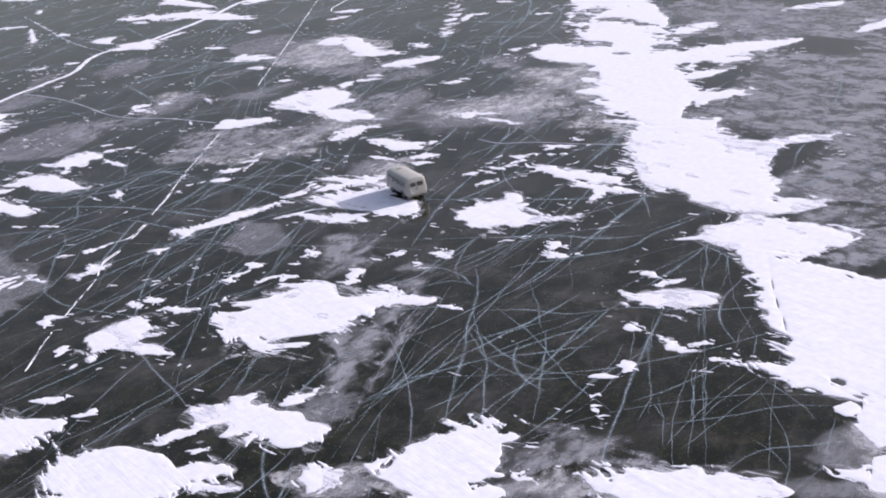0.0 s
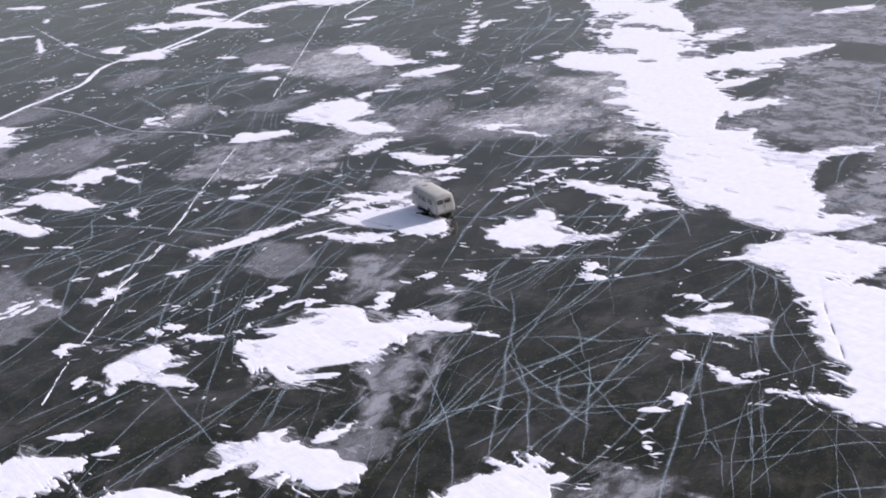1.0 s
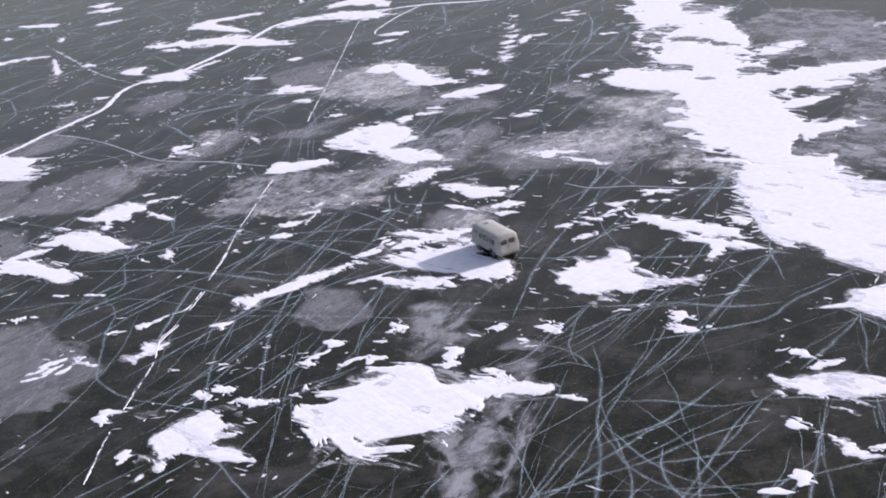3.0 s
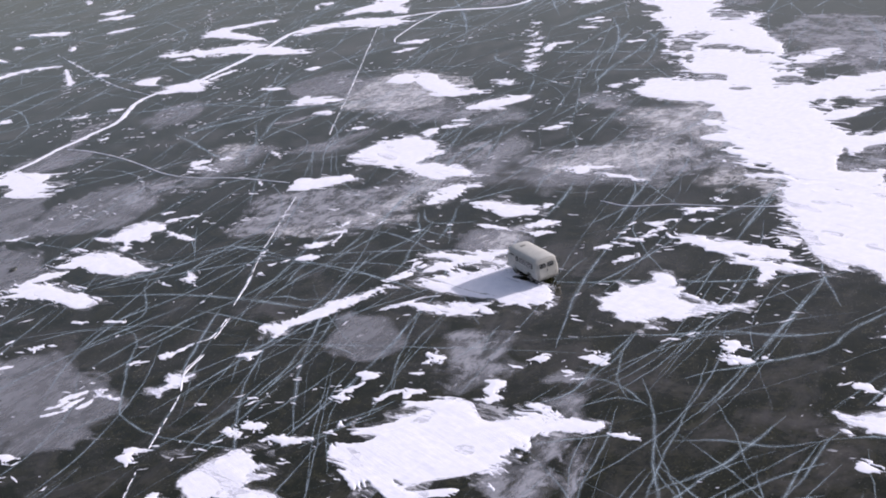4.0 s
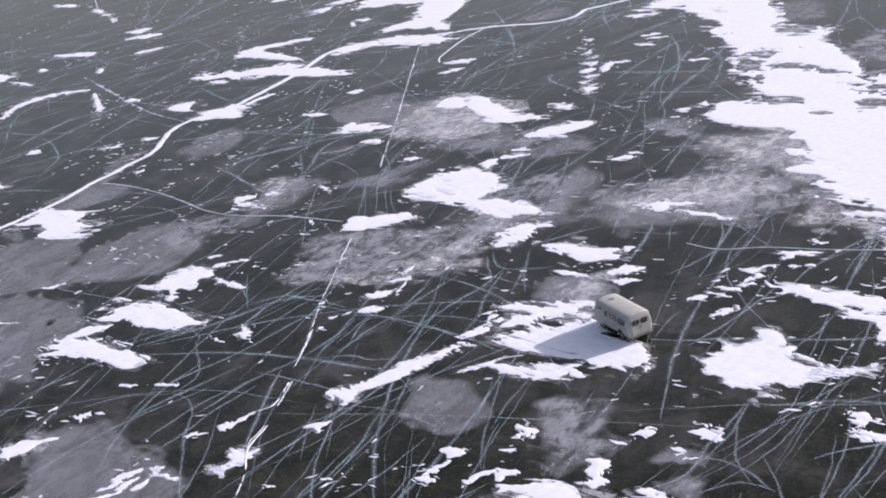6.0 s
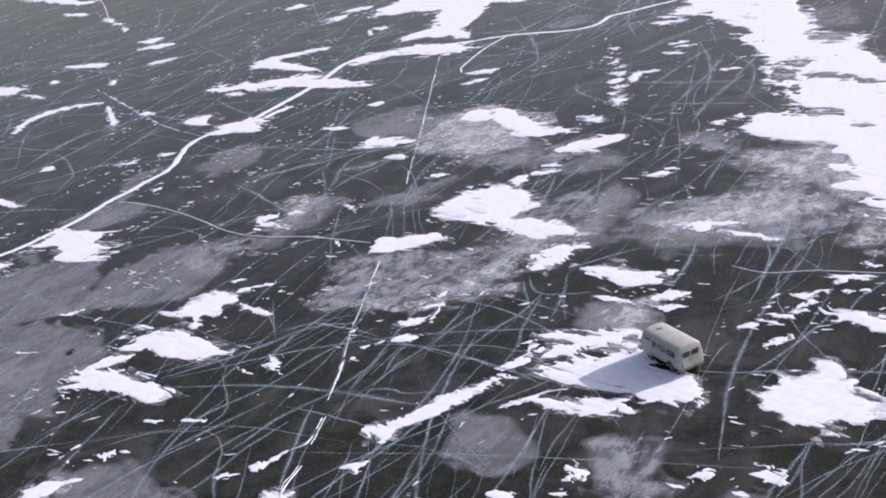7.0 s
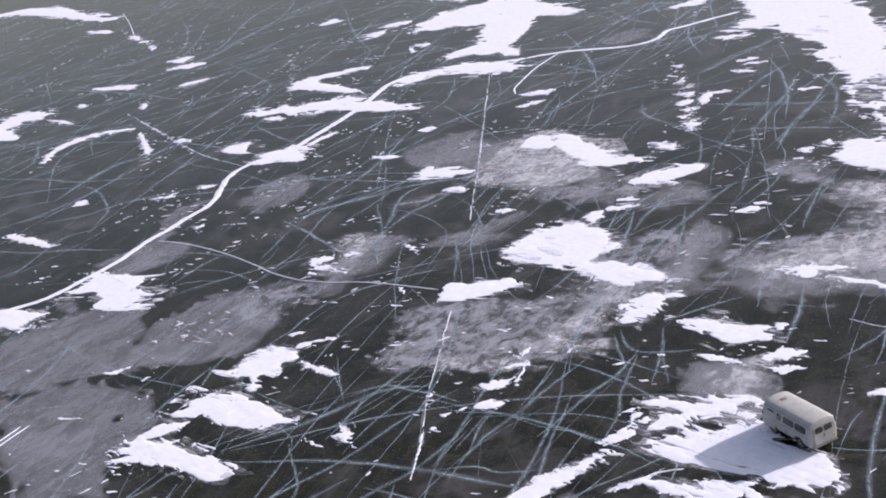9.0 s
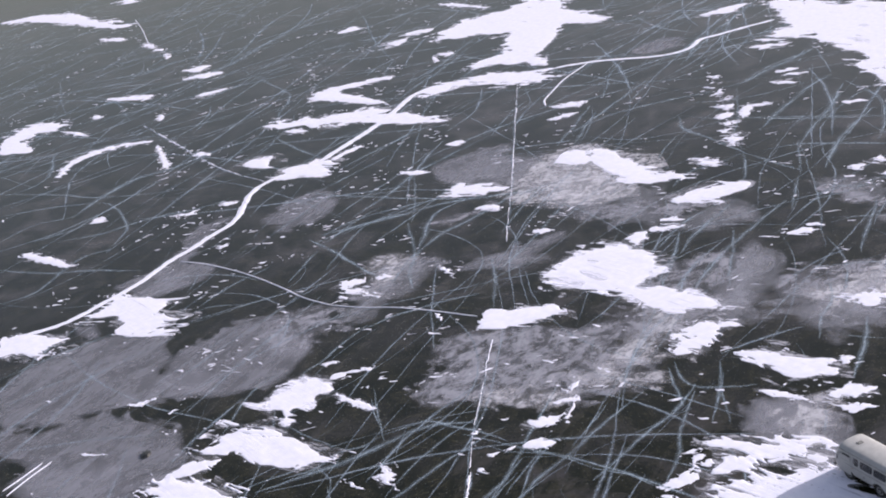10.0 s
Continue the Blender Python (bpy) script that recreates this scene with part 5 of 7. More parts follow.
snow_patch((-9.53, 191.37, 1.64, 0.96, 176), (-8.47, 192.04, 0.39, 0.24, 13), (-10.98, 192.11, 0.37, 0.19, 12), (-10.64, 190.81, 0.15, 0.11, 12))
snow_patch((-10.71, 187.64, 1.33, 0.61, 13), (-11.33, 186.92, 0.36, 0.14, 21), (-9.24, 187.90, 0.20, 0.06, 16))
snow_patch((-22.79, 185.50, 1.06, 0.65, 179), (-22.04, 185.94, 0.20, 0.17, 21), (-23.83, 185.53, 0.21, 0.06, 3))
snow_patch((-27.46, 178.10, 1.43, 0.58, 147), (-26.17, 177.39, 0.21, 0.05, 144), (-28.60, 179.03, 0.11, 0.05, 143))
snow_patch((-21.59, 169.23, 2.86, 1.46, 154), (-23.08, 171.13, 0.91, 0.62, 80), (-23.48, 168.59, 0.97, 0.35, 137), (-18.74, 168.01, 0.53, 0.38, 9), (-20.85, 170.57, 0.24, 0.14, 125), (-19.29, 167.60, 0.20, 0.16, 38))
snow_patch((-7.43, 167.73, 6.28, 1.40, 107), (-5.11, 163.08, 3.00, 1.25, 154), (-7.98, 172.35, 1.97, 0.56, 112), (-6.87, 163.06, 0.87, 0.62, 152), (-9.38, 170.19, 1.41, 0.33, 99), (-5.34, 166.15, 1.14, 0.36, 148), (-9.05, 173.79, 0.79, 0.23, 30), (-5.66, 166.40, 0.64, 0.28, 87))
snow_patch((-11.17, 172.87, 2.16, 1.65, 100), (-10.57, 174.64, 0.54, 0.45, 126), (-10.38, 170.77, 0.27, 0.21, 111), (-11.80, 175.02, 0.24, 0.12, 40))
snow_patch((-1.15, 156.52, 3.56, 1.64, 11), (-1.56, 158.04, 1.58, 0.18, 17), (0.53, 158.12, 0.60, 0.16, 172), (1.57, 155.95, 0.32, 0.20, 37), (-4.40, 155.58, 0.33, 0.14, 105), (-4.64, 155.93, 0.20, 0.14, 172))
snow_patch((-16.25, 155.15, 0.90, 0.49, 168), (-16.45, 154.79, 0.28, 0.20, 93), (-16.34, 155.69, 0.14, 0.04, 143))
snow_patch((24.79, 200.65, 18.04, 4.99, 98), (23.50, 181.42, 10.07, 2.31, 84), (29.31, 207.67, 4.74, 2.62, 98), (21.92, 216.75, 4.26, 1.88, 104), (18.72, 203.21, 2.57, 2.51, 108), (29.99, 200.31, 4.09, 1.43, 89), (21.56, 183.85, 2.99, 1.16, 89), (22.19, 170.11, 1.08, 0.59, 92), gaps=((23.33, 171.21, 1.81, 1.23, 97),))
snow_patch((14.60, 199.61, 1.94, 0.73, 156), (14.15, 199.06, 0.56, 0.34, 154), (16.79, 199.05, 0.55, 0.14, 152))
snow_patch((6.83, 177.18, 2.17, 0.49, 68), (8.55, 178.27, 1.43, 0.42, 170), (6.69, 177.92, 0.35, 0.12, 54), (6.72, 175.71, 0.27, 0.09, 69))
snow_patch((6.67, 191.08, 0.66, 0.35, 118), (7.01, 191.30, 0.38, 0.29, 30), (6.08, 191.60, 0.14, 0.08, 130))
snow_patch((14.31, 186.54, 0.66, 0.51, 154), (15.23, 186.41, 0.43, 0.17, 169), (13.85, 187.08, 0.25, 0.13, 135))
snow_patch((11.42, 155.83, 0.73, 0.58, 69), (11.46, 155.07, 0.14, 0.09, 99), (10.78, 156.11, 0.11, 0.04, 94))
snow_patch((13.65, 156.76, 0.76, 0.36, 81), (13.59, 156.72, 0.65, 0.09, 117), (14.02, 157.43, 0.09, 0.03, 75))
snow_patch((3.51, 144.59, 1.01, 0.61, 170), (4.63, 144.39, 0.23, 0.13, 160), (3.71, 145.17, 0.15, 0.14, 158))
snow_patch((-8.84, 149.75, 1.14, 0.77, 62), (-7.98, 150.42, 0.39, 0.24, 46), (-8.95, 148.58, 0.25, 0.20, 106), (-9.70, 149.64, 0.14, 0.11, 78))
snow_patch((-0.72, 119.21, 1.24, 0.60, 0), (-0.49, 119.68, 0.44, 0.22, 30), (0.56, 118.87, 0.31, 0.08, 35), (-2.06, 119.25, 0.21, 0.05, 126), (0.75, 118.98, 0.10, 0.05, 143))
snow_patch((-0.84, 117.24, 0.84, 0.39, 170), (-1.85, 117.92, 0.47, 0.07, 131), (-1.29, 116.86, 0.15, 0.09, 163), (0.08, 116.95, 0.17, 0.03, 176))
snow_patch((-4.49, 120.31, 1.61, 0.27, 139), (-4.60, 120.74, 0.16, 0.07, 138), (-5.16, 120.53, 0.14, 0.05, 143))
snow_patch((-37.47, 125.50, 5.19, 1.41, 143), (-40.74, 127.05, 1.47, 1.21, 15), (-38.78, 128.19, 1.98, 0.81, 156))
snow_patch((-36.31, 132.67, 2.50, 1.95, 57), (-36.73, 129.52, 1.18, 0.42, 93), (-34.05, 132.89, 0.89, 0.53, 96), (-39.28, 132.17, 1.32, 0.33, 138), (-37.01, 134.89, 0.82, 0.33, 11), (-38.82, 132.18, 0.47, 0.32, 41), (-36.54, 128.95, 0.36, 0.17, 5))
snow_patch((-31.76, 129.72, 1.88, 0.34, 132), (-33.13, 131.48, 0.41, 0.06, 128), (-30.46, 128.52, 0.05, 0.04, 133))
snow_patch((-51.16, 129.67, 0.50, 0.09, 149), (-50.00, 129.23, 0.33, 0.03, 165), (-51.21, 129.53, 0.03, 0.03, 130))
snow_patch((-61.63, 151.72, 3.30, 2.16, 139), (-58.85, 151.67, 1.18, 0.67, 126), (-58.95, 150.61, 0.61, 0.59, 100), (-64.24, 154.18, 0.65, 0.36, 133), (-58.12, 151.60, 0.51, 0.36, 157))
snow_patch((-52.10, 153.90, 5.36, 2.44, 119), (-55.12, 155.68, 1.27, 1.22, 173), (-49.95, 149.40, 1.44, 0.78, 139), (-49.48, 155.81, 1.67, 0.29, 158), (-48.98, 151.28, 0.85, 0.23, 78))
snow_patch((-65.39, 173.10, 4.46, 0.61, 137), (-65.82, 174.18, 1.07, 0.15, 142), (-68.50, 175.46, 1.07, 0.09, 143), (-63.37, 170.63, 0.52, 0.09, 136), (-61.99, 170.16, 0.36, 0.09, 152))
snow_patch((-48.05, 136.24, 0.83, 0.29, 22), (-48.94, 136.10, 0.70, 0.11, 163), (-48.36, 135.75, 0.17, 0.07, 131))
snow_patch((-29.44, 119.48, 1.06, 0.36, 92), (-29.99, 119.29, 0.38, 0.17, 129), (-29.20, 118.23, 0.20, 0.04, 111), (-29.66, 120.42, 0.23, 0.04, 126), (-29.81, 119.56, 0.05, 0.04, 160))
snow_patch((-31.33, 118.68, 0.76, 0.14, 131), (-31.40, 118.52, 0.02, 0.02, 36))
snow_patch((-19.77, 119.84, 0.74, 0.56, 175), (-19.50, 120.38, 0.23, 0.18, 44), (-20.52, 119.86, 0.26, 0.14, 173), (-19.64, 119.30, 0.09, 0.05, 52))
snow_patch((-19.15, 122.46, 0.71, 0.33, 45), (-18.42, 122.81, 0.17, 0.05, 29), (-19.25, 121.93, 0.08, 0.04, 78), (-19.78, 122.07, 0.03, 0.03, 24))
snow_patch((-22.77, 119.57, 0.22, 0.15, 16), (-22.95, 119.50, 0.16, 0.04, 122), (-22.41, 119.69, 0.02, 0.01, 21))
snow_patch((-21.53, 119.93, 0.24, 0.06, 34), (-21.97, 119.85, 0.04, 0.01, 15), (-21.59, 119.78, 0.02, 0.02, 134))
snow_patch((-34.11, 136.81, 0.56, 0.31, 175), (-34.19, 136.44, 0.08, 0.06, 167), (-34.83, 137.06, 0.12, 0.04, 165))
snow_patch((-19.68, 138.88, 2.86, 1.37, 175), (-21.47, 138.05, 0.96, 0.51, 149), (-21.59, 140.13, 0.74, 0.53, 162), (-17.40, 139.39, 0.55, 0.46, 19), (-20.65, 140.34, 0.31, 0.11, 174))
snow_patch((-12.25, 144.43, 4.61, 4.00, 95), (-8.63, 137.09, 4.23, 1.54, 139), (-9.11, 145.83, 1.44, 0.68, 111), (-10.74, 148.45, 1.09, 0.71, 152), (-8.53, 142.11, 1.02, 0.68, 38), (-8.62, 134.78, 1.06, 0.48, 144), (-16.37, 144.36, 0.52, 0.35, 120))
snow_patch((-8.61, 149.21, 1.11, 0.40, 63), (-9.06, 149.29, 0.53, 0.46, 68), (-7.81, 150.23, 0.19, 0.06, 57))
snow_patch((-5.81, 150.17, 1.00, 0.18, 7), (-6.18, 149.99, 0.26, 0.08, 148), (-5.59, 150.00, 0.03, 0.03, 30))
snow_patch((-3.16, 124.26, 3.51, 0.99, 134), (-1.51, 123.69, 1.71, 0.50, 162), (-2.86, 122.54, 1.10, 0.63, 147), (-4.09, 126.52, 0.59, 0.38, 146), (-4.09, 123.63, 0.61, 0.15, 117), (-0.79, 122.31, 0.48, 0.11, 161), (0.43, 123.26, 0.16, 0.11, 156))
snow_patch((-40.88, 120.49, 5.36, 1.16, 140), (-38.72, 117.63, 1.75, 0.68, 142), (-44.67, 122.54, 1.37, 0.32, 144), (-44.15, 123.85, 0.87, 0.39, 89), (-42.27, 120.28, 0.90, 0.17, 122), (-37.11, 118.36, 0.56, 0.15, 132))
snow_patch((-42.69, 124.78, 1.42, 0.80, 22), (-42.94, 125.62, 0.49, 0.34, 31), (-41.28, 125.05, 0.40, 0.12, 42))
snow_patch((-22.98, 102.90, 0.55, 0.53, 3), (-22.55, 103.29, 0.29, 0.16, 48), (-23.66, 103.02, 0.26, 0.15, 174), (-22.98, 102.37, 0.17, 0.11, 93))
snow_patch((-19.61, 119.65, 0.65, 0.50, 10), (-20.17, 119.82, 0.29, 0.11, 164), (-19.07, 120.08, 0.11, 0.08, 32))
snow_patch((-18.90, 122.44, 0.87, 0.33, 19), (-18.82, 122.13, 0.37, 0.31, 31), (-17.97, 122.84, 0.03, 0.03, 2))
snow_patch((-11.98, 112.76, 0.92, 0.27, 34), (-13.13, 112.26, 0.44, 0.05, 19), (-11.47, 112.72, 0.16, 0.05, 19), (-11.54, 113.42, 0.15, 0.03, 29))
snow_patch((-12.40, 107.61, 1.43, 0.28, 14), (-10.69, 108.29, 0.43, 0.04, 29), (-12.54, 107.29, 0.05, 0.04, 2), (-13.01, 107.62, 0.05, 0.04, 42))
snow_patch((-14.50, 97.09, 0.70, 0.48, 157), (-14.77, 96.61, 0.14, 0.12, 169), (-15.19, 97.60, 0.14, 0.09, 0), (-13.85, 97.27, 0.13, 0.09, 1))
snow_patch((-16.24, 94.57, 0.47, 0.36, 154), (-16.01, 94.11, 0.11, 0.11, 163), (-16.82, 94.74, 0.10, 0.06, 157))
snow_patch((-10.14, 98.16, 0.89, 0.56, 126), (-9.92, 98.86, 0.34, 0.26, 139), (-9.61, 97.23, 0.26, 0.12, 59), (-10.62, 97.82, 0.15, 0.07, 71))
snow_patch((-6.60, 92.25, 1.52, 0.51, 75), (-7.26, 91.39, 0.65, 0.16, 160), (-6.65, 93.65, 0.44, 0.20, 152), (-5.97, 92.83, 0.26, 0.26, 153), (-6.40, 91.25, 0.24, 0.21, 55), (-5.78, 93.28, 0.15, 0.15, 80), (-7.08, 92.71, 0.19, 0.11, 60))
snow_patch((-3.21, 95.76, 0.72, 0.41, 3), (-4.02, 95.65, 0.06, 0.03, 16), (-2.79, 96.06, 0.04, 0.03, 37))
snow_patch((0.21, 94.51, 0.89, 0.51, 104), (-0.63, 94.97, 0.37, 0.14, 155), (0.78, 94.43, 0.25, 0.19, 35), (0.20, 95.43, 0.16, 0.06, 87), (-0.43, 94.78, 0.13, 0.07, 70))
snow_patch((4.81, 101.52, 3.28, 2.55, 135), (6.63, 104.95, 1.46, 0.71, 105), (9.08, 99.14, 1.88, 0.54, 170), (5.46, 104.14, 1.36, 0.65, 177), (7.52, 98.66, 1.19, 0.23, 9), (1.92, 101.57, 0.62, 0.40, 132), (7.37, 102.93, 0.42, 0.39, 128), (2.38, 104.04, 0.43, 0.25, 135))
snow_patch((8.40, 93.08, 0.46, 0.30, 136), (8.44, 92.80, 0.23, 0.03, 34), (7.97, 93.49, 0.08, 0.04, 135))
snow_patch((8.23, 91.32, 0.46, 0.30, 160), (7.74, 91.72, 0.24, 0.10, 143), (8.84, 91.39, 0.19, 0.07, 177))
snow_patch((10.23, 91.20, 0.35, 0.11, 10), (10.43, 91.45, 0.08, 0.01, 54))
snow_patch((12.42, 108.71, 4.81, 0.99, 132), (10.55, 111.77, 0.54, 0.17, 151), (15.38, 106.54, 0.75, 0.12, 135), (9.40, 111.08, 0.42, 0.11, 130))
snow_patch((14.15, 104.50, 3.21, 0.57, 138), (13.52, 103.16, 1.47, 0.46, 57), (13.52, 104.06, 0.50, 0.39, 65), (12.26, 106.83, 0.80, 0.15, 129), (12.84, 102.23, 0.32, 0.18, 112), (15.99, 103.29, 0.34, 0.09, 123), (12.20, 105.67, 0.24, 0.12, 148))
snow_patch((11.78, 117.18, 1.34, 0.29, 158), (11.14, 117.04, 0.57, 0.41, 73), (13.20, 116.63, 0.04, 0.04, 142))
snow_patch((13.77, 118.54, 0.69, 0.29, 138), (13.74, 118.14, 0.09, 0.07, 80), (13.86, 118.82, 0.06, 0.06, 8))
snow_patch((4.57, 109.71, 1.00, 0.40, 17), (5.64, 110.11, 0.15, 0.04, 15), (4.32, 110.05, 0.06, 0.04, 18))
snow_patch((-10.10, 86.12, 5.95, 3.44, 5), (-10.27, 90.53, 1.95, 1.29, 136), (-13.00, 89.44, 1.76, 0.60, 28), (-11.77, 82.13, 2.01, 0.45, 139))
snow_patch((-2.33, 86.55, 1.71, 0.73, 164), (-3.71, 88.61, 1.65, 0.37, 123), (-3.70, 87.56, 1.11, 0.21, 108), (-3.77, 86.36, 0.52, 0.31, 48), (-0.77, 86.29, 0.43, 0.20, 80), (-3.90, 89.58, 0.25, 0.12, 122))
snow_patch((0.41, 84.52, 0.94, 0.25, 141), (0.36, 84.81, 0.17, 0.12, 160), (-0.51, 85.19, 0.03, 0.03, 139))
snow_patch((-28.19, 73.71, 2.74, 2.02, 124), (-25.84, 74.27, 1.36, 1.07, 17), (-28.64, 71.37, 1.16, 0.91, 177), (-30.44, 75.14, 0.56, 0.22, 84), (-26.44, 75.43, 0.69, 0.15, 163), (-24.34, 74.45, 0.24, 0.18, 13))
snow_patch((-20.12, 67.08, 4.54, 3.01, 150), (-15.41, 66.66, 2.69, 0.97, 168), (-22.85, 65.02, 1.13, 0.50, 156), (-17.20, 63.75, 0.84, 0.57, 171), (-15.84, 65.68, 0.78, 0.53, 15), (-20.25, 70.39, 0.75, 0.25, 169))
snow_patch((-13.92, 64.65, 1.61, 0.50, 160), (-14.61, 65.24, 0.20, 0.10, 136), (-12.45, 64.35, 0.21, 0.05, 163))
snow_patch((-12.08, 71.50, 4.85, 1.73, 149), (-12.90, 73.74, 1.84, 1.45, 163), (-11.21, 72.75, 1.07, 0.61, 141), (-9.79, 68.94, 0.93, 0.58, 1), (-7.91, 69.72, 0.37, 0.16, 124))
snow_patch((-9.33, 73.99, 1.43, 0.61, 36), (-10.61, 73.35, 0.06, 0.05, 18), (-8.11, 74.91, 0.05, 0.05, 68))
snow_patch((-16.69, 71.17, 1.74, 0.50, 26), (-17.21, 71.53, 0.26, 0.10, 26), (-17.60, 70.27, 0.22, 0.11, 27), (-15.81, 72.09, 0.24, 0.07, 34), (-15.49, 71.39, 0.25, 0.05, 27))
snow_patch((-15.26, 68.91, 0.61, 0.22, 176), (-15.44, 68.63, 0.08, 0.03, 21), (-15.74, 69.08, 0.04, 0.02, 143))
snow_patch((-0.20, 64.00, 4.07, 2.32, 72), (-2.59, 64.34, 2.37, 1.82, 66), (0.73, 60.45, 1.42, 1.02, 179), (2.55, 65.99, 0.82, 0.47, 173), (-4.49, 65.06, 0.83, 0.47, 40), (1.66, 67.90, 0.67, 0.35, 54), (-2.55, 61.46, 0.93, 0.21, 128), (-1.19, 66.81, 0.61, 0.26, 17), (1.82, 62.21, 0.47, 0.25, 157))
snow_patch((-8.09, 64.31, 1.55, 1.20, 93), (-7.11, 63.08, 0.51, 0.16, 27), (-7.03, 64.87, 0.25, 0.14, 26), (-9.33, 63.73, 0.31, 0.11, 105), (-8.11, 65.89, 0.21, 0.08, 98))
snow_patch((11.05, 58.78, 5.19, 1.59, 161), (8.01, 58.38, 1.46, 0.53, 159), (15.08, 58.38, 0.66, 0.37, 151), (8.46, 60.73, 0.94, 0.23, 178), (7.16, 58.20, 0.27, 0.20, 166))
snow_patch((21.15, 57.61, 1.78, 1.12, 77), (19.75, 58.13, 1.16, 0.39, 113), (22.10, 59.29, 0.81, 0.36, 76), (21.76, 56.26, 0.54, 0.40, 46), (20.15, 58.67, 0.35, 0.24, 0))
snow_patch((21.55, 64.28, 0.79, 0.63, 81), (22.03, 63.78, 0.16, 0.15, 139), (21.15, 64.83, 0.07, 0.04, 168), (21.77, 65.11, 0.04, 0.04, 42))
snow_patch((22.93, 62.44, 2.87, 1.31, 64), (22.97, 64.34, 1.24, 0.69, 93), (22.78, 60.17, 0.65, 0.37, 49), (24.72, 63.57, 0.56, 0.18, 65))
snow_patch((24.33, 74.71, 9.27, 4.11, 87), (23.44, 82.60, 5.57, 2.25, 103), (26.85, 75.96, 4.49, 2.49, 60), (22.16, 80.93, 3.46, 0.99, 67), (20.00, 68.52, 3.53, 0.87, 127), (20.51, 69.79, 2.14, 1.05, 61), (27.64, 81.08, 2.56, 0.37, 124), (21.48, 87.85, 0.63, 0.57, 78), gaps=((21.18, 75.74, 1.1, 0.045, 80), (21.55, 78.67, 0.9, 0.045, 81), (22.04, 81.68, 1.0, 0.045, 79),))
snow_patch((15.42, 81.24, 2.75, 1.63, 156), (17.56, 81.49, 0.87, 0.37, 146), (12.58, 82.73, 0.92, 0.31, 121), (13.74, 82.75, 0.43, 0.14, 163), (14.05, 80.24, 0.24, 0.11, 153), (12.07, 83.71, 0.11, 0.10, 41))
snow_patch((13.78, 74.78, 1.33, 0.37, 109), (14.42, 73.89, 0.89, 0.24, 151), (14.32, 74.29, 0.17, 0.06, 102), (13.23, 76.31, 0.09, 0.04, 122))
snow_patch((15.53, 74.35, 0.59, 0.26, 1), (14.88, 74.53, 0.05, 0.03, 177), (15.34, 74.06, 0.02, 0.02, 57))
snow_patch((10.69, 72.74, 0.88, 0.45, 89), (11.14, 72.16, 0.15, 0.11, 77), (10.17, 72.72, 0.08, 0.05, 96))
snow_patch((11.93, 77.83, 0.69, 0.44, 118), (12.05, 78.51, 0.11, 0.07, 113), (11.38, 78.00, 0.10, 0.06, 143))
snow_patch((25.19, 164.33, 19.20, 5.61, 87), (30.19, 177.21, 3.30, 1.96, 95), (28.12, 150.19, 2.95, 1.43, 69), (21.49, 151.98, 2.74, 1.48, 112), (23.99, 181.09, 2.88, 1.21, 97), (19.25, 166.52, 0.85, 0.53, 100), gaps=((21.14, 168.89, 3.23, 1.38, 84), (20.05, 153.61, 2.62, 1.20, 142), (22.77, 147.79, 1.15, 0.50, 142), (28.42, 147.90, 2.41, 1.15, 143), (29.71, 152.98, 1.75, 1.18, 129), (27.00, 160.95, 1.95, 0.88, 140), (28.95, 179.48, 2.21, 1.27, 127), (30.07, 178.94, 2.32, 1.56, 99), (23.33, 171.21, 1.81, 1.23, 97), (24.51, 164.98, 2.29, 1.23, 135), (20.52, 167.72, 2.41, 1.08, 79), (20.59, 162.00, 1.29, 0.62, 79), (23.54, 148.19, 0.68, 0.05, 151),))
snow_patch((22.94, 133.46, 14.60, 4.87, 85), (30.25, 143.22, 11.76, 2.84, 4), (17.35, 150.88, 5.70, 3.28, 115), (20.38, 147.21, 4.53, 2.57, 107), (24.68, 118.40, 2.34, 2.23, 103), (26.46, 126.33, 3.28, 1.58, 41), (14.99, 151.09, 3.12, 1.62, 128), (19.66, 126.33, 2.63, 1.78, 129), (29.63, 135.50, 3.10, 1.28, 14), (28.77, 126.80, 2.79, 1.34, 5), (17.78, 133.53, 2.27, 1.16, 153), (32.90, 139.69, 2.51, 1.03, 148), (27.17, 145.92, 1.87, 0.79, 9), (28.22, 138.84, 2.27, 0.60, 103), (17.84, 138.05, 1.66, 0.70, 114), gaps=((20.05, 153.61, 2.62, 1.20, 142), (22.77, 147.79, 1.15, 0.50, 142), (31.06, 137.39, 2.46, 1.20, 146), (28.62, 139.82, 0.67, 0.50, 128), (24.90, 121.94, 1.52, 0.49, 73), (17.92, 123.61, 1.51, 0.81, 149), (25.55, 123.25, 2.58, 0.27, 75),))
snow_patch((22.83, 108.25, 12.99, 5.14, 97), (30.82, 110.19, 4.71, 1.09, 5), (27.12, 95.27, 3.23, 1.45, 5), (20.39, 121.03, 3.91, 0.94, 149), (28.65, 108.05, 3.89, 0.90, 64), (18.36, 104.55, 2.76, 0.90, 100), (28.46, 111.25, 1.12, 0.57, 132))
snow_patch((24.62, 89.68, 5.44, 3.10, 157), (23.87, 86.64, 2.30, 0.74, 143), (23.75, 93.65, 0.97, 0.91, 178), (21.97, 93.22, 1.79, 0.27, 10), (25.63, 85.82, 1.49, 0.30, 37), (18.73, 91.39, 1.29, 0.28, 173), (20.56, 92.91, 0.68, 0.47, 139), (29.97, 88.87, 0.99, 0.28, 117), (24.72, 92.97, 0.54, 0.44, 36), (29.57, 87.45, 0.62, 0.27, 33))
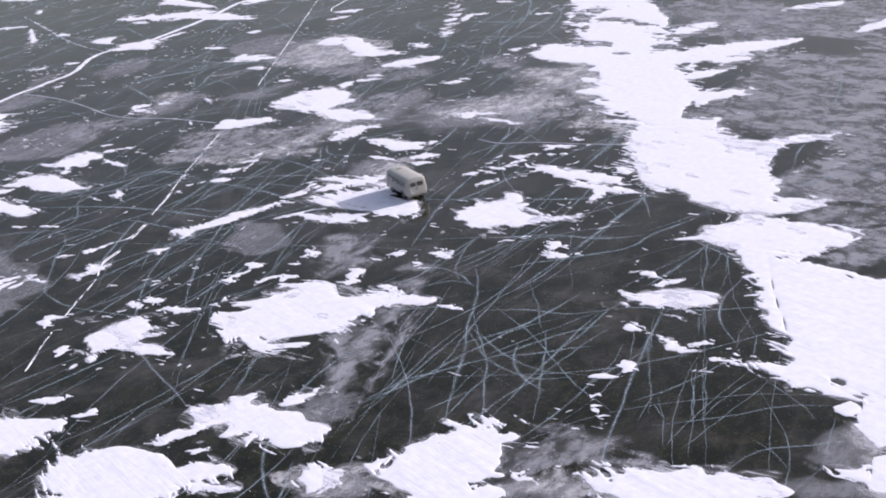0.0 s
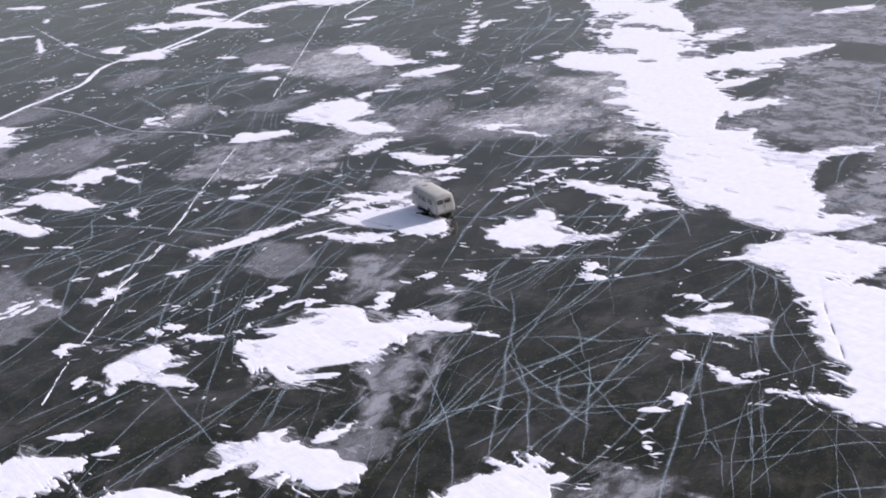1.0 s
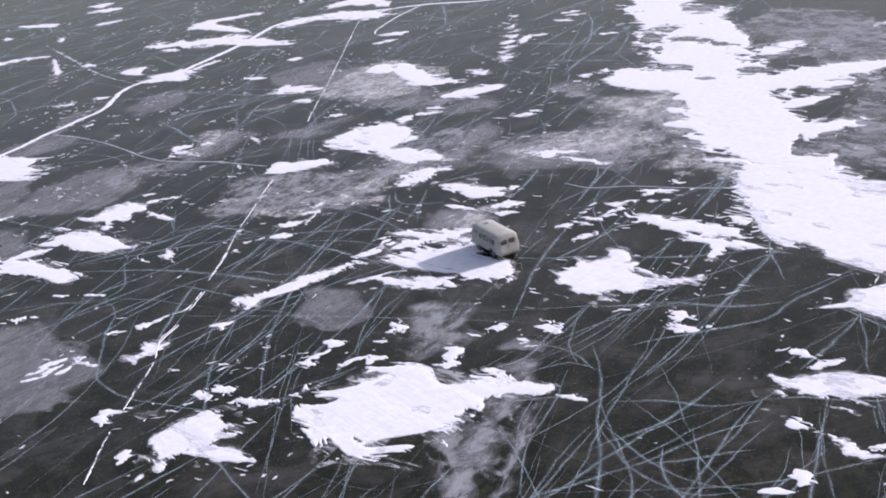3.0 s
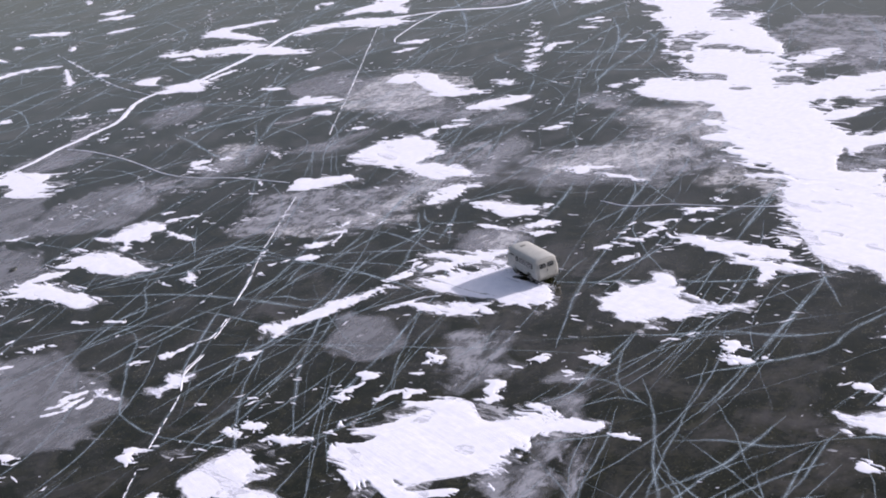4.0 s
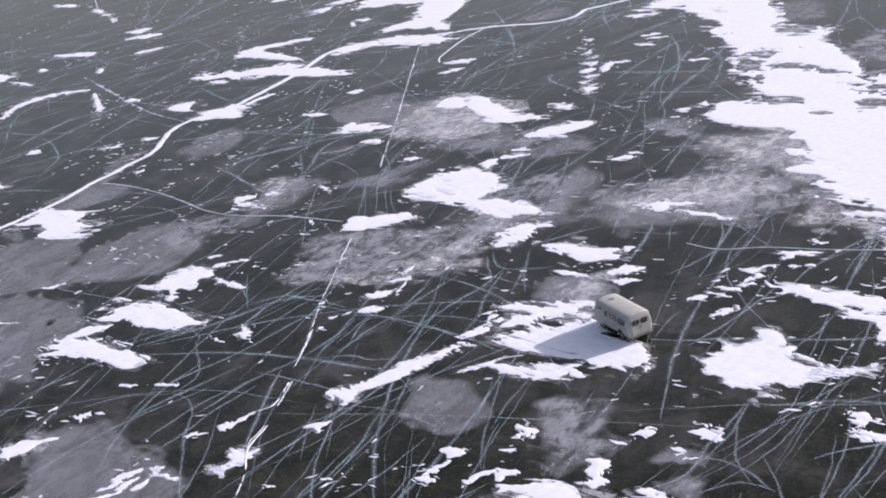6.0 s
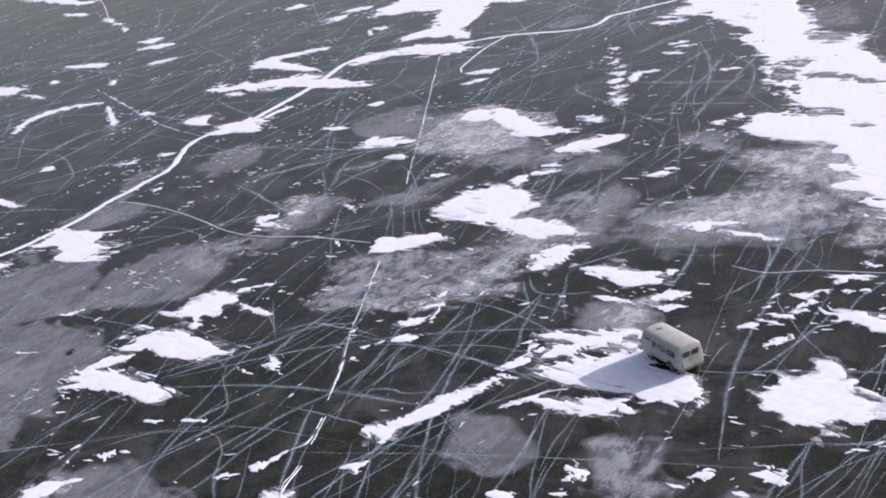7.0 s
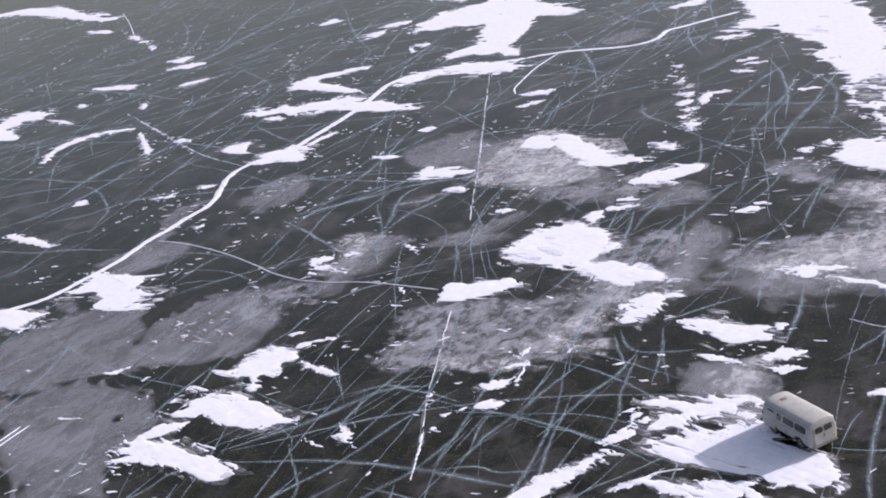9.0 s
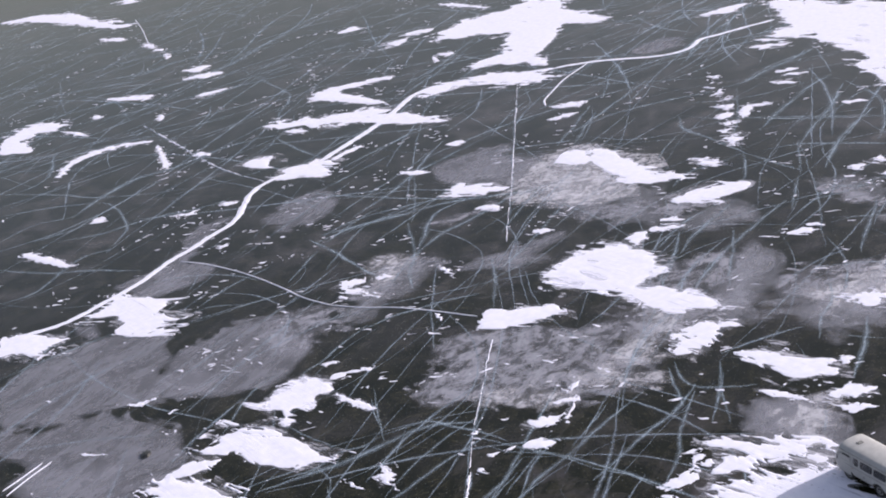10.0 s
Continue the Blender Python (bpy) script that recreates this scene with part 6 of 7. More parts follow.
snow_patch((32.87, 155.55, 3.27, 1.38, 23), (30.89, 153.80, 0.77, 0.49, 50), (35.13, 155.27, 0.79, 0.42, 22), (30.56, 155.48, 0.71, 0.30, 23))
snow_patch((48.20, 158.66, 3.40, 1.17, 176), (51.01, 159.27, 0.64, 0.23, 179), (50.13, 159.34, 0.47, 0.21, 174), (50.14, 157.72, 0.32, 0.20, 140))
snow_patch((50.95, 145.66, 3.23, 1.15, 36), (52.17, 145.40, 1.05, 0.62, 40), (53.39, 148.02, 0.98, 0.25, 34))
snow_patch((-27.95, 100.31, 1.62, 0.48, 38), (-28.09, 101.18, 0.67, 0.54, 98), (-28.88, 99.20, 0.68, 0.20, 108), (-29.40, 99.78, 0.35, 0.23, 169), (-27.68, 99.72, 0.20, 0.19, 63), (-28.53, 101.92, 0.17, 0.11, 130), (-28.64, 100.97, 0.09, 0.06, 161), ragged=0.3, comb=0.3)
snow_patch((-35.10, 100.70, 0.97, 0.31, 25), (-35.49, 100.42, 0.40, 0.16, 69), (-34.17, 101.27, 0.04, 0.03, 55), (-35.49, 100.90, 0.05, 0.05, 35), ragged=0.3, comb=0.3)
snow_patch((-34.87, 99.63, 0.74, 0.26, 43), (-35.06, 99.35, 0.11, 0.02, 61), (-34.16, 100.14, 0.04, 0.03, 35), ragged=0.3, comb=0.3)
snow_patch((-35.68, 99.77, 0.68, 0.16, 32), (-36.47, 99.47, 0.21, 0.04, 13), (-35.89, 99.50, 0.11, 0.03, 168), ragged=0.3, comb=0.3)
snow_patch((-33.92, 99.16, 0.63, 0.24, 45), (-34.37, 98.98, 0.06, 0.02, 20), (-33.55, 99.79, 0.03, 0.02, 46), ragged=0.3, comb=0.3)
snow_patch((-32.71, 100.13, 1.40, 0.20, 135), (-33.26, 100.62, 0.51, 0.33, 73), (-31.75, 99.47, 0.10, 0.04, 151), (-32.93, 100.94, 0.16, 0.04, 42), (-33.05, 100.07, 0.07, 0.03, 159), ragged=0.3, comb=0.3)
snow_patch((-35.90, 98.61, 0.83, 0.18, 10), (-36.65, 98.59, 0.10, 0.02, 155), (-35.03, 98.92, 0.03, 0.02, 31), (-35.20, 98.90, 0.03, 0.03, 127), ragged=0.3, comb=0.3)
snow_patch((-43.48, 106.50, 1.10, 0.98, 38), (-42.29, 107.10, 1.17, 0.32, 13), (-44.41, 107.07, 0.35, 0.30, 140), (-44.00, 105.50, 0.24, 0.14, 39), ragged=0.3, comb=0.3)
snow_patch((-39.95, 109.91, 0.43, 0.42, 169), (-40.62, 110.15, 0.26, 0.08, 151), (-39.94, 109.36, 0.18, 0.08, 97), (-39.57, 110.42, 0.12, 0.05, 91), (-40.23, 110.34, 0.07, 0.05, 88), ragged=0.3, comb=0.3)
snow_patch((-29.11, 105.12, 0.76, 0.47, 35), (-27.99, 105.86, 0.81, 0.09, 43), (-29.37, 105.57, 0.07, 0.04, 50), (-28.21, 105.61, 0.17, 0.09, 57), ragged=0.3, comb=0.3)
snow_patch((-31.60, 104.65, 0.40, 0.28, 31), (-31.77, 104.29, 0.02, 0.02, 81), (-31.14, 104.88, 0.03, 0.02, 29), ragged=0.3, comb=0.3)
snow_patch((-29.21, 91.72, 0.87, 0.39, 161), (-29.87, 91.61, 0.16, 0.05, 179), (-28.12, 91.46, 0.05, 0.03, 2), (-29.17, 92.08, 0.06, 0.05, 58), ragged=0.3, comb=0.3)
snow_patch((-23.34, 87.00, 2.87, 1.87, 59), (-21.22, 84.13, 2.37, 0.72, 148), (-24.53, 83.54, 0.66, 0.41, 90), (-21.40, 86.32, 1.21, 0.39, 174), (-25.33, 87.17, 0.76, 0.42, 67), (-21.80, 84.12, 2.95, 0.21, 154), (-25.65, 82.65, 0.39, 0.18, 68), (-22.60, 89.64, 0.25, 0.21, 179), (-21.50, 88.97, 0.44, 0.20, 153), ragged=0.3, comb=0.3)
snow_patch((-27.07, 85.48, 0.80, 0.40, 85), (-26.68, 86.08, 0.11, 0.06, 83), (-27.43, 85.82, 0.12, 0.06, 94), (-27.40, 84.80, 0.08, 0.04, 83), ragged=0.3, comb=0.3)
snow_patch((-29.50, 90.87, 0.77, 0.44, 100), (-29.92, 91.18, 0.40, 0.26, 166), (-29.23, 91.54, 0.18, 0.11, 74), (-29.41, 90.04, 0.07, 0.03, 98), ragged=0.3, comb=0.3)
snow_patch((-26.09, 77.92, 0.93, 0.43, 2), (-27.08, 78.20, 0.47, 0.15, 1), (-26.42, 77.45, 0.08, 0.07, 1), ragged=0.3, comb=0.3)
snow_patch((-23.37, 75.27, 0.85, 0.22, 176), (-22.87, 75.65, 0.32, 0.29, 142), (-22.72, 75.96, 0.08, 0.06, 45), (-23.16, 75.47, 0.04, 0.04, 72), ragged=0.3, comb=0.3)
snow_patch((5.30, 179.73, 0.91, 0.63, 122), (4.95, 179.04, 0.21, 0.16, 170), (5.81, 180.28, 0.17, 0.12, 129), ragged=0.8, comb=0.6)
snow_patch((4.53, 176.86, 1.01, 0.70, 70), (4.00, 177.49, 0.31, 0.23, 66), (4.94, 176.38, 0.37, 0.22, 151), ragged=0.8, comb=0.6)
snow_patch((4.43, 174.27, 0.75, 0.51, 145), (3.86, 174.86, 0.24, 0.11, 140), (5.17, 173.76, 0.06, 0.06, 120), ragged=0.8, comb=0.6)
snow_patch((3.66, 172.18, 0.72, 0.49, 47), (4.24, 172.62, 0.36, 0.10, 52), (3.23, 172.50, 0.23, 0.20, 139), ragged=0.8, comb=0.6)
snow_patch((3.59, 169.15, 1.43, 0.73, 78), (3.10, 170.12, 0.28, 0.16, 76), (3.23, 167.61, 0.17, 0.10, 67), ragged=0.8, comb=0.6)
snow_patch((6.50, 177.22, 1.26, 0.24, 68), (6.12, 176.98, 0.25, 0.16, 69), (6.39, 177.48, 0.06, 0.04, 40), ragged=0.8, comb=0.6)
snow_patch((0.10, 164.60, 1.62, 0.69, 124), (0.58, 163.12, 0.29, 0.17, 112), (0.21, 165.37, 0.29, 0.17, 107), ragged=0.8, comb=0.6)
snow_patch((-17.65, 108.80, 4.51, 0.79, 30), (-21.36, 106.75, 1.12, 0.72, 104), (-22.21, 107.43, 0.44, 0.30, 110), (-17.50, 109.65, 0.51, 0.51, 136), (-21.33, 105.46, 0.30, 0.26, 122), (-14.94, 109.64, 0.20, 0.17, 73), (-18.20, 107.57, 0.47, 0.11, 12), (-20.35, 107.77, 0.62, 0.16, 4), (-14.53, 111.00, 0.39, 0.10, 26), (-20.62, 106.49, 0.13, 0.10, 92), ragged=0.35, comb=0.3)
# Trains of loose flecks: spread, then the bends.
fleck_train(1.16, (-42.4, 241.9), (-38.5, 241.2), (-35.1, 239.4))
fleck_train(0.32, (-41.6, 238.7), (-42.0, 232.8), (-41.1, 227.3), (-41.1, 222.6), (-40.9, 213.8))
fleck_train(1.30, (-58.8, 281.3), (-56.0, 283.5), (-53.3, 287.1))
fleck_train(1.30, (-43.0, 257.9), (-40.3, 258.7), (-38.5, 259.9))
fleck_train(1.30, (-31.7, 241.2), (-28.2, 241.9), (-24.7, 247.2))
fleck_train(0.90, (-85.3, 264.8), (-84.5, 267.2), (-83.5, 269.7))
fleck_train(1.20, (-57.5, 230.5), (-55.7, 232.2), (-54.1, 232.7))
fleck_train(0.48, (-50.1, 198.9), (-48.5, 197.5), (-47.1, 196.4))
fleck_train(0.79, (-85.7, 246.4), (-85.1, 250.9), (-83.4, 255.1))
fleck_train(0.30, (-36.1, 166.0), (-35.6, 167.0), (-35.1, 168.3))
fleck_train(0.54, (-78.7, 288.1), (-74.5, 277.6), (-72.1, 273.4), (-68.5, 265.3))
fleck_train(0.51, (-54.2, 179.7), (-51.7, 178.7), (-49.9, 178.4))
fleck_train(0.56, (-57.0, 172.1), (-55.6, 174.2), (-54.1, 175.3))
fleck_train(0.95, (-30.0, 179.5), (-27.6, 179.0), (-25.3, 176.6))
fleck_train(0.41, (-40.3, 166.4), (-38.3, 168.4), (-35.4, 168.8))
fleck_train(0.32, (-61.3, 214.7), (-59.0, 210.7), (-50.8, 193.9))
fleck_train(0.31, (6.6, 193.6), (5.7, 186.6), (5.1, 180.1), (3.6, 170.8))
fleck_train(0.77, (5.6, 176.6), (8.1, 177.9), (10.8, 177.0))
fleck_train(0.51, (11.6, 184.5), (14.0, 187.6), (15.9, 189.1))
fleck_train(0.99, (1.6, 192.4), (3.7, 193.3), (6.2, 196.6))
fleck_train(0.71, (-41.8, 164.7), (-38.8, 167.4), (-35.1, 167.7))
fleck_train(0.92, (-42.5, 159.8), (-40.4, 161.0), (-36.6, 159.4))
fleck_train(0.58, (-34.3, 148.3), (-32.8, 149.4), (-30.3, 151.5))
fleck_train(0.41, (-26.0, 152.2), (-24.8, 150.8), (-23.9, 149.3))
fleck_train(0.64, (-53.7, 178.7), (-51.9, 178.0), (-50.3, 178.0))
fleck_train(0.68, (-55.7, 176.1), (-54.4, 176.0), (-53.8, 177.5))
fleck_train(0.52, (-25.9, 139.0), (-24.5, 139.7), (-23.0, 140.4))
fleck_train(1.30, (-75.7, 239.1), (-70.7, 241.0), (-67.2, 242.2))
fleck_train(1.30, (-85.7, 266.9), (-84.0, 266.6), (-83.0, 268.4))
fleck_train(0.29, (-19.6, 98.8), (-18.0, 96.2), (-16.5, 96.5))
fleck_train(0.49, (-26.6, 96.7), (-24.7, 96.7), (-22.9, 97.0))
fleck_train(0.18, (10.3, 83.9), (10.9, 84.7), (11.5, 85.9))
fleck_train(0.13, (15.0, 90.5), (13.7, 87.6), (13.3, 87.3))
fleck_train(0.31, (13.6, 85.2), (14.3, 84.6), (15.5, 85.4))
fleck_train(0.31, (-16.2, 87.7), (-15.5, 88.2), (-14.5, 89.2))
fleck_train(0.30, (-17.6, 88.8), (-16.6, 90.6), (-15.5, 91.3))
fleck_train(0.33, (-6.9, 93.4), (-5.4, 94.5), (-3.0, 96.4))
fleck_train(0.14, (-1.8, 94.0), (-1.8, 92.8), (-1.6, 92.2))
fleck_train(0.22, (3.4, 79.0), (4.1, 78.0), (4.4, 77.1))
fleck_train(0.29, (-42.4, 111.7), (-40.2, 110.0), (-38.1, 109.9))
fleck_train(0.74, (-44.5, 127.1), (-43.2, 127.8), (-41.2, 128.1))
fleck_train(0.19, (8.3, 71.0), (8.0, 69.2), (8.1, 67.3), (8.4, 66.0))
fleck_train(0.25, (11.6, 78.8), (12.3, 77.0), (12.9, 76.8))
fleck_train(0.23, (6.1, 68.5), (6.5, 68.2), (6.9, 68.0))
fleck_train(0.33, (16.4, 72.1), (17.9, 71.6), (19.2, 70.6))
fleck_train(0.23, (21.0, 87.5), (20.5, 82.5), (20.1, 77.1), (20.0, 72.2))
fleck_train(0.55, (16.9, 91.6), (17.4, 92.2), (18.2, 92.7))
fleck_train(0.46, (16.2, 72.3), (17.0, 71.5), (17.9, 71.1))
fleck_train(0.47, (18.5, 163.9), (18.7, 154.7), (14.0, 148.9))
fleck_train(0.63, (12.4, 111.6), (15.5, 108.8), (17.3, 102.8))
fleck_train(0.27, (8.1, 69.6), (8.2, 67.5), (8.2, 65.5))
fleck_train(0.49, (13.5, 86.7), (14.2, 86.0), (15.4, 84.2))
fleck_train(0.34, (1.3, 112.1), (2.6, 114.1), (4.1, 114.7), (6.1, 116.2), (7.3, 116.6))
fleck_train(0.36, (-11.8, 115.5), (-10.1, 116.5), (-7.9, 121.2))
fleck_train(0.22, (-26.2, 131.4), (-24.5, 131.0), (-22.5, 130.8))
fleck_train(0.25, (-14.8, 128.3), (-14.1, 126.9), (-13.2, 125.5))
fleck_train(0.44, (-18.3, 127.6), (-15.3, 125.6), (-13.3, 125.0))
fleck_train(0.24, (-26.2, 132.0), (-24.1, 131.0), (-22.5, 131.0))
fleck_train(0.52, (-32.1, 152.5), (-31.1, 152.7), (-30.1, 152.0))
fleck_train(0.43, (-33.9, 149.2), (-33.0, 150.0), (-31.5, 149.8))
fleck_train(0.80, (6.6, 190.4), (6.5, 184.4), (5.2, 177.6))
fleck_train(0.60, (7.6, 178.0), (7.9, 175.6), (7.5, 172.9))
fleck_train(0.80, (12.7, 185.1), (13.0, 182.9), (14.4, 186.7))
fleck_train(0.50, (-43.0, 239.0), (-41.9, 228.7), (-40.5, 210.3))
fleck_train(0.80, (-31.6, 239.0), (-28.2, 239.7), (-24.0, 241.6))
fleck_train(0.80, (-48.5, 257.7), (-43.1, 259.0), (-40.2, 258.5))
fleck_train(0.90, (-57.6, 279.2), (-55.1, 280.2), (-53.0, 284.5))
fleck_train(0.80, (-35.7, 184.4), (-32.5, 180.1), (-29.4, 180.5))
fleck_train(0.70, (-34.1, 151.7), (-32.1, 150.2), (-29.7, 151.5))
fleck_train(0.50, (-42.8, 159.2), (-41.3, 159.8), (-39.9, 161.1))
fleck_train(0.40, (-63.3, 160.4), (-61.0, 160.0), (-62.5, 164.0))
fleck_train(0.30, (-60.0, 157.9), (-60.2, 160.9), (-60.2, 163.9))
fleck_train(0.20, (-46.6, 152.8), (-45.4, 155.0), (-44.3, 156.7))
fleck_train(0.40, (-28.2, 138.6), (-27.3, 140.2), (-25.2, 138.3))
fleck_train(0.30, (-21.5, 123.8), (-20.7, 121.6), (-21.1, 120.0))
fleck_train(0.30, (-24.6, 120.2), (-23.9, 121.0), (-23.3, 124.4))
fleck_train(0.90, (-4.4, 186.8), (-0.8, 189.9), (1.1, 189.8))
fleck_train(1.00, (5.3, 154.4), (6.2, 150.9), (10.6, 155.8))
fleck_train(0.80, (2.3, 156.2), (3.5, 153.2), (2.3, 150.4))
fleck_train(0.60, (-31.4, 160.2), (-29.3, 161.3), (-26.2, 154.8))
fleck_train(0.50, (-45.2, 130.3), (-45.6, 137.2), (-47.2, 136.5))
fleck_train(0.70, (-10.9, 122.7), (-9.8, 117.9), (-10.3, 116.1))
fleck_train(0.40, (3.8, 111.9), (6.3, 113.8), (8.0, 114.8))
fleck_train(0.30, (5.0, 95.3), (5.9, 95.4), (6.7, 95.7))
fleck_train(0.30, (-19.5, 100.0), (-20.4, 97.3), (-20.9, 95.9))
fleck_train(0.40, (-11.1, 96.5), (-11.9, 94.2), (-11.0, 92.9))
fleck_train(0.30, (-1.8, 94.8), (-1.8, 93.0), (-1.0, 91.8))
fleck_train(0.40, (5.2, 114.8), (6.2, 115.5), (6.8, 113.6))
fleck_train(0.40, (17.1, 110.8), (17.2, 107.6), (17.0, 104.6))
fleck_train(0.40, (-17.5, 96.4), (-15.4, 95.7), (-14.7, 96.2))
fleck_train(0.30, (-22.3, 93.8), (-21.6, 92.5), (-21.1, 90.8))
fleck_train(0.30, (-31.0, 104.6), (-30.3, 105.2), (-31.3, 103.9))
fleck_train(1.60, (-47.4, 118.2), (-45.7, 119.1), (-43.7, 119.2))
fleck_train(1.20, (-46.0, 115.5), (-44.4, 117.1), (-43.0, 117.8))
fleck_train(0.80, (-49.4, 121.2), (-47.4, 121.3))
fleck_train(1.50, (-45.0, 139.6), (-43.2, 140.5), (-41.2, 140.2))

# ---- the van ----
PAINT = plain("grey_beige_paint", (0.41, 0.41, 0.395), 0.42, wear=0.06, scale=2.0)
# a little lighter and rougher than the body's paint
ROOF_PAINT = plain("lighter_roof_paint", (0.46, 0.46, 0.45), 0.6, wear=0.08, scale=2.5)
RUBBER = plain("black_rubber", (0.03, 0.03, 0.03), 0.8, wear=0.2)
# black for small parts, and for the shade painted behind the windows
DARK = plain("black_parts_and_cabin_gloom", (0.02, 0.02, 0.022), 0.9)
STEEL = plain("dull_grey_steel", (0.32, 0.32, 0.31), 0.5, 0.6)
TRIM = plain("grey_trim", (0.22, 0.22, 0.21), 0.55)
RED = plain("red_lamp_plastic", (0.30, 0.02, 0.015), 0.3)
AMBER = plain("amber_lamp_plastic", (0.45, 0.17, 0.02), 0.3)
WHITE = plain("white_enamel", (0.7, 0.7, 0.68), 0.45)


def glass_material():
    n = Nodes("window_glass")
    n.set(Base_Color=(0.55, 0.60, 0.60, 1), Roughness=0.2, IOR=1.45, Transmission_Weight=1.0)
    return n.mat


GLASS = glass_material()


def part(name, bm, material, parent, label="", smooth=True):
    mesh = bpy.data.meshes.new(name)
    bmesh.ops.recalc_face_normals(bm, faces=bm.faces)
    bm.to_mesh(mesh)
    bm.free()
    mesh.materials.append(material)
    if smooth:
        mesh.shade_smooth()
        mesh.set_sharp_from_angle(angle=radians(38))
    ob = new(name, mesh)
    ob.parent = parent
    return tagged(ob, label)


def box(size, at, bevel=0.015, turn=(0, 0, 0)):
    bm = bmesh.new()
    bmesh.ops.create_cube(bm, size=1, matrix=pose(*at, *turn) @ Matrix.Diagonal((*size, 1)))
    if bevel:
        bmesh.ops.bevel(bm, geom=bm.edges[:], offset=min(bevel, min(size) * 0.45), segments=2, affect="EDGES")
    return bm


def disc(radius, width, at, segments=28, bevel=0.02, inner=0.0):
    """A round slab on an axle along x; with inner, its faces dish in to that radius."""
    bm = bmesh.new()
    bmesh.ops.create_cone(bm, cap_ends=True, segments=segments, radius1=radius, radius2=radius, depth=width, matrix=pose(*at, 0, 90, 0))
    if inner:
        caps = [f for f in bm.faces if len(f.verts) > 4]
        bmesh.ops.inset_region(bm, faces=caps, thickness=radius - inner, depth=-width * 0.16, use_even_offset=False)
    if bevel:
        bmesh.ops.bevel(bm, geom=[e for e in bm.edges if abs((e.verts[0].co - e.verts[1].co).x) < 1e-5 and e.calc_face_angle(0) > 1.0], offset=bevel, segments=2, affect="EDGES")
    return bm


SIDE = ((0.78, 0.50), (0.91, 0.53), (0.955, 0.72), (0.965, 1.00), (0.955, 1.22), (0.915, 1.55), (0.875, 1.78), (0.865, 1.86))
CROWN = ((0.885, 1.855), (0.875, 1.90), (0.80, 1.985), (0.60, 2.045), (0.32, 2.075), (0.0, 2.085))
STATIONS = ((-2.16, 0.86), (-2.14, 0.93), (-2.08, 0.975), (-1.9, 1.0), (-1.0, 1.0), (0.0, 1.0), (1.0, 1.0), (1.55, 0.995), (1.85, 0.97), (2.05, 0.91), (2.15, 0.82), (2.19, 0.70))


def lean(y, z):
    """Rear and front of the body tip inwards above the waist."""
    up = max(0.0, z - 1.15)
    return y - 0.42 * up * max(0.0, y - 1.2) / 1.0 + 0.10 * up * max(0.0, -y - 1.6) / 0.5


def loft(profile, closed_below):
    bm = bmesh.new()
    rings = []
    for y, wide in STATIONS:
        half = [(x * wide, z) for x, z in profile]
        ring = half + [(-x, z) for x, z in reversed(half) if x > 0]
        rings.append([bm.verts.new((x, lean(y, z), z)) for x, z in ring])
    for a, b in zip(rings, rings[1:]):
        for k in range(len(a) - 1):
            bm.faces.new((a[k], a[k + 1], b[k + 1], b[k]))
        if closed_below:
            bm.faces.new((a[-1], a[0], b[0], b[-1]))
    bm.faces.new(rings[0])
    bm.faces.new(rings[-1])
    return bm


def cut_away(ob, cutters):
    """Takes the cutters' shapes out of a mesh for good."""
    for cutter in cutters:
        m = ob.modifiers.new("cut", "BOOLEAN")
        m.object, m.operation, m.solver = cutter, "DIFFERENCE", "EXACT"
    done = bpy.data.meshes.new_from_object(ob.evaluated_get(bpy.context.evaluated_depsgraph_get()))
    ob.modifiers.clear()
    ob.data = done
    for cutter in cutters:
        bpy.data.objects.remove(cutter)


def pane(name, parent, corners, out, label):
    """A window: rubber seal, near-black slab painted as the unlit cabin, and glass. corners: four places in ring order;
    out: the way it faces.
    """
    c = [Vector(p) for p in corners]
    mid, out = sum(c, Vector()) / 4, Vector(out).normalized()

    def ring(grow, push):
        pts = []
        for a, p, b in zip(c[-1:] + c[:-1], c, c[1:] + c[:1]):
            p = mid + (p - mid) * grow
            a, b = mid + (a - mid) * grow, mid + (b - mid) * grow
            for t in (0.0, 0.5, 1.0):
                r = 0.09
                q0, q1 = p + (a - p).normalized() * r, p + (b - p).normalized() * r
                pts.append((q0.lerp(p, t)).lerp(p.lerp(q1, t), t) + out * push)
        return pts

    def slab(outer, inner_push, outer_push):
        bm = bmesh.new()
        low, high = [[bm.verts.new(p) for p in ring(outer, d)] for d in (inner_push, outer_push)]
        for k in range(len(low)):
            bm.faces.new((low[k - 1], low[k], high[k], high[k - 1]))
        bm.faces.new(high), bm.faces.new(low)
        return bm

    window = part(name, slab(1.10, -0.03, 0.014), RUBBER, parent, label, smooth=False)
    # no cabin is built: its shade is this near-black slab under the glass
    part("painted_cabin_gloom", slab(1.0, 0.0, 0.018), DARK, window, smooth=False)
    glass = part("glass_pane", slab(1.0, 0.022, 0.027), GLASS, window, smooth=False)
    glass.visible_shadow = False
    return window


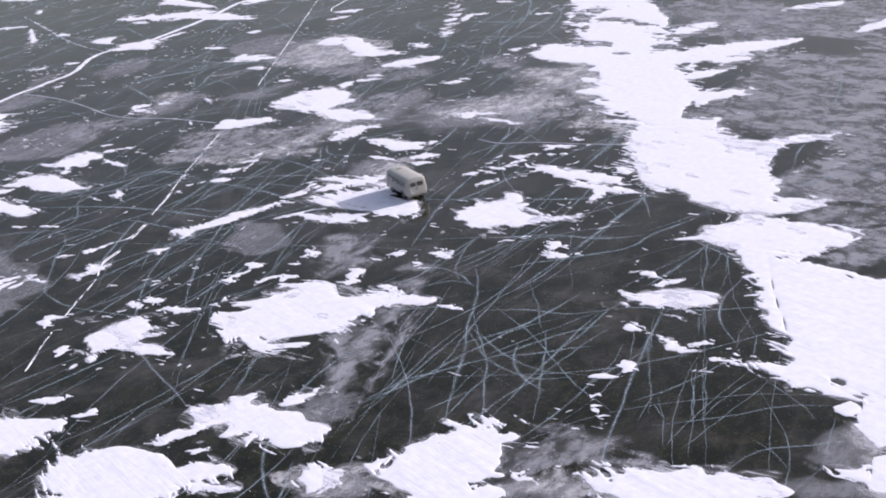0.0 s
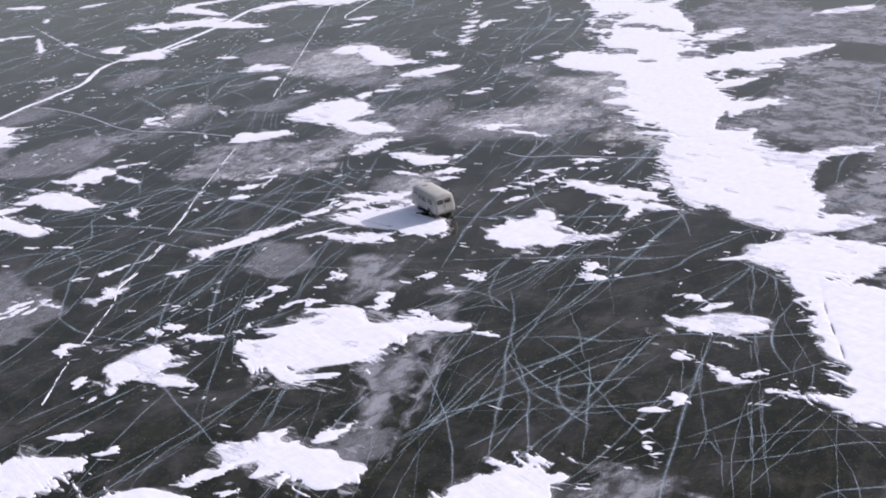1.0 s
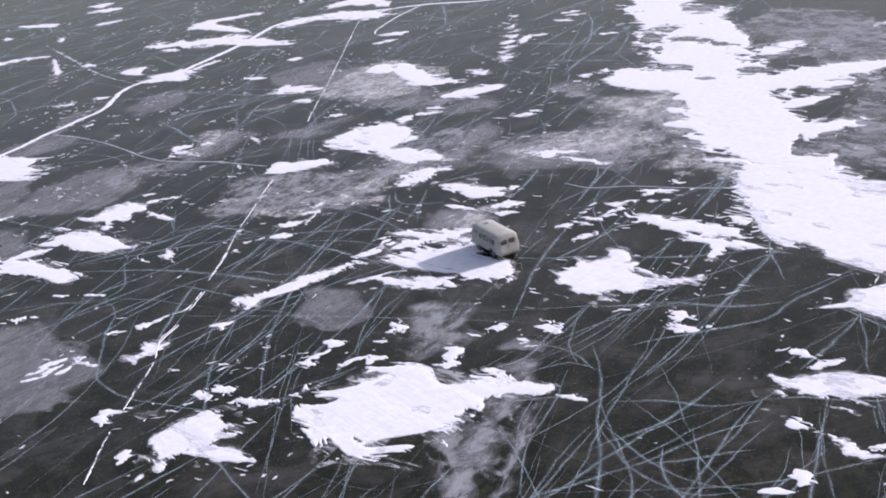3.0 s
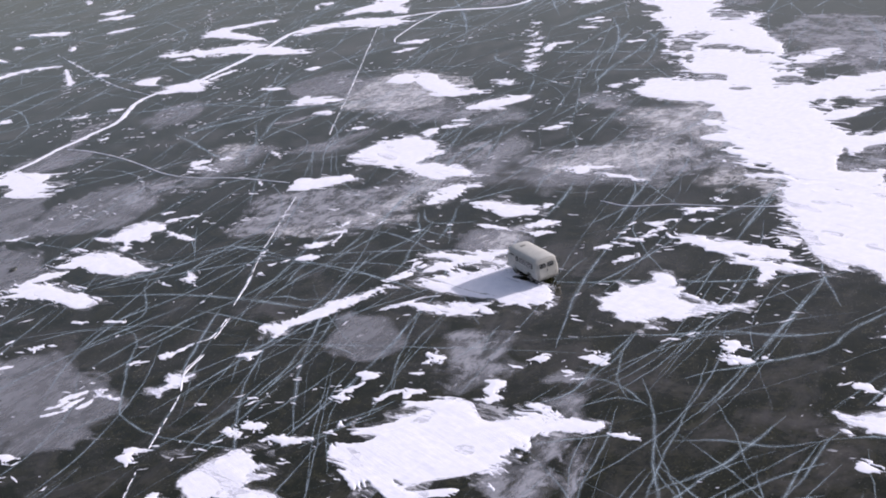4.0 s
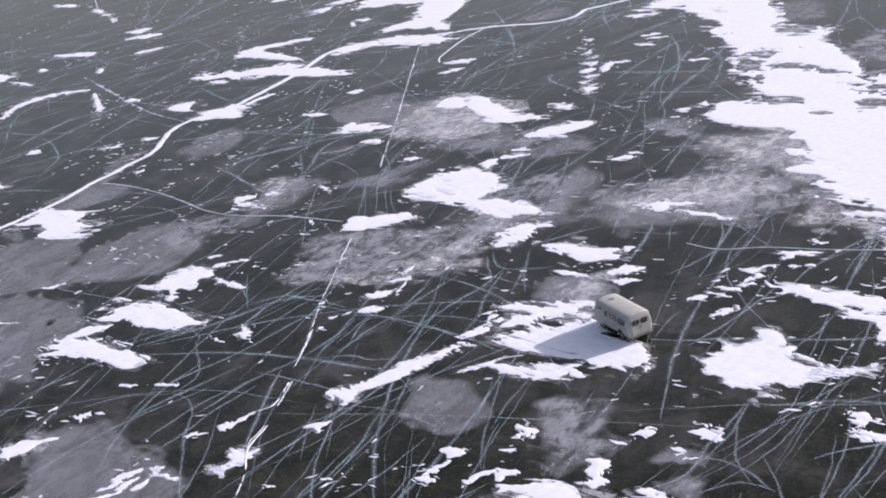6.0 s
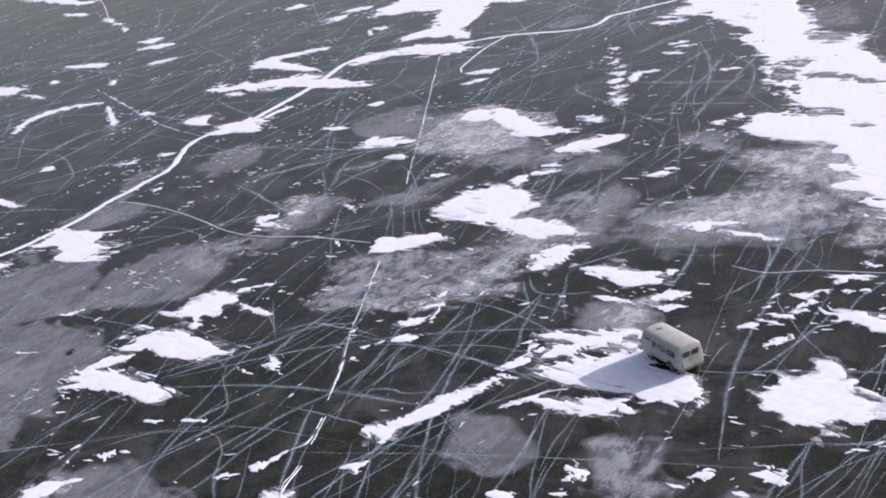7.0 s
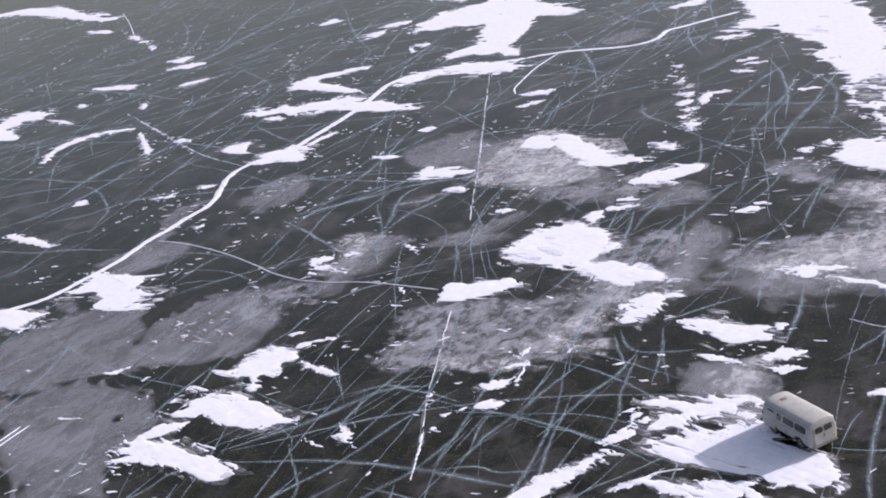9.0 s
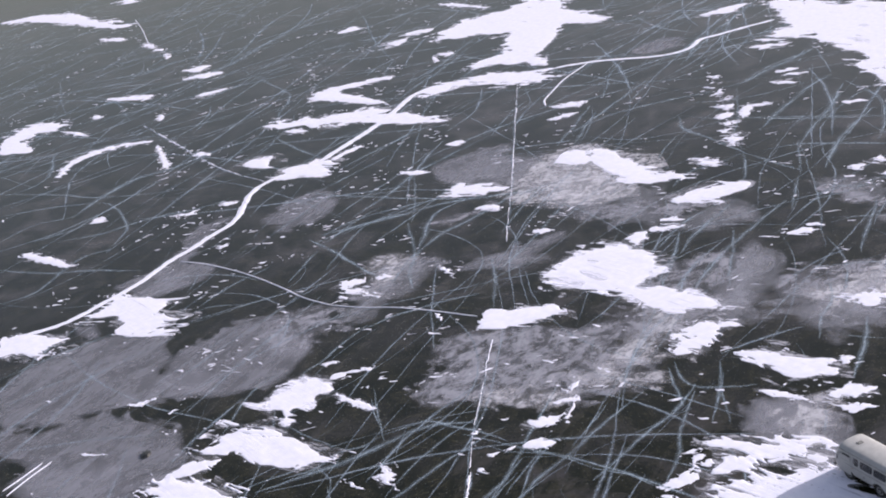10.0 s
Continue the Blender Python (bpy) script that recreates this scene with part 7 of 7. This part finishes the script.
def van():
    root = tagged(new("van"), "old boxy grey-beige minibus standing on bare ice", "van")
    body = part("body", loft(SIDE, True), PAINT, root)
    arches = []
    for x in (-1, 1):
        for y in (-1.15, 1.15):
            cutter = new("cutter", bpy.data.meshes.new("cutter"))
            bm = disc(0.47, 0.62, (x * 0.86, y, 0.42), 32, 0)
            bm.to_mesh(cutter.data), bm.free()
            arches.append(cutter)
    cut_away(body, arches)
    body.data.shade_smooth()
    body.data.set_sharp_from_angle(angle=radians(38))
    roof = part("roof", loft(CROWN, True), ROOF_PAINT, root, "slightly domed roof, a little lighter than the body")
    for x in (-1, 1):
        part("rain_gutter", box((0.035, 3.85, 0.03), (x * 0.885, -0.1, 1.855), 0.008), TRIM, roof)
    part("roof_vent", box((0.34, 0.26, 0.05), (0.0, 1.05, 2.09), 0.02), TRIM, roof, "small dark vent on the roof")
    part("roof_lamp", box((0.22, 0.08, 0.07), (-0.05, -2.02, 2.02), 0.02), DARK, roof)
    part("underbody", box((1.25, 3.9, 0.28), (0, 0, 0.52), 0.03), DARK, root)
    for y in (-1.15, 1.15):
        part("axle", box((1.35, 0.12, 0.12), (0, y, 0.38), 0.04), RUBBER, root)
        for x in (-1, 1):
            wheel = part("wheel", disc(0.385, 0.21, (x * 0.76, y, 0.385), 32, 0.045, 0.24), RUBBER, root)
            part("rim", disc(0.235, 0.16, (x * 0.765, y, 0.385), 24, 0.012, 0.11), STEEL, wheel)
            part("hub_cap", disc(0.085, 0.20, (x * 0.775, y, 0.385), 18, 0.012), STEEL, wheel)
        # mud flaps hang behind the wheels
    for x in (-1, 1):
        part("mud_flap", box((0.24, 0.015, 0.30), (x * 0.76, -1.66, 0.42), 0.004), RUBBER, root)
    # sides
    for x in (-1, 1):
        def on_side(y, z):
            w = np.interp(z, [p[1] for p in SIDE], [p[0] for p in SIDE])
            return (x * w, y, z)
        for y0, y1 in ((-1.72, -0.92), (-0.72, 0.08), (0.28, 0.62)):
            pane("side_window", root, [on_side(y0, 1.30), on_side(y1, 1.30), on_side(y1, 1.68), on_side(y0, 1.68)], (x, 0, 0.13), "dark side window")
        door = part("front_door", box((0.02, 0.95, 1.15), (x * 0.957, 1.30, 1.05), 0.008), PAINT, root, "flat front door with a small window")
        door.data.transform(Matrix.Translation((0, 0, 0)))
        pane("door_window", door, [on_side(0.92, 1.30), on_side(1.55, 1.30), on_side(1.42, 1.66), on_side(0.92, 1.66)], (x, 0, 0.13), "dark door window")
        part("door_handle", box((0.03, 0.14, 0.03), (x * 0.975, 0.98, 1.12), 0.01), STEEL, door)
        part("waist_moulding", box((0.016, 3.3, 0.035), (x * 0.966, -0.3, 1.10), 0.006), TRIM, body)
        mirror = part("mirror", box((0.06, 0.05, 0.27), (x * 1.14, 1.62, 1.42), 0.02), DARK, root, "black wing mirror on a bent arm")
        part("mirror_arm", box((0.26, 0.025, 0.025), (x * 1.02, 1.62, 1.52), 0.008), STEEL, mirror)
        part("marker_lamp", box((0.02, 0.07, 0.05), (x * 0.965, 0.70, 1.00), 0.008), AMBER, body)
        part("filler_cap", disc(0.07, 0.03, (x * 0.955, -0.15, 0.80), 18, 0.008), TRIM, body)
    # rear
    for x in (-1, 1):
        door = part("rear_door", box((0.66, 0.025, 1.16), (x * 0.335, -2.157, 1.17), 0.012, (-5.0, 0, 0)), PAINT, root)
        tail = lambda u, z: (u, -2.172 + 0.092 * (z - 1.17), z)
        a, b = x * 0.09, x * 0.56
        pane("rear_window", door, [tail(a, 1.33), tail(b, 1.33), tail(b, 1.66), tail(a, 1.66)], (0, -1, 0.09), "dark rear door window")
        for z in (0.78, 1.55):
            part("hinge", box((0.05, 0.04, 0.10), (x * 0.68, -2.165 + 0.09 * (z - 1.17), z), 0.01), TRIM, door)
        part("tail_lamp", box((0.10, 0.05, 0.22), (x * 0.80, -2.13, 0.86), 0.015), RED, root, "dark red tail lamp")
        part("tow_eye", box((0.05, 0.10, 0.06), (x * 0.45, -2.24, 0.46), 0.012), DARK, root)
    part("latch", box((0.04, 0.05, 0.18), (0.03, -2.19, 1.10), 0.01), STEEL, root)
    plate = part("number_plate", box((0.40, 0.012, 0.12), (-0.36, -2.186, 0.82), 0.004), WHITE, root)
    part("plain_bar", box((0.30, 0.006, 0.05), (-0.36, -2.194, 0.82), 0.002), DARK, plate)
    part("rear_bumper", box((1.75, 0.11, 0.12), (0, -2.22, 0.50), 0.03), TRIM, root, "narrow grey steel rear bumper")
    # front
    part("front_bumper", box((1.72, 0.12, 0.14), (0, 2.26, 0.52), 0.03), TRIM, root)
    for x in (-1, 1):
        face = lambda u, z: (u, 2.205 - 0.42 * max(0.0, z - 1.15), z)
        pane("windscreen", root, [face(x * 0.05, 1.25), face(x * 0.60, 1.25), face(x * 0.57, 1.72), face(x * 0.05, 1.72)], (0, 1, 0.42), "dark half of a split windscreen")
        lamp = disc(0.11, 0.06, (0, 0, 0), 24, 0.015)
        bmesh.ops.transform(lamp, matrix=pose(x * 0.55, 2.19, 0.92, 0, 0, 90), verts=lamp.verts)
        part("headlamp", lamp, WHITE, root)
    part("grille", box((0.6, 0.03, 0.22), (0, 2.2, 0.90), 0.01), DARK, root)
    root.matrix_world = pose(-2.27, 109.39, 0.0, 0, 0, 24.8) @ Matrix.Diagonal((1.02, 1.02, 0.96, 1.0))
    return root


van()


# ---- hairline cracks and loose flecks, past counting ----
def stray_cracks():
    """Faint fractures, mostly along two bearings, a few across."""
    rng = random.Random(11)
    verts, faces, uvs = [], [], []
    for k in range(640):
        y = rng.uniform(55, 330)
        x = rng.uniform(-35 - y * 0.36, 12 + y * 0.22)
        turn = radians(rng.gauss(64, 13) if rng.random() < 0.7 else rng.gauss(20, 22) if rng.random() < 0.6 else rng.uniform(80, 170))
        span = rng.uniform(6, 34)
        bow = rng.gauss(0, 0.09) * span
        d, side = Vector((math.cos(turn), math.sin(turn))), Vector((-math.sin(turn), math.cos(turn)))
        mid = Vector((x, y))
        line = [mid - d * span / 2, mid - d * span * 0.15 + side * bow, mid + d * span * 0.2 + side * bow * 0.9, mid + d * span / 2]
        band(line, rng.choice((0.09, 0.14, 0.2, 0.32, 0.55)) * np.interp(y, (70, 170), (0.55, 1.0)), 0.05, 0.0095 + 0.0000012 * k, verts, faces, uvs, rng)
    for k in range(520):
        y = rng.uniform(195, 420)
        mid = Vector((rng.uniform(-40 - y * 0.36, 5 + y * 0.2), y))
        turn = radians(rng.gauss(60, 16) if rng.random() < 0.5 else rng.gauss(10, 35))
        span = rng.uniform(15, 60)
        d, side = Vector((math.cos(turn), math.sin(turn))), Vector((-math.sin(turn), math.cos(turn)))
        bow = rng.gauss(0, 0.06) * span
        line = [mid - d * span / 2, mid - d * span * 0.15 + side * bow, mid + d * span * 0.2 + side * bow * 0.8, mid + d * span / 2]
        band(line, rng.uniform(0.25, 0.75), 0.06, 0.0080 + 0.0000012 * k, verts, faces, uvs, rng)
    for k in range(70):
        y = rng.uniform(102, 195)
        mid = Vector((rng.uniform(-30, 0.24 * y), y))
        turn = radians(rng.gauss(62, 14) if rng.random() < 0.6 else rng.gauss(100, 25) if rng.random() < 0.5 else rng.gauss(5, 15))
        span = rng.uniform(8, 38)
        d, side = Vector((math.cos(turn), math.sin(turn))), Vector((-math.sin(turn), math.cos(turn)))
        bow = rng.gauss(0, 0.10) * span
        line = [mid - d * span / 2, mid - d * span * 0.15 + side * bow, mid + d * span * 0.2 + side * bow * 0.8, mid + d * span / 2]
        band(line, rng.uniform(0.12, 0.32), 0.06, 0.0110 + 0.0000012 * k, verts, faces, uvs, rng)
    ob = link("hairline_cracks", verts, faces, HAIR, ice, uvs)
    return tagged(ob, "fine pale hairline cracks through the ice", kind="stuff")


def stray_flecks():
    """Scraps of blown snow, in loose trains."""
    rng = random.Random(23)
    for k in range(480):
        y = rng.uniform(58, 320)
        x = rng.uniform(-35 - y * 0.36, 10 + y * 0.22)
        if y < 95 and x > -12 and k % 4:  # few on the clear ice between the patches
            continue
        run = radians(rng.choice((64, 64, 20, 0, 127)) + rng.gauss(0, 12))
        for m in range(rng.choice((1, 2, 3, 5, 8, 12))):
            along, aside = rng.gauss(0, 2.2), rng.gauss(0, 0.7)
            px, py = x + along * math.cos(run) - aside * math.sin(run), y + along * math.sin(run) + aside * math.cos(run)
            fleck(px, py, rng.uniform(0.1, 0.6) * rng.uniform(0.4, 1.2), rng.uniform(0.03, 0.12), radians(rng.gauss(150, 15) if rng.random() < 0.65 else rng.gauss(20, 22)), rng)
    ob = link("snow_flecks", fleck_verts, fleck_faces, SNOW)
    return tagged(ob, "small scattered flecks of blown snow on ice", "snow", kind="stuff")


stray_cracks()
stray_flecks()


# ---- a lump of dark ice ----
def ice_lump():
    bm = bmesh.new()
    bmesh.ops.create_icosphere(bm, subdivisions=4, radius=1.0)
    for v in bm.verts:
        k = 1.0 + 0.22 * noise.noise(v.co * 2.1) + 0.08 * noise.noise(v.co * 6.0)
        v.co = Vector((v.co.x * 0.34 * k, v.co.y * 0.5 * k, max(-0.02, v.co.z * 0.14 * k)))
    mesh = bpy.data.meshes.new("ice_lump")
    bm.to_mesh(mesh), bm.free()
    mesh.materials.append(DARK_ICE)
    mesh.shade_smooth()
    ob = new("ice_lump", mesh)
    ob.location = (-46.51, 127.97, 0.015)
    return tagged(ob, "small dark lump of ice on grey frosted ice", "ice lump")


DARK_ICE = plain("dark_ice", (0.03, 0.032, 0.03), 0.25, wear=0.25, scale=6.0)
ice_lump()
